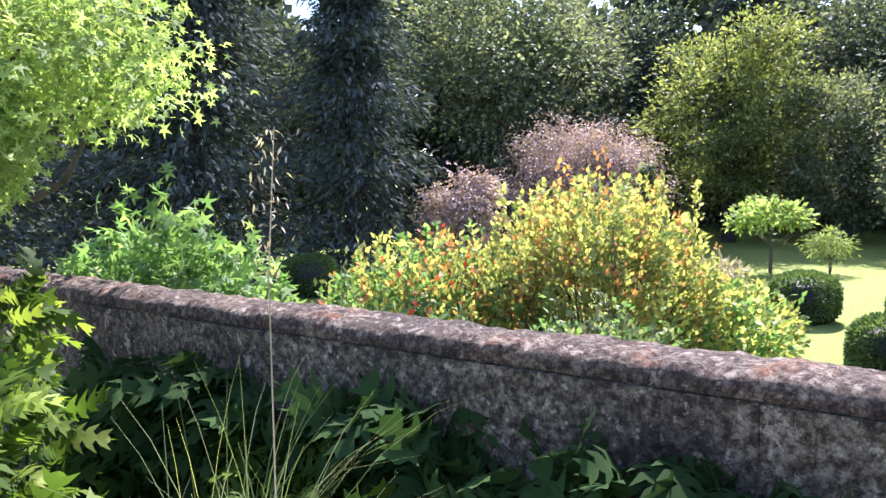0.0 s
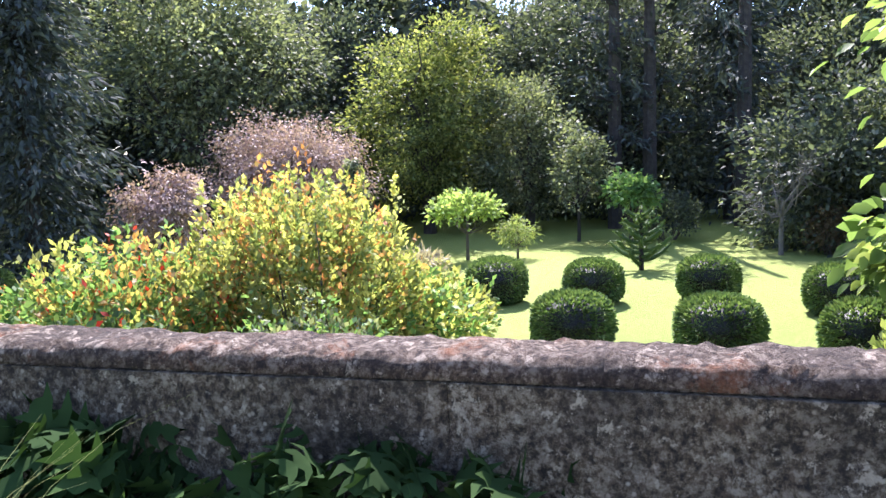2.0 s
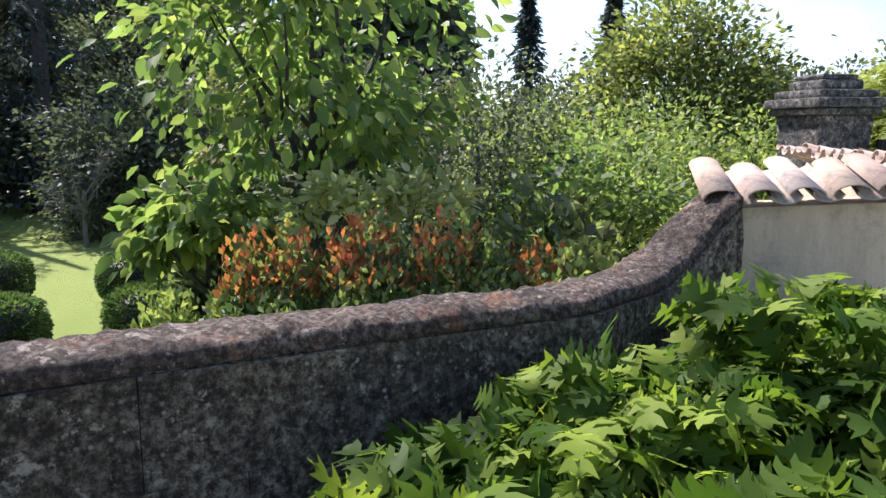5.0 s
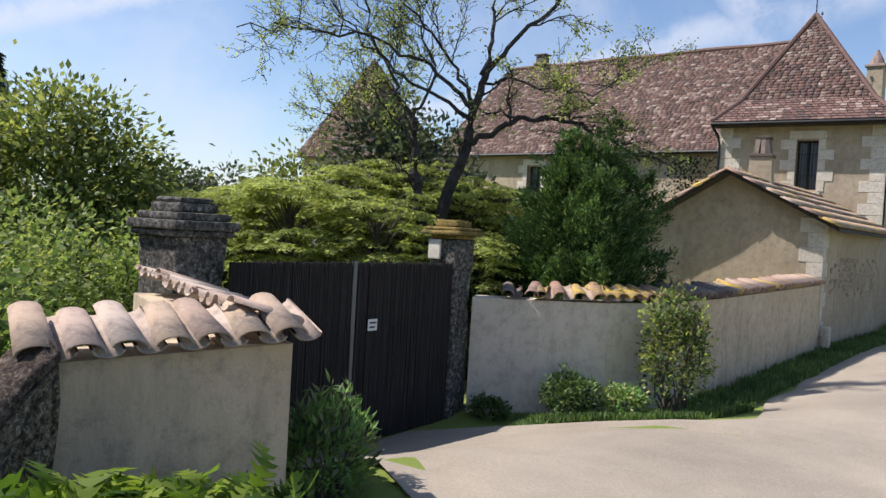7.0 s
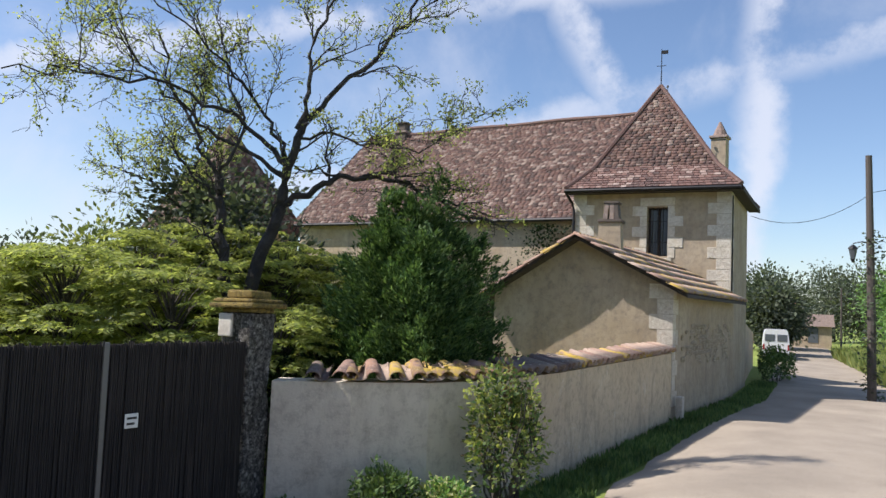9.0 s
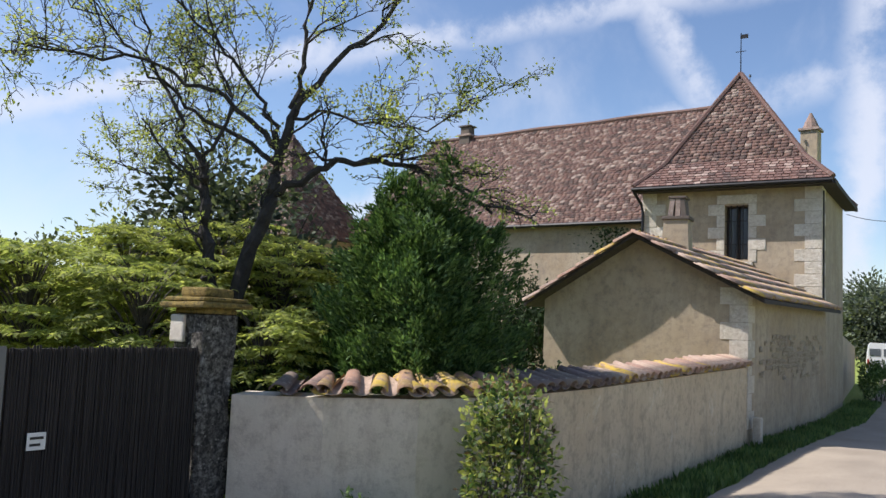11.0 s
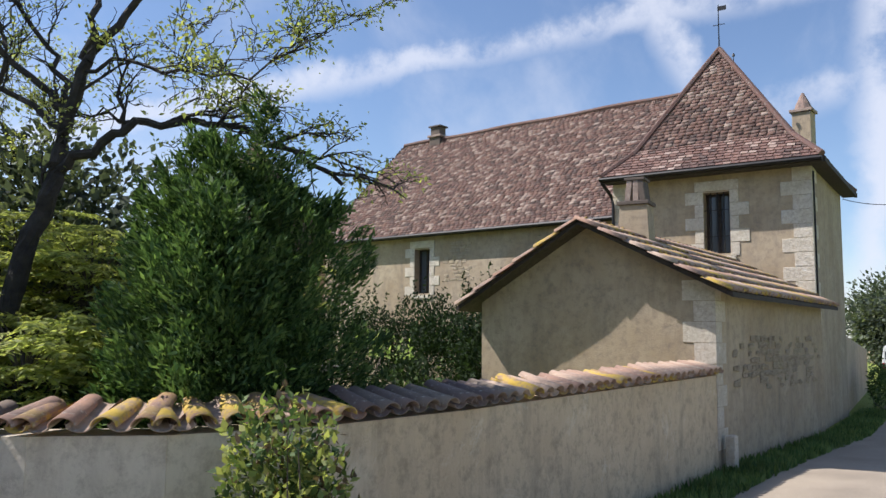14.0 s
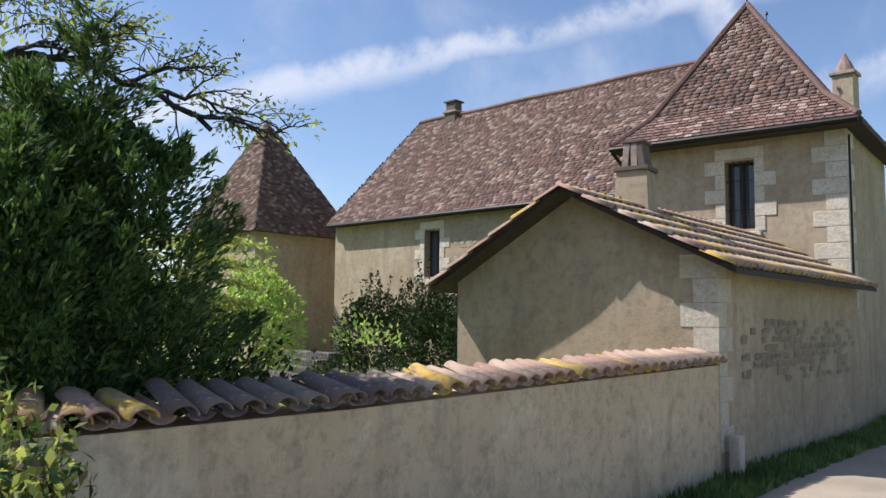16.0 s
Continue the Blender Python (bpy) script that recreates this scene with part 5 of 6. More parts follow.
# golden bush with red flowers behind the wall
gb = shrub("golden_bush", "large golden-leaved bush tipped orange with red flowers behind the wall", -4.0, -5.3, (1.1, 0.9, 1.72),
           [(G_GOLD, 0.50, 0.05), (G_YGREEN, 0.34, -1), (G_ORANGE, 0.12, 0.1)], 0.054, 24000, stems=24, droop=-0.8, sprays=0.5)
shrub("golden_bush", "lower green bush with orange tips and red flowers", -2.75, -5.85, (1.05, 0.8, 1.3),
      [(G_FRESH, 0.5, -1), (G_ORANGE, 0.16, 0.25), (G_GOLD, 0.26, 0.3), (G_RED, 0.015, 0.4)], 0.058, 14000, stems=18, droop=-0.7, sprays=0.5)
shrub("golden_bush", "sprawling golden bush hanging towards the lawn", -4.75, -4.75, (0.72, 0.65, 0.98),
      [(G_GOLD, 0.5, 0.1), (G_FRESH, 0.35, -1)], 0.07, 6500, stems=14)
shrub("low_shrub", "low grey-green shrub along the wall", -2.7, -4.2, (0.9, 0.40, 0.98), [(G_GREY, 0.5, -1), (G_FRESH, 0.4, -1)], 0.05, 7000, stems=14)
shrub("low_shrub", "dark green shrub along the wall", -1.9, -5.2, (0.8, 0.45, 1.05), [(G_BOX, 0.6, -1), (G_FRESH, 0.3, 0.3), (G_RED, 0.01, 0.5)], 0.06, 5000, stems=14)

# red-tipped hedge and neighbours
for k, (x, y, hh) in enumerate(((-4.35, -0.35, 1.25), (-4.35, 0.25, 1.32), (-4.3, 0.85, 1.30), (-4.25, 1.4, 1.15))):
    shrub("red_tip_bush", "green bush with upright red young shoots", x, y, (0.42, 0.42, hh * 0.95),
          [(G_YGREEN, 0.40, -1), (G_BOX, 0.25, -1), (G_REDTIP, 0.34, 0.80)], 0.06, 8000, KITE, sprays=0.45, stems=12, group="red-tipped hedge", droop=-1.0)
shrub("low_shrub", "yellow-green shrub with pale shoots by the wall", -4.85, -1.02, (0.36, 0.3, 0.85), [(G_YGREEN, 0.9, -1)], 0.07, 1500, stems=10, droop=-0.9)
shrub("low_shrub", "pale grassy shrub by the wall", -3.6, -0.2, (0.4, 0.3, 0.95), [(G_YGREEN, 0.6, -1), (G_STRAW, 0.3, 0.2)], 0.09, 1300, NARROW, droop=-1.0)
shrub("low_shrub", "yellow-green leafy shrub by the wall end", -4.0, 1.75, (0.55, 0.5, 1.3), [(G_YGREEN, 0.9, -1)], 0.08, 2600, stems=10)

# large-leaved tree
tree("large_leaf_tree", "broad tree with big drooping fresh green leaves", -6.45, 0.05, 5, 2.45, (1.25, 1.3, 1.75), G_MAGN, 0.145, 90, 32, BROAD, 0.08, M_DARKBARK, 0.15, 0.9, -0.8)
tree("large_leaf_tree", "low spreading limb of big drooping green leaves", -6.0, -0.85, 2, 0.98, (0.55, 0.55, 0.42), G_MAGN, 0.16, 34, 22, BROAD, 0.05, M_DARKBARK, 0.22, 1.0)
tree("tiered_dogwood", "small tree with flat tiers of cream leaves", -5.45, 0.5, 1.6, 1.22, (0.35, 0.75, 0.18), G_PALE, 0.09, 30, 40, BROAD, 0.03, M_BARK, 0.18, 0.1)
pg = thing("pampas_plume", "pale pinkish feathery pampas plumes", "grass", at=(-7.25, -0.94, -0.2))
rr = nrng()
p_ = np.stack([rr.normal(0, 0.06, 900), rr.normal(0, 0.06, 900), 1.35 + 0.42 * rr.random(900)], 1)
leaves("plume", p_, np.tile([0, 0, 1.0], (900, 1)), 0.10, NARROW, G_STRAW, pg, 3)
p_ = np.stack([rr.normal(0, 0.1, 300), rr.normal(0, 0.1, 300), 0.9 * rr.random(300)], 1)
leaves("tuft", p_, np.tile([0, 0, 1.0], (300, 1)), 0.5, NARROW, G_GREY, pg, 4)

# shrubs and trees towards the gate
tree("dark_shrub_tree", "dark small-leaved evergreen with glossy foliage", -7.2, 1.7, 3, 1.15, (0.95, 0.95, 1.3), G_WOOD, 0.07, 110, 60, trunk=0.06, low=-0.95)
shrub("leafy_shrub", "pale green large-leaved shrub behind the wall", -5.5, 1.9, (0.55, 0.5, 1.5), [(G_GREY, 0.5, -1), (G_MAGN, 0.4, -1)], 0.12, 1500, BROAD)
tree("dark_shrub_tree", "dense dark evergreen shrub", -6.6, 2.7, 2.5, 0.85, (0.9, 0.8, 1.0), G_MAGN, 0.09, 90, 50, trunk=0.05, low=-0.95)
for x, y, zc, rx, rz in ((-9.2, 4.6, 0.95, 1.3, 1.2), (-10.2, 3.2, 1.05, 1.3, 1.2), (-8.4, 3.6, 0.85, 0.9, 1.0), (-10.9, 6.2, 1.1, 1.3, 1.3), (-9.0, 6.0, 0.9, 1.0, 1.1)):
    tree("shrub_tree", "yellow-green shrubby tree beyond the wall", x, y, 3, zc, (rx, rx, rz), G_YGREEN, 0.09, 100, 44, trunk=0.06, low=-0.95, group="shrubby trees")
for x, y, h in ((-22.2, 7.0, 6.2), (-21.4, 9.3, 6.0), (-23.5, 5.0, 5.4)):
    conifer("far_conifer", "blue-green conifer on the skyline", x, y, h, 1.3, 4500, 0.22, G_DARK, 0.2, "skyline conifers")
for k in range(9):
    a = radians(100 - k * 7.5)
    d = 17 + 2.5 * math.sin(k * 2.2)
    x, y = 0.7 - math.sin(a) * d, math.cos(a) * d
    tree("hedge_tree", "leafy green tree closing the courtyard", x, y, 4, (1.2 if k < 5 else 1.8) + 0.5 * math.sin(k * 1.7), (1.7, 1.7, 1.9), G_CROWN if k % 2 else G_WOOD, 0.13, 130, 120, trunk=0.08, group="courtyard trees", low=-0.95, clump=0.17)

# maple over the wall and leafy plant
mt = tree("maple", "maple with bright lime star-shaped leaves over the wall", 0.75, -6.9, 4, 2.62, (1.0, 1.0, 0.68), G_MAPLE, 0.066, 90, 100, MAPLE, 0.08, M_BARK, 0.2, 0.5, -0.9, lean=(-0.5, 1.1))
tree("maple", "hanging lower limb of a lime-leaved maple", 0.85, -6.4, 3, 1.95, (0.42, 0.42, 0.45), G_MAPLE, 0.066, 40, 70, MAPLE, 0.05, M_BARK, 0.2, 0.5, -0.9, lean=(-0.35, 0.9))
shrub("leafy_plant", "bright green plant with deeply cut leaves behind the wall", -0.75, -6.0, (0.8, 0.7, 1.62), [(G_FRESH, 1, 0.2)], 0.11, 2800, MAPLE, stems=16, droop=0.3)


# roadside plants: big lobed leaves
def lobed_leaf(pairs=5):
    """A long leaf cut deep into toothed lobes, arched along its length and folded at the rib."""
    pts, faces = [], []

    def put(x, f):
        arch = 0.20 * math.sin(math.pi * min(f, 1.0)) - 0.30 * f * f
        pts.append((x, f, arch + 0.32 * abs(x) - 0.9 * x * x))
        return len(pts) - 1

    ribs = [put(0, k / (2 * pairs)) for k in range(2 * pairs + 1)]
    for side in (1, -1):
        notch = [put(side * 0.03, 0.0)]
        teeth = []
        for k in range(pairs):
            f0 = k / pairs
            w = 0.40 * math.sin(math.pi * (0.16 + 0.70 * (k + 0.5) / pairs)) ** 0.8
            teeth.append((put(side * w * 0.62, f0 + 0.075), put(side * w, f0 + 0.24), put(side * w * 0.42, f0 + 0.165)))
            notch.append(put(side * w * 0.15, f0 + 1 / pairs))
        for k in range(pairs):
            t0, t1, t2 = teeth[k]
            for f in ((ribs[2 * k], notch[k], t0, ribs[2 * k + 1]), (ribs[2 * k + 1], t0, t1, t2), (ribs[2 * k + 1], t2, notch[k + 1], ribs[2 * k + 2])):
                faces.append(f if side > 0 else f[::-1])
    end = put(0, 1.16)
    faces.append((ribs[-1], len(pts) - 2, end))
    return np.array(pts), faces


LOBED = lobed_leaf()


def acanthus(x, y, h, r, n, seed, label="lush roadside plant with big lobed leaves", size=0.155, mat=None):
    rng = nrng()
    z0 = ground_z(x, y)
    t = thing("lobed_plant", label, "plant", "roadside plants", (x, y, z0))
    n = int(n * 1.45)
    a = rng.random(n) * 2 * math.pi
    f = rng.random(n) ** 0.7
    s = r * np.sqrt(rng.random(n)) * (1.05 - 0.45 * f)
    p = np.stack([np.cos(a) * s, np.sin(a) * s, h * f * 0.92], 1)
    o = np.stack([np.cos(a), np.sin(a), 0.25 + 0.5 * rng.random(n)], 1)
    leaves("leaves", p, o, size, LOBED, mat or G_ACANTH, t, seed, 0.1, 0.55, 0.4)
    bm = bmesh.new()
    for k in range(int(n / 14)):
        q = p[k]
        limbs(bm, (q[0] * 0.3, q[1] * 0.3, -0.05), [tuple(q)], 0.012, rng, 0.2, 5)
    part("stems", bm, mat or G_ACANTH, t)
    return t


for k, (x, y, h, r, n) in enumerate(((-1.3, 0.12, 0.66, 0.34, 190), (-1.45, 0.5, 0.74, 0.36, 210), (-1.0, 0.6, 0.42, 0.34, 140), (-1.5, 0.85, 0.74, 0.40, 230), (-1.7, 1.4, 0.82, 0.42, 250),
                                     (-1.25, 1.6, 0.58, 0.40, 210), (-1.7, 2.0, 0.66, 0.40, 190), (-2.3, 1.7, 0.88, 0.36, 190), (-2.25, 2.45, 0.62, 0.30, 120), (-2.0, 0.95, 0.84, 0.28, 140), (-1.05, 1.15, 0.42, 0.34, 130),
                                     (0.50, -4.3, 1.18, 0.30, 120), (0.62, -3.75, 0.82, 0.30, 110), (0.62, -3.2, 0.50, 0.30, 90), (0.30, -2.85, 0.42, 0.30, 90),
                                     (0.0, -2.55, 0.55, 0.36, 170), (-0.4, -3.5, 0.74, 0.28, 120), (-0.65, -2.9, 0.72, 0.26, 120), (-0.3, -2.6, 0.5, 0.3, 100), (-0.95, -2.25, 0.58, 0.24, 100), (-1.15, -1.75, 0.45, 0.22, 80), (-0.6, -2.0, 0.36, 0.26, 80))):
    acanthus(x, y, h, r, n, 300 + k)
# same plants along the wall foot, the shade there painted into their leaves
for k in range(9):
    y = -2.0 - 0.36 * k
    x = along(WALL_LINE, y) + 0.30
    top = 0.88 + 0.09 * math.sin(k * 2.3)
    acanthus(x, y, top - ground_z(x, y), 0.27, 170, 340 + k, "lobed plant at the wall foot, shade put into its leaf colour", 0.20, G_SHADED)


def grass_tuft(x, y, n, length, seed, label, spread=0.25, mat=None, cat="grass"):
    """Long arching blades from one root."""
    rng = np.random.default_rng(seed)
    t = thing("tall_grass", label, cat, at=(x, y, ground_z(x, y)))
    vs, fs, c = [], [], []
    for k in range(n):
        a, L = rng.random() * 2 * math.pi, length * rng.uniform(0.5, 1.1)
        out = spread * rng.uniform(0.3, 1.6)
        bx, by = rng.normal(0, 0.08, 2)
        w = rng.uniform(0.002, 0.0055)
        m_ = 7
        b0 = len(vs)
        for i in range(m_):
            f = i / (m_ - 1)
            px, py = bx + math.cos(a) * out * f ** 2, by + math.sin(a) * out * f ** 2
            pz = L * (f - 0.38 * (out / length) * f ** 3.5)
            ww = w * (1 - 0.9 * f)
            vs += [(px - math.sin(a) * ww, py + math.cos(a) * ww, pz), (px + math.sin(a) * ww, py - math.cos(a) * ww, pz)]
        for i in range(m_ - 1):
            fs += [b0 + 2 * i, b0 + 2 * i + 1, b0 + 2 * i + 3, b0 + 2 * i + 2]
            c.append(4)
    raw_mesh("blades", np.array(vs), fs, c, mat or G_GRASS, t)
    return t


grass_tuft(0.10, -2.75, 90, 1.05, 5, "tall green grass tuft gone to seed by the wall", 0.45)
grass_tuft(0.42, -2.6, 40, 0.7, 6, "pale dry grass tuft at the roadside", 0.4, G_STRAW)
st = thing("grass_stalk", "single tall pale grass stalk with drooping seed head", "grass", at=(0.05, -2.55, 0.25))
bm = bmesh.new()
tube(bm, [(0, 0, 0), (0.0, 0.01, 0.7), (-0.01, 0.0, 1.25), (-0.03, 0.02, 1.6)], [0.0026, 0.0024, 0.002, 0.0012], 5)
part("stem", bm, G_STRAW, st)
rr = nrng()
p_ = np.stack([rr.normal(-0.02, 0.03, 60), rr.normal(0.01, 0.03, 60), 1.25 + 0.35 * rr.random(60)], 1)
leaves("seed_head", p_, np.tile([0.2, 0.2, -0.8], (60, 1)), 0.022, NARROW, G_STRAW, st, 8)


# ---- street side ----
cyp = thing("evergreen_tree", "dense dark green evergreen tree behind the street wall", "tree", at=(-4.78, 10.5, 0.0))
rr = nrng()
pp, oo = [], []
# several leaders, each a column of tufts that stand out from a dark inside
for cx, cy, r0, h0, tufts in ((0, 0, 0.85, 3.45, 130), (0.42, -0.35, 0.55, 3.0, 70), (-0.62, -0.1, 0.55, 2.75, 70), (0.4, 0.5, 0.7, 3.2, 90), (0.38, 0.15, 0.36, 3.85, 34), (-0.25, -0.1, 0.5, 3.55, 60), (-0.45, 0.4, 0.6, 3.1, 60), (-0.75, 0.1, 0.45, 2.2, 40), (0.6, 0.0, 0.45, 2.4, 40)):
    for _ in range(tufts):
        f = rr.random() ** 0.8
        a = rr.random() * 2 * math.pi
        rad = r0 * (1 - f ** 4.0) ** 0.8 * min(1.0, 0.7 + 1.2 * f) * rr.uniform(0.8, 1.12)
        c = np.array([cx + math.cos(a) * rad, cy + math.sin(a) * rad, 0.2 + f * (h0 - 0.2)])
        m_ = int(rr.integers(60, 150))
        up_ = rr.random((m_, 1))
        size_ = rr.uniform(0.6, 1.3)
        out_ = np.array([math.cos(a), math.sin(a), 0.9])
        pp.append(c + (out_ * (up_ - 0.4) * 0.26 + rr.normal(0, 0.085, (m_, 3)) * (1.15 - up_)) * size_)
        oo.append(np.tile(out_, (m_, 1)))
    n_ = tufts * 70
    f = rr.random(n_)
    a = rr.random(n_) * 2 * math.pi
    s = r0 * (1 - f ** 4.0) ** 0.8 * np.minimum(1.0, 0.7 + 1.2 * f) * (0.5 + 0.42 * rr.random(n_))
    pp.append(np.stack([cx + np.cos(a) * s, cy + np.sin(a) * s, 0.15 + f * (h0 - 0.2)], 1))
    oo.append(np.stack([np.cos(a), np.sin(a), np.full(n_, 0.5)], 1))
leaves("foliage", np.concatenate(pp), np.concatenate(oo), 0.075, NARROW, leaf_mat("yew_leaf", (0.03, 0.065, 0.02), (0.075, 0.14, 0.038), (0.19, 0.29, 0.07), 0.3), cyp, 12, -0.1, 0.8)
bm = bmesh.new()
tube(bm, [(0, 0, -0.35), (0, 0, 1.5), (0.05, 0, 3.6)], [0.14, 0.11, 0.03], 8)
part("trunk", bm, M_DARKBARK, cyp)


def wander(rng, a, b, n, amp):
    a, b = Vector(a), Vector(b)
    L = (b - a).length
    side = Vector((rng.normal(), rng.normal(), rng.normal() * 0.6)) * amp * L
    side2 = Vector((rng.normal(), rng.normal(), rng.normal() * 0.6)) * amp * L * 0.5
    return [a.lerp(b, k / n) + side * math.sin(math.pi * k / n) + side2 * math.sin(2 * math.pi * k / n) for k in range(n + 1)]


lt = thing("locust_tree", "spreading old tree with dark bare limbs and sparse feathery leaves", "tree", at=(-6.9, 9.7, 0.0))
rr = nrng()
twigs = []
LU, LV = Vector((0.8, 0.6, 0)), Vector((-0.6, 0.8, 0))      # along and across the spread of the crown


def at_tree(u, z, v=0.0):
    return LU * u + LV * v + Vector((0, 0, z))


def crooked(pts, per=4, amp=0.05):
    """A limb through its bends, with small kinks between them."""
    out = [Vector(pts[0])]
    for a, b in zip(pts, pts[1:]):
        L = (Vector(b) - Vector(a)).length
        for k in range(1, per + 1):
            j = Vector((rr.normal(), rr.normal(), rr.normal())) * amp * L if k < per else Vector((0, 0, 0))
            out.append(Vector(a).lerp(Vector(b), k / per) + j)
    return out


def branchlets(bm, line, r1, count, reach, depth, start=0.3, lift=0.25, leafy=True):
    for k in range(count):
        i = min(len(line) - 2, int((start + (1 - start) * (k + rr.uniform(0, 0.8)) / count) * (len(line) - 1)))
        q, d = line[i], (line[i + 1] - line[i]).normalized()
        side = LU * float(rr.normal() * 0.8) + LV * float(rr.normal() * 0.6) + Vector((0, 0, rr.normal() * 0.45 + lift))
        e = q + (d * float(rr.uniform(0.5, 1.1)) + side * 0.75).normalized() * float(reach * rr.uniform(0.6, 1.3))
        sub = crooked([q, q.lerp(e, 0.5) + Vector((0, 0, 0.06 * reach)), e], 3, 0.07)
        n = len(sub)
        tube(bm, sub, [max(0.0035, r1 * (1 - 0.75 * j / (n - 1))) for j in range(n)], 5)
        if depth > 0:
            branchlets(bm, sub, r1 * 0.5, 5, reach * 0.5, depth - 1, 0.25, lift, leafy)
        elif leafy:
            twigs.append(sub)


for pts, radii in (([at_tree(0.05, -0.4), at_tree(-0.05, 1.2), at_tree(-0.25, 2.4), at_tree(-0.34, 3.1), at_tree(-0.38, 3.75)], (0.13, 0.105, 0.085, 0.072, 0.06)),
                   ([at_tree(0.10, -0.4), at_tree(0.02, 1.2), at_tree(0.20, 2.65), at_tree(0.45, 3.35), at_tree(0.52, 3.95), at_tree(0.68, 4.45)], (0.135, 0.11, 0.092, 0.08, 0.065, 0.052)),
                   ([at_tree(-0.5, -0.4, 1.2), at_tree(-0.75, 1.8, 2.0), at_tree(-0.9, 3.4, 2.2)], (0.09, 0.07, 0.05))):
    bm = bmesh.new()
    line = crooked(pts, 4, 0.03)
    rad = np.interp(np.linspace(0, 1, len(line)), np.linspace(0, 1, len(radii)), radii)
    tube(bm, line, [float(q) for q in rad], 9)
    branchlets(bm, line[len(line) // 2:], 0.02, 5, 0.6, 1, 0.1)
    part("trunk", bm, M_DARKBARK, lt)
BOUGHS = (
    ([at_tree(0.42, 3.4), at_tree(0.9, 3.65, -0.1), at_tree(1.3, 3.85, -0.1), at_tree(1.85, 3.83, -0.1), at_tree(2.5, 3.65), at_tree(3.1, 3.3)], 0.075, 0.025, 9, 0.9),
    ([at_tree(0.68, 4.45), at_tree(1.15, 5.1), at_tree(1.7, 5.6), at_tree(2.1, 6.3), at_tree(2.4, 6.9)], 0.06, 0.02, 5, 0.8),
    ([at_tree(0.68, 4.4), at_tree(0.75, 5.0), at_tree(0.72, 5.5), at_tree(0.95, 6.2), at_tree(1.2, 6.8)], 0.055, 0.018, 6, 0.8),
    ([at_tree(0.52, 3.95), at_tree(0.15, 4.3), at_tree(-0.5, 4.7), at_tree(-1.3, 4.95, -0.3), at_tree(-2.1, 4.9, -0.5), at_tree(-3.0, 4.85, -0.6)], 0.055, 0.012, 12, 1.0),
    ([at_tree(0.48, 3.8), at_tree(-0.05, 4.15, 0.2), at_tree(-0.75, 4.5, 0.3), at_tree(-1.4, 5.2, 0.4), at_tree(-2.3, 5.8, 0.3)], 0.05, 0.012, 11, 1.0),
    ([at_tree(0.5, 4.0), at_tree(0.25, 4.6, 0.3), at_tree(-0.3, 5.2, 0.3), at_tree(-1.0, 5.9, 0.2), at_tree(-1.6, 6.3)], 0.045, 0.012, 10, 1.0),
    ([at_tree(-0.38, 3.7), at_tree(-0.75, 4.4), at_tree(-1.05, 4.9), at_tree(-1.3, 5.7)], 0.045, 0.012, 7, 0.7),
    ([at_tree(-0.38, 3.75), at_tree(-0.1, 4.4), at_tree(-0.35, 5.1), at_tree(-0.4, 5.9)], 0.04, 0.012, 7, 0.7),
    ([at_tree(-0.33, 3.4), at_tree(-0.7, 3.7, -0.2), at_tree(-1.05, 4.2, -0.3)], 0.035, 0.012, 3, 0.5),
    ([at_tree(0.65, 4.35), at_tree(1.3, 4.35, -0.2), at_tree(2.1, 4.25, -0.3), at_tree(2.8, 4.5, -0.3)], 0.03, 0.010, 10, 0.8),
    ([at_tree(-0.9, 3.4, 2.2), at_tree(-1.2, 4.1, 2.2), at_tree(-1.5, 4.9, 2.1)], 0.04, 0.012, 6, 0.8),
    ([at_tree(-0.9, 3.4, 2.2), at_tree(-0.7, 4.2, 2.3), at_tree(-0.8, 4.9, 2.4)], 0.035, 0.012, 6, 0.8),
    ([at_tree(-0.9, 3.3, 2.2), at_tree(-1.7, 3.9, 2.0), at_tree(-2.3, 4.1, 2.0)], 0.03, 0.010, 6, 0.8),
)
for pts, ra, rb, count, reach in BOUGHS:
    bm = bmesh.new()
    line = crooked(pts, 4, 0.06)
    n = len(line)
    tube(bm, line, [0.78 * (ra + (rb - ra) * (j / (n - 1)) ** 0.7) for j in range(n)], 7)
    branchlets(bm, line, max(0.009, rb * 0.9), count, reach, 2 if reach > 0.75 else 1)
    part("limb", bm, M_DARKBARK, lt)
cen, ous = [], []
for sub in twigs:
    if rr.random() < 0.35:
        continue
    d = (sub[-1] - sub[0]).normalized()
    for _ in range(int(rr.integers(6, 16))):
        q = sub[int(rr.integers(len(sub) // 2, len(sub)))]
        cen.append(np.array(q) + rr.normal(0, 0.05, 3))
        ous.append(np.array(d) + rr.normal(0, 0.5, 3) + np.array([0, 0, -0.2]))
leaves("leaves", cen, ous, 0.050, KITE, G_LOCUST, lt, 14, 0.3)


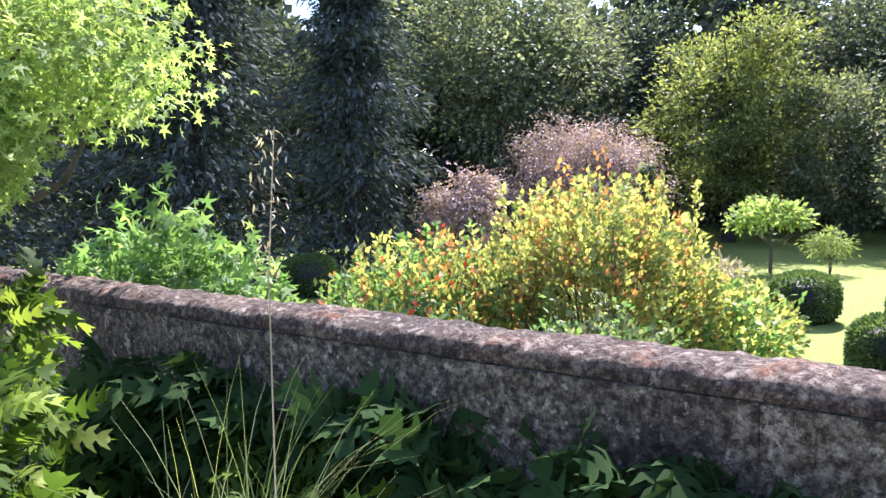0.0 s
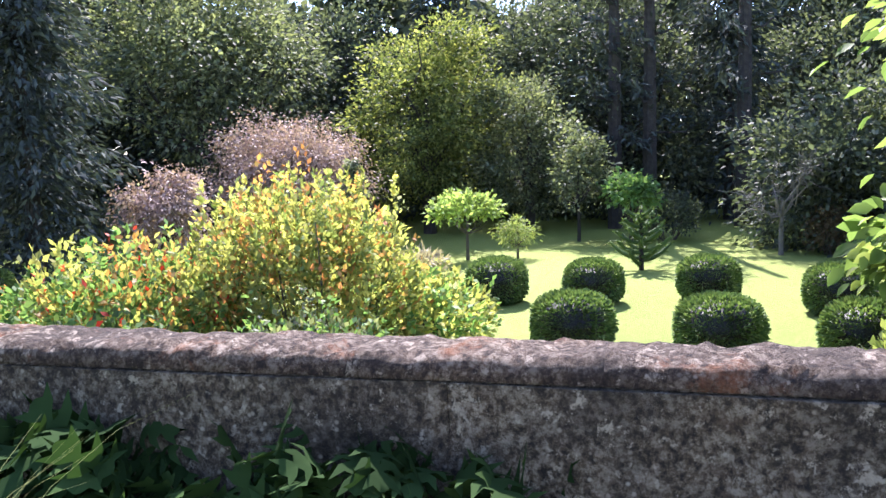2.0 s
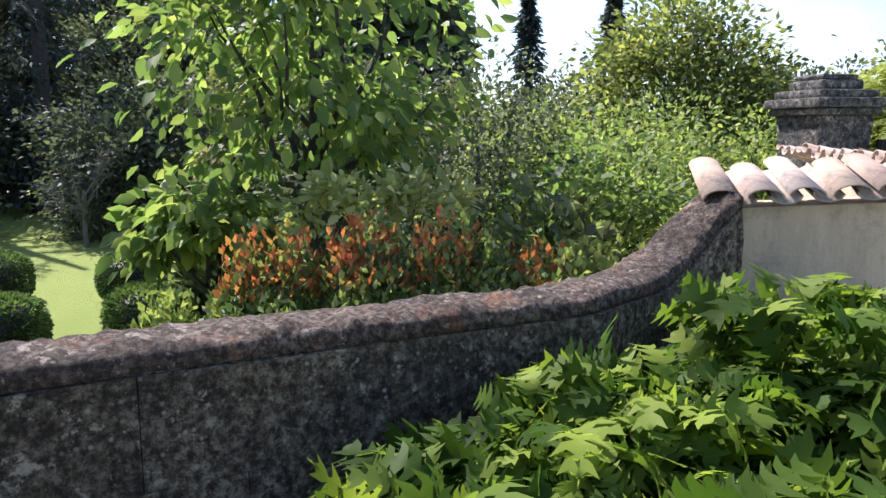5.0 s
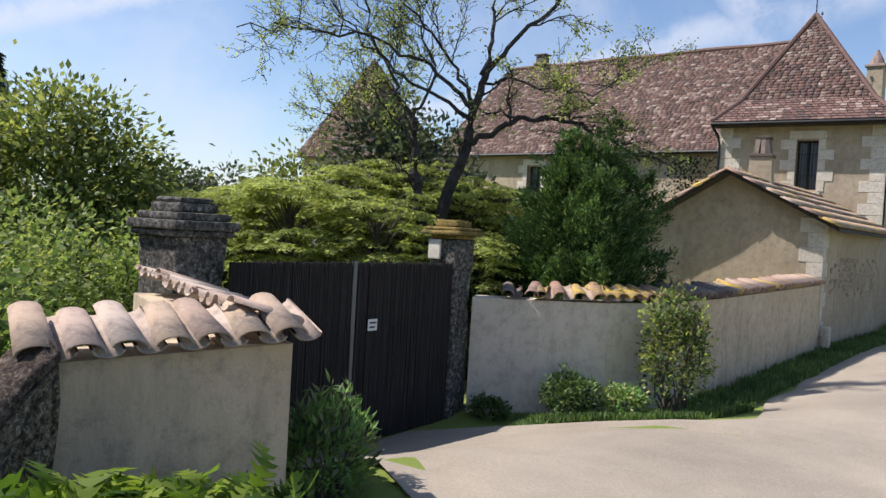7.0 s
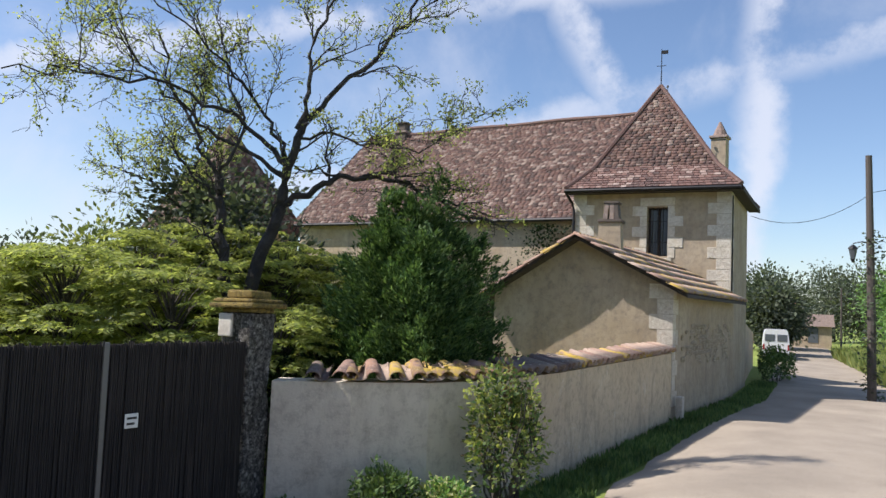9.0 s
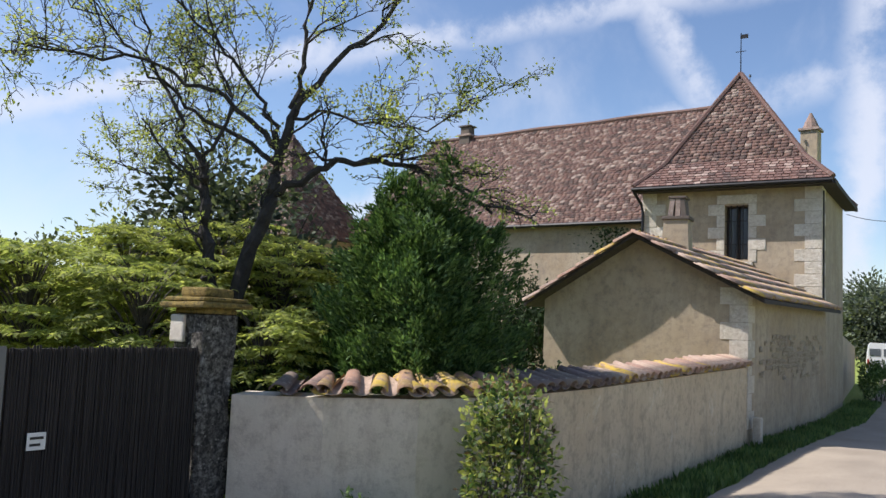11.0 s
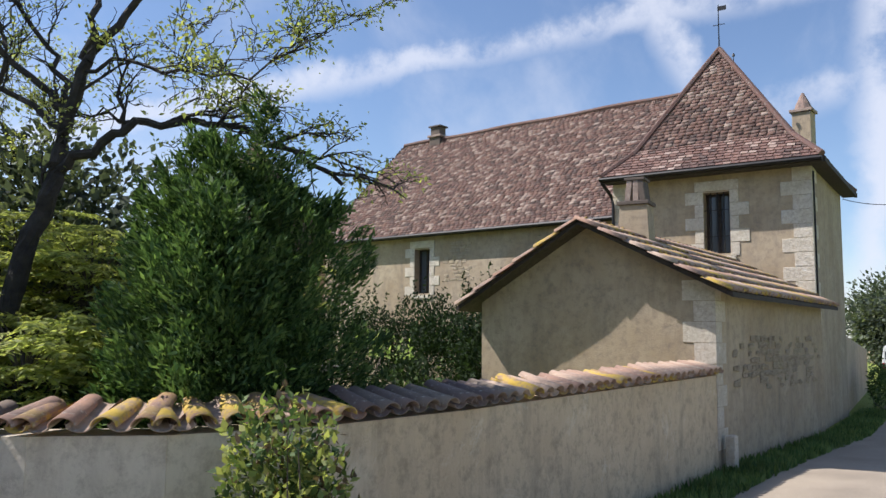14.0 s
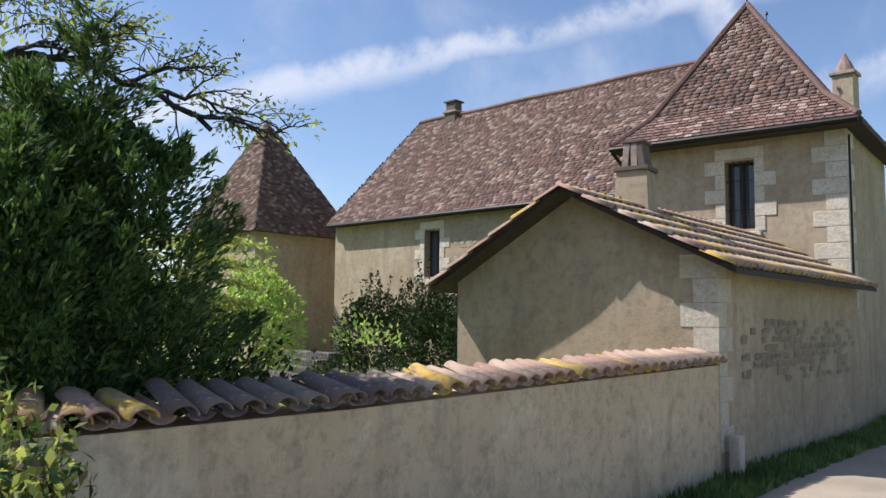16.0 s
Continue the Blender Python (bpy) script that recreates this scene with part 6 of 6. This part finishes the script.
def feathery(x, y, z0, z1, r, tiers, seed):
    """A bush of flat, spreading tiers: each a fan of fronds set with small leaflets."""
    rng = np.random.default_rng(seed)
    t = thing("thicket", "feathery yellow-green thicket behind the gate", "shrub", "thicket behind the gate", (x, y, 0.0))
    bm = bmesh.new()
    tube(bm, [(0, 0, -0.45), (0.05, 0.02, z1 * 0.4), (0, 0.06, z1 * 0.85)], [0.05, 0.04, 0.015], 6)
    c, o = [], []
    for _ in range(tiers):
        f = rng.random() ** 0.8
        a = rng.random() * 2 * math.pi
        s = r * math.sqrt(rng.random()) * (1.1 - 0.5 * f)
        q = Vector((math.cos(a) * s, math.sin(a) * s, z0 + (z1 - z0) * f))
        root = Vector((0.02, 0.02, max(0.3, q.z - 0.5 - 0.3 * s)))
        tube(bm, [root, root.lerp(q, 0.6) + Vector((0, 0, 0.08)), q], [0.014, 0.009, 0.004], 4)
        for _f in range(7):
            b = a + rng.normal() * 0.9
            L = rng.uniform(0.25, 0.55)
            for g in np.linspace(0.1, 1, 13):
                for side in (-1, 1):
                    c.append((q.x + math.cos(b) * L * g, q.y + math.sin(b) * L * g, q.z - 0.14 * L * g * g + rng.normal() * 0.012))
                    o.append((math.cos(b + side * 1.1), math.sin(b + side * 1.1), -0.15))
    leaves("crown", c, o, 0.085, NARROW, G_LOCUST, t, seed, 0.1, 0.4)
    part("trunk", bm, M_BARK, t)


for k, (u, v, z0, z1, r, n) in enumerate(((-2.9, 0.2, 1.2, 2.55, 0.85, 75), (-2.1, -0.5, 1.1, 2.7, 0.8, 75), (-1.5, 0.7, 1.3, 3.0, 0.9, 85), (-0.8, -0.6, 1.0, 2.6, 0.75, 70), (-0.5, 1.2, 1.3, 3.2, 0.95, 85), (0.4, 0.9, 1.2, 3.0, 0.8, 75),
                                     (1.1, 1.6, 1.2, 2.9, 0.9, 80), (0.5, -0.5, 0.9, 2.1, 0.6, 50), (-3.6, 1.0, 1.1, 2.5, 0.9, 75), (1.9, 2.4, 1.3, 2.8, 0.8, 60))):
    q = Vector((-6.9, 9.7, 0)) + LU * u + LV * v
    feathery(q.x, q.y, z0, z1, r, n, 700 + k)
for x, y, hh, r in ((-6.0, 9.6, 1.55, 0.55), (-6.4, 13.0, 1.9, 0.9), (-5.0, 14.2, 1.4, 0.5), (-6.9, 15.6, 1.6, 0.8)):
    shrub("courtyard_shrub", "dark leafy shrub behind the street wall", x, y, (r, r, hh), [(G_IVY, 0.8, -1), (G_BOX, 0.2, 0.3)], 0.075, 3200, stems=8)
shrub("lime_shrub", "lime-green feathery shrub in the courtyard", -13.4, 18.6, (1.0, 1.0, 3.3), [(G_MAPLE, 0.9, 0.25)], 0.13, 3200, stems=12)
shrub("lime_shrub", "spray of lime-green leaves in the courtyard", -11.6, 20.0, (1.3, 0.6, 1.9), [(G_MAPLE, 0.9, 0.7)], 0.12, 420, stems=8)
for x, y, hh, r in ((-9.4, 21.6, 1.9, 1.0), (-11.4, 22.4, 2.0, 1.3), (-13.6, 24.4, 2.6, 1.4), (-11.2, 24.6, 2.9, 1.5), (-9.0, 24.0, 2.5, 1.2), (-15.6, 24.2, 2.4, 1.2)):
    shrub("ivy_bush", "dark ivy-covered growth at the foot of the house", x, y, (r, 0.9, hh + 0.5), [(G_IVY, 0.9, -1)], 0.10, 6500, stems=6)
iv = thing("ivy", "climbing ivy on the plastered house wall", "climber", at=(-9.2, 26.2, 0))
rr = nrng()
p_ = np.stack([rr.normal(0, 0.45, 2600), rr.normal(0, 0.05, 2600) - 0.1, 0.8 + 4.2 * rr.random(2600) ** 1.3], 1)
leaves("leaves", p_, np.tile([0, -1.0, -0.3], (2600, 1)), 0.12, KITE, G_IVY, iv, 15)

# bushes against the white wall
shrub("wall_bush", "leafy green bush leaning on the street wall", -2.95, 9.65, (0.46, 0.42, 1.5), [(G_BOX, 0.45, 0.1), (G_LOCUST, 0.40, 0.2), (G_BROWN, 0.08, 0.4)], 0.065, 3400, stems=26, droop=-0.3, sprays=0.6)
shrub("wall_bush", "low dark green bush at the wall foot", -3.85, 8.75, (0.34, 0.30, 0.58), [(G_BOX, 0.8, -1)], 0.06, 2200, stems=10)
shrub("wall_bush", "pale-flowered low plant at the wall foot", -3.3, 9.05, (0.30, 0.25, 0.42), [(G_FRESH, 0.6, -1), (G_PALE, 0.25, 0.4)], 0.06, 1200, stems=10)
shrub("wall_bush", "green weeds at the pillar foot", -4.75, 8.35, (0.3, 0.2, 0.25), [(G_BOX, 0.9, -1)], 0.06, 700, stems=6)
shrub("wall_bush", "spiky green bush at the corner of the tiled wall", -2.95, 3.75, (0.28, 0.34, 0.72), [(G_FRESH, 0.6, -1), (G_GREY, 0.3, 0.4)], 0.08, 2200, NARROW, stems=16, droop=-0.9)

# rough grass along walls and road edges
def verge(name, label, pts, width, n, length, seed, mat=None):
    rng = np.random.default_rng(seed)
    q, d = polyline(pts, 0.05)
    k = rng.integers(0, len(q), n)
    off = rng.uniform(-width, width, n)
    x, y = q[k, 0] + d[k, 1] * off, q[k, 1] - d[k, 0] * off
    z = np.array([ground_z(a, b) for a, b in zip(x, y)])
    ob = leaves(name, np.stack([x, y, z], 1), np.tile([0, 0, 1.3], (n, 1)), length, NARROW, mat or G_GRASS, None, seed, -0.3, 0.5, 0.5)
    return tagged(ob, label, "grass", kind="stuff")


G_VERGE = leaf_mat("verge_grass", (0.07, 0.13, 0.02), (0.12, 0.20, 0.03), (0.22, 0.29, 0.06), 0.35)
verge("verge_grass", "bright rough grass strip before the white wall", [(-4.2, 8.0), (-3.3, 8.6), (-2.7, 9.6), (-2.6, 10.6)], 0.40, 9000, 0.09, 5, G_VERGE)
verge("verge_grass", "shaded rough grass along the street wall", [(-2.75, 10.4), (-2.75, 12), (-2.75, 18.2), (-2.5, 24), (-2.9, 30)], 0.36, 12000, 0.12, 6, G_VERGE)
verge("verge_grass", "tall sunny grass bank at the far roadside", [(1.6, 33), (0.9, 40), (-1.0, 52)], 1.1, 9000, 0.55, 7, G_GRASS)
verge("verge_grass", "rough grass along the garden wall foot", [(0.9, -4.2), (-0.4, -2.0), (-1.3, 0.4), (-1.9, 2.6)], 0.5, 6000, 0.16, 8, G_VERGE)

# ---- far street ----
van = thing("van", "white delivery van parked with its rear to the camera", "van", at=(-4.55, 47.0, ground_z(-4.55, 47.0)), turn=8)
bm = bmesh.new()
W_, L_, H_ = 0.66, 3.2, 1.62
sec = [(-W_, 0.22), (-W_ * 1.02, 0.7), (-W_ * 0.98, 1.1), (-W_ * 0.88, 1.52), (-W_ * 0.75, H_), (W_ * 0.75, H_), (W_ * 0.88, 1.52), (W_ * 0.98, 1.1), (W_ * 1.02, 0.7), (W_, 0.22)]
r_ = []
for yy, s in ((0.0, 0.97), (0.08, 1.0), (L_ * 0.7, 1.0), (L_, 0.8)):
    r_.append([bm.verts.new((x * (s if yy > 1 else s), yy, 0.22 + (z - 0.22) * (1 if yy < L_ else 0.55))) for x, z in sec])
for a, b in zip(r_, r_[1:]):
    for k in range(10):
        bm.faces.new((a[k], a[(k + 1) % 10], b[(k + 1) % 10], b[k]))
bm.faces.new(r_[0][::-1])
bm.faces.new(r_[-1])
bmesh.ops.recalc_face_normals(bm, faces=bm.faces)
part("body", bm, M_VAN, van)
for s in (-1, 1):
    bm = bmesh.new()
    box(bm, s * 0.30 - 0.24, s * 0.30 + 0.24, -0.02, -0.004, 1.0, 1.36, bevel=0.006)
    part("rear_window", bm, M_GLASS, van)
    bm = bmesh.new()
    box(bm, s * 0.60 - 0.04, s * 0.60 + 0.04, -0.02, -0.004, 0.55, 0.85, bevel=0.006)
    part("tail_light", bm, plain("red_lens", (0.35, 0.02, 0.02), 0.3), van)
    for yy in (0.6, 2.5):
        bm = bmesh.new()
        lathe(bm, [(0.20, -0.07), (0.22, 0), (0.20, 0.07)], 14, Matrix.Translation((s * 0.58, yy, 0.21)) @ Matrix.Rotation(math.pi / 2, 4, "Y"))
        part("wheel", bm, M_TYRE, van)
bm = bmesh.new()
box(bm, -0.62, 0.62, -0.05, 0.0, 0.24, 0.36, bevel=0.02)
part("bumper", bm, M_IRON, van)
bm = bmesh.new()
box(bm, -0.16, 0.16, -0.012, -0.004, 0.55, 0.64)
part("number_plate", bm, M_SIGNW, van)

PX, PY = 0.25, 26.5
pole = thing("utility_pole", "weathered wooden utility pole carrying wires and a lamp", "pole", at=(PX, PY, ground_z(PX, PY) - 0.1), turn=0)
bm = bmesh.new()
tube(bm, [(0, 0, 0), (-0.02, 0, 2.5), (-0.10, 0, 6.9)], [0.12, 0.11, 0.085], 10)
part("post", bm, M_POLE, pole)
bm = bmesh.new()
tube(bm, [(-0.05, 0, 4.45), (-0.25, 0, 4.5), (-0.48, 0, 4.45)], [0.018, 0.018, 0.015], 6)
part("bracket", bm, M_IRON, pole)
lan = new("lantern")
lan.parent = pole
bm = bmesh.new()
lathe(bm, [(0.03, 4.42), (0.12, 4.33), (0.13, 4.30)], 8, Matrix.Translation((-0.48, 0, 0)))
part("roof", bm, M_IRON, lan)
bm = bmesh.new()
lathe(bm, [(0.06, 4.02), (0.11, 4.295)], 6, Matrix.Translation((-0.48, 0, 0)))
part("glass", bm, M_GLASS, lan)
bm = bmesh.new()
lathe(bm, [(0.02, 3.93), (0.065, 4.015)], 6, Matrix.Translation((-0.48, 0, 0)))
part("base", bm, M_IRON, lan)
rr = nrng()
p_ = np.stack([rr.normal(0, 0.13, 700), rr.normal(0, 0.13, 700), 0.2 + 4.6 * rr.random(700)], 1)
leaves("ivy", p_, np.stack([rr.normal(0, 1, 700), rr.normal(0, 1, 700), np.zeros(700)], 1), 0.12, KITE, G_WOOD, pole, 16, label="ivy creeping up the post")


def wire(a, b, sag, name="overhead_wire"):
    bm = bmesh.new()
    a, b = Vector(a), Vector(b)
    pts = [a.lerp(b, k / 14) - Vector((0, 0, sag * 4 * (k / 14) * (1 - k / 14))) for k in range(15)]
    tube(bm, pts, [0.008] * 15, 4)
    tagged(link(name, bm, M_IRON), "thin black overhead wire from house to pole", "wire")


zp_ = ground_z(PX, PY)
wire((-2.95, 26.8, 5.2), (PX - 0.09, PY, zp_ + 5.7), 0.45)
wire((PX - 0.09, PY, zp_ + 5.75), (6.5, 20.0, zp_ + 6.6), 0.2)
for x, y, h in ((-2.2, 62, 4.4), (-3.6, 75, 4.2)):
    sp = thing("street_pole", "thin distant pole beside the lane", "pole", "distant poles", (x, y, ground_z(x, y) - 0.05))
    bm = bmesh.new()
    tube(bm, [(0, 0, 0), (0, 0, h)], [0.07, 0.05], 7)
    part("post", bm, M_POLE, sp)


def cottage(x, y, w, d, h, rz, turn, wall, roofm, label):
    c = thing("cottage", label, "house", at=(x, y, ground_z(x, y) - 0.1), turn=turn)
    bm = bmesh.new()
    box(bm, -w, w, 0, d, 0, h)
    part("wall", bm, wall, c)
    bm = bmesh.new()
    vs = [bm.verts.new(p) for p in ((-w - 0.2, -0.25, h), (w + 0.2, -0.25, h), (w + 0.2, d + 0.25, h), (-w - 0.2, d + 0.25, h), (-w - 0.2, d / 2, h + rz), (w + 0.2, d / 2, h + rz))]
    for q in ((0, 1, 5, 4), (2, 3, 4, 5), (0, 4, 3), (1, 2, 5), (0, 3, 2, 1)):
        bm.faces.new([vs[i] for i in q])
    bmesh.ops.recalc_face_normals(bm, faces=bm.faces)
    part("roof", bm, roofm, c)
    for u in (-0.5, 0.35):
        bm = bmesh.new()
        box(bm, u * w - 0.35, u * w + 0.35, -0.03, -0.004, 0.5, 1.6)
        part("window", bm, M_GLASS, c)
    return c


M_ROOFRED = plain("red_roof_tiles", (0.42, 0.17, 0.10), 0.85)
cottage(-4.9, 66, 1.9, 3.5, 1.7, 0.9, 6, M_PLASTER, M_DARKCANAL, "small stone shed beside the lane")
cottage(-7.6, 74, 2.0, 4.0, 2.0, 1.6, 20, M_PLASTER, M_ROOFRED, "distant cottage with orange-red tiled roof")
for x, y, zc, r, rz, mat in ((-6.6, 60, 3.0, 2.3, 2.6, G_WOOD), (-5.4, 52, 2.4, 1.5, 1.8, G_WOOD), (-1.0, 72, 3.4, 3.0, 3.0, G_WOOD), (1.6, 66, 3.2, 2.6, 3.0, G_FRESH), (2.8, 52, 2.4, 2.2, 2.4, G_FRESH), (4.0, 44, 2.0, 2.0, 2.1, G_FRESH), (-9.0, 80, 3.6, 3.0, 3.2, G_WOOD), (-4.0, 86, 4.0, 3.2, 3.4, G_WOOD), (5.2, 38, 1.8, 1.8, 1.9, G_YGREEN)):
    tree("lane_tree", "leafy green tree beside the far lane", x, y, 5, zc, (r, r, rz), mat, 0.26, 150, 46, trunk=0.16, low=-0.97, group="trees along the lane")
for k in range(5):
    shrub("lane_bush", "sunny grassy bush on the roadside bank", 1.5 - 0.32 * k + 0.3 * math.sin(k * 3), 34 + k * 4.5, (0.9, 0.9, 1.3), [(G_YGREEN, 0.9, -1)], 0.14, 1100, NARROW, stems=6, group="bank bushes")
shrub("lane_bush", "shaded bush at the tower foot", -2.75, 31.5, (0.6, 1.6, 1.2), [(G_BOX, 0.9, -1)], 0.1, 2600, stems=8)

# garden walls beyond the tower
fwall = thing("far_wall", "low stone wall beyond the tower", "wall")
bm = bmesh.new()
prism(bm, [(-3.5, 29.5), (-4.7, 40), (-5.1, 40), (-3.9, 29.5)], -0.4, [2.0, 1.5, 1.5, 2.0])
bmesh.ops.recalc_face_normals(bm, faces=bm.faces)
part("body", bm, M_GREYWALL, fwall)

# drain stub at the annex corner
ds = thing("kerb_stone", "pale upright guard stone at the annex corner", "stone", at=(-3.02, 18.25, 0.02))
bm = bmesh.new()
box(bm, -0.07, 0.07, -0.09, 0.09, -0.1, 0.5, bevel=0.03)
part("block", bm, M_DRESSED, ds)
# stone steps in the courtyard
stp = thing("stone_steps", "weathered stone steps in the courtyard", "steps", at=(-16.6, 20.8, 0), turn=-12)
for k in range(6):
    bm = bmesh.new()
    box(bm, -1.3, 1.3, 0.32 * k, 0.32 * k + 0.42, 0.0 if k == 0 else 0.17 * k, 0.17 * (k + 1), bevel=0.02)
    part("step", bm, M_PILLAR, stp)
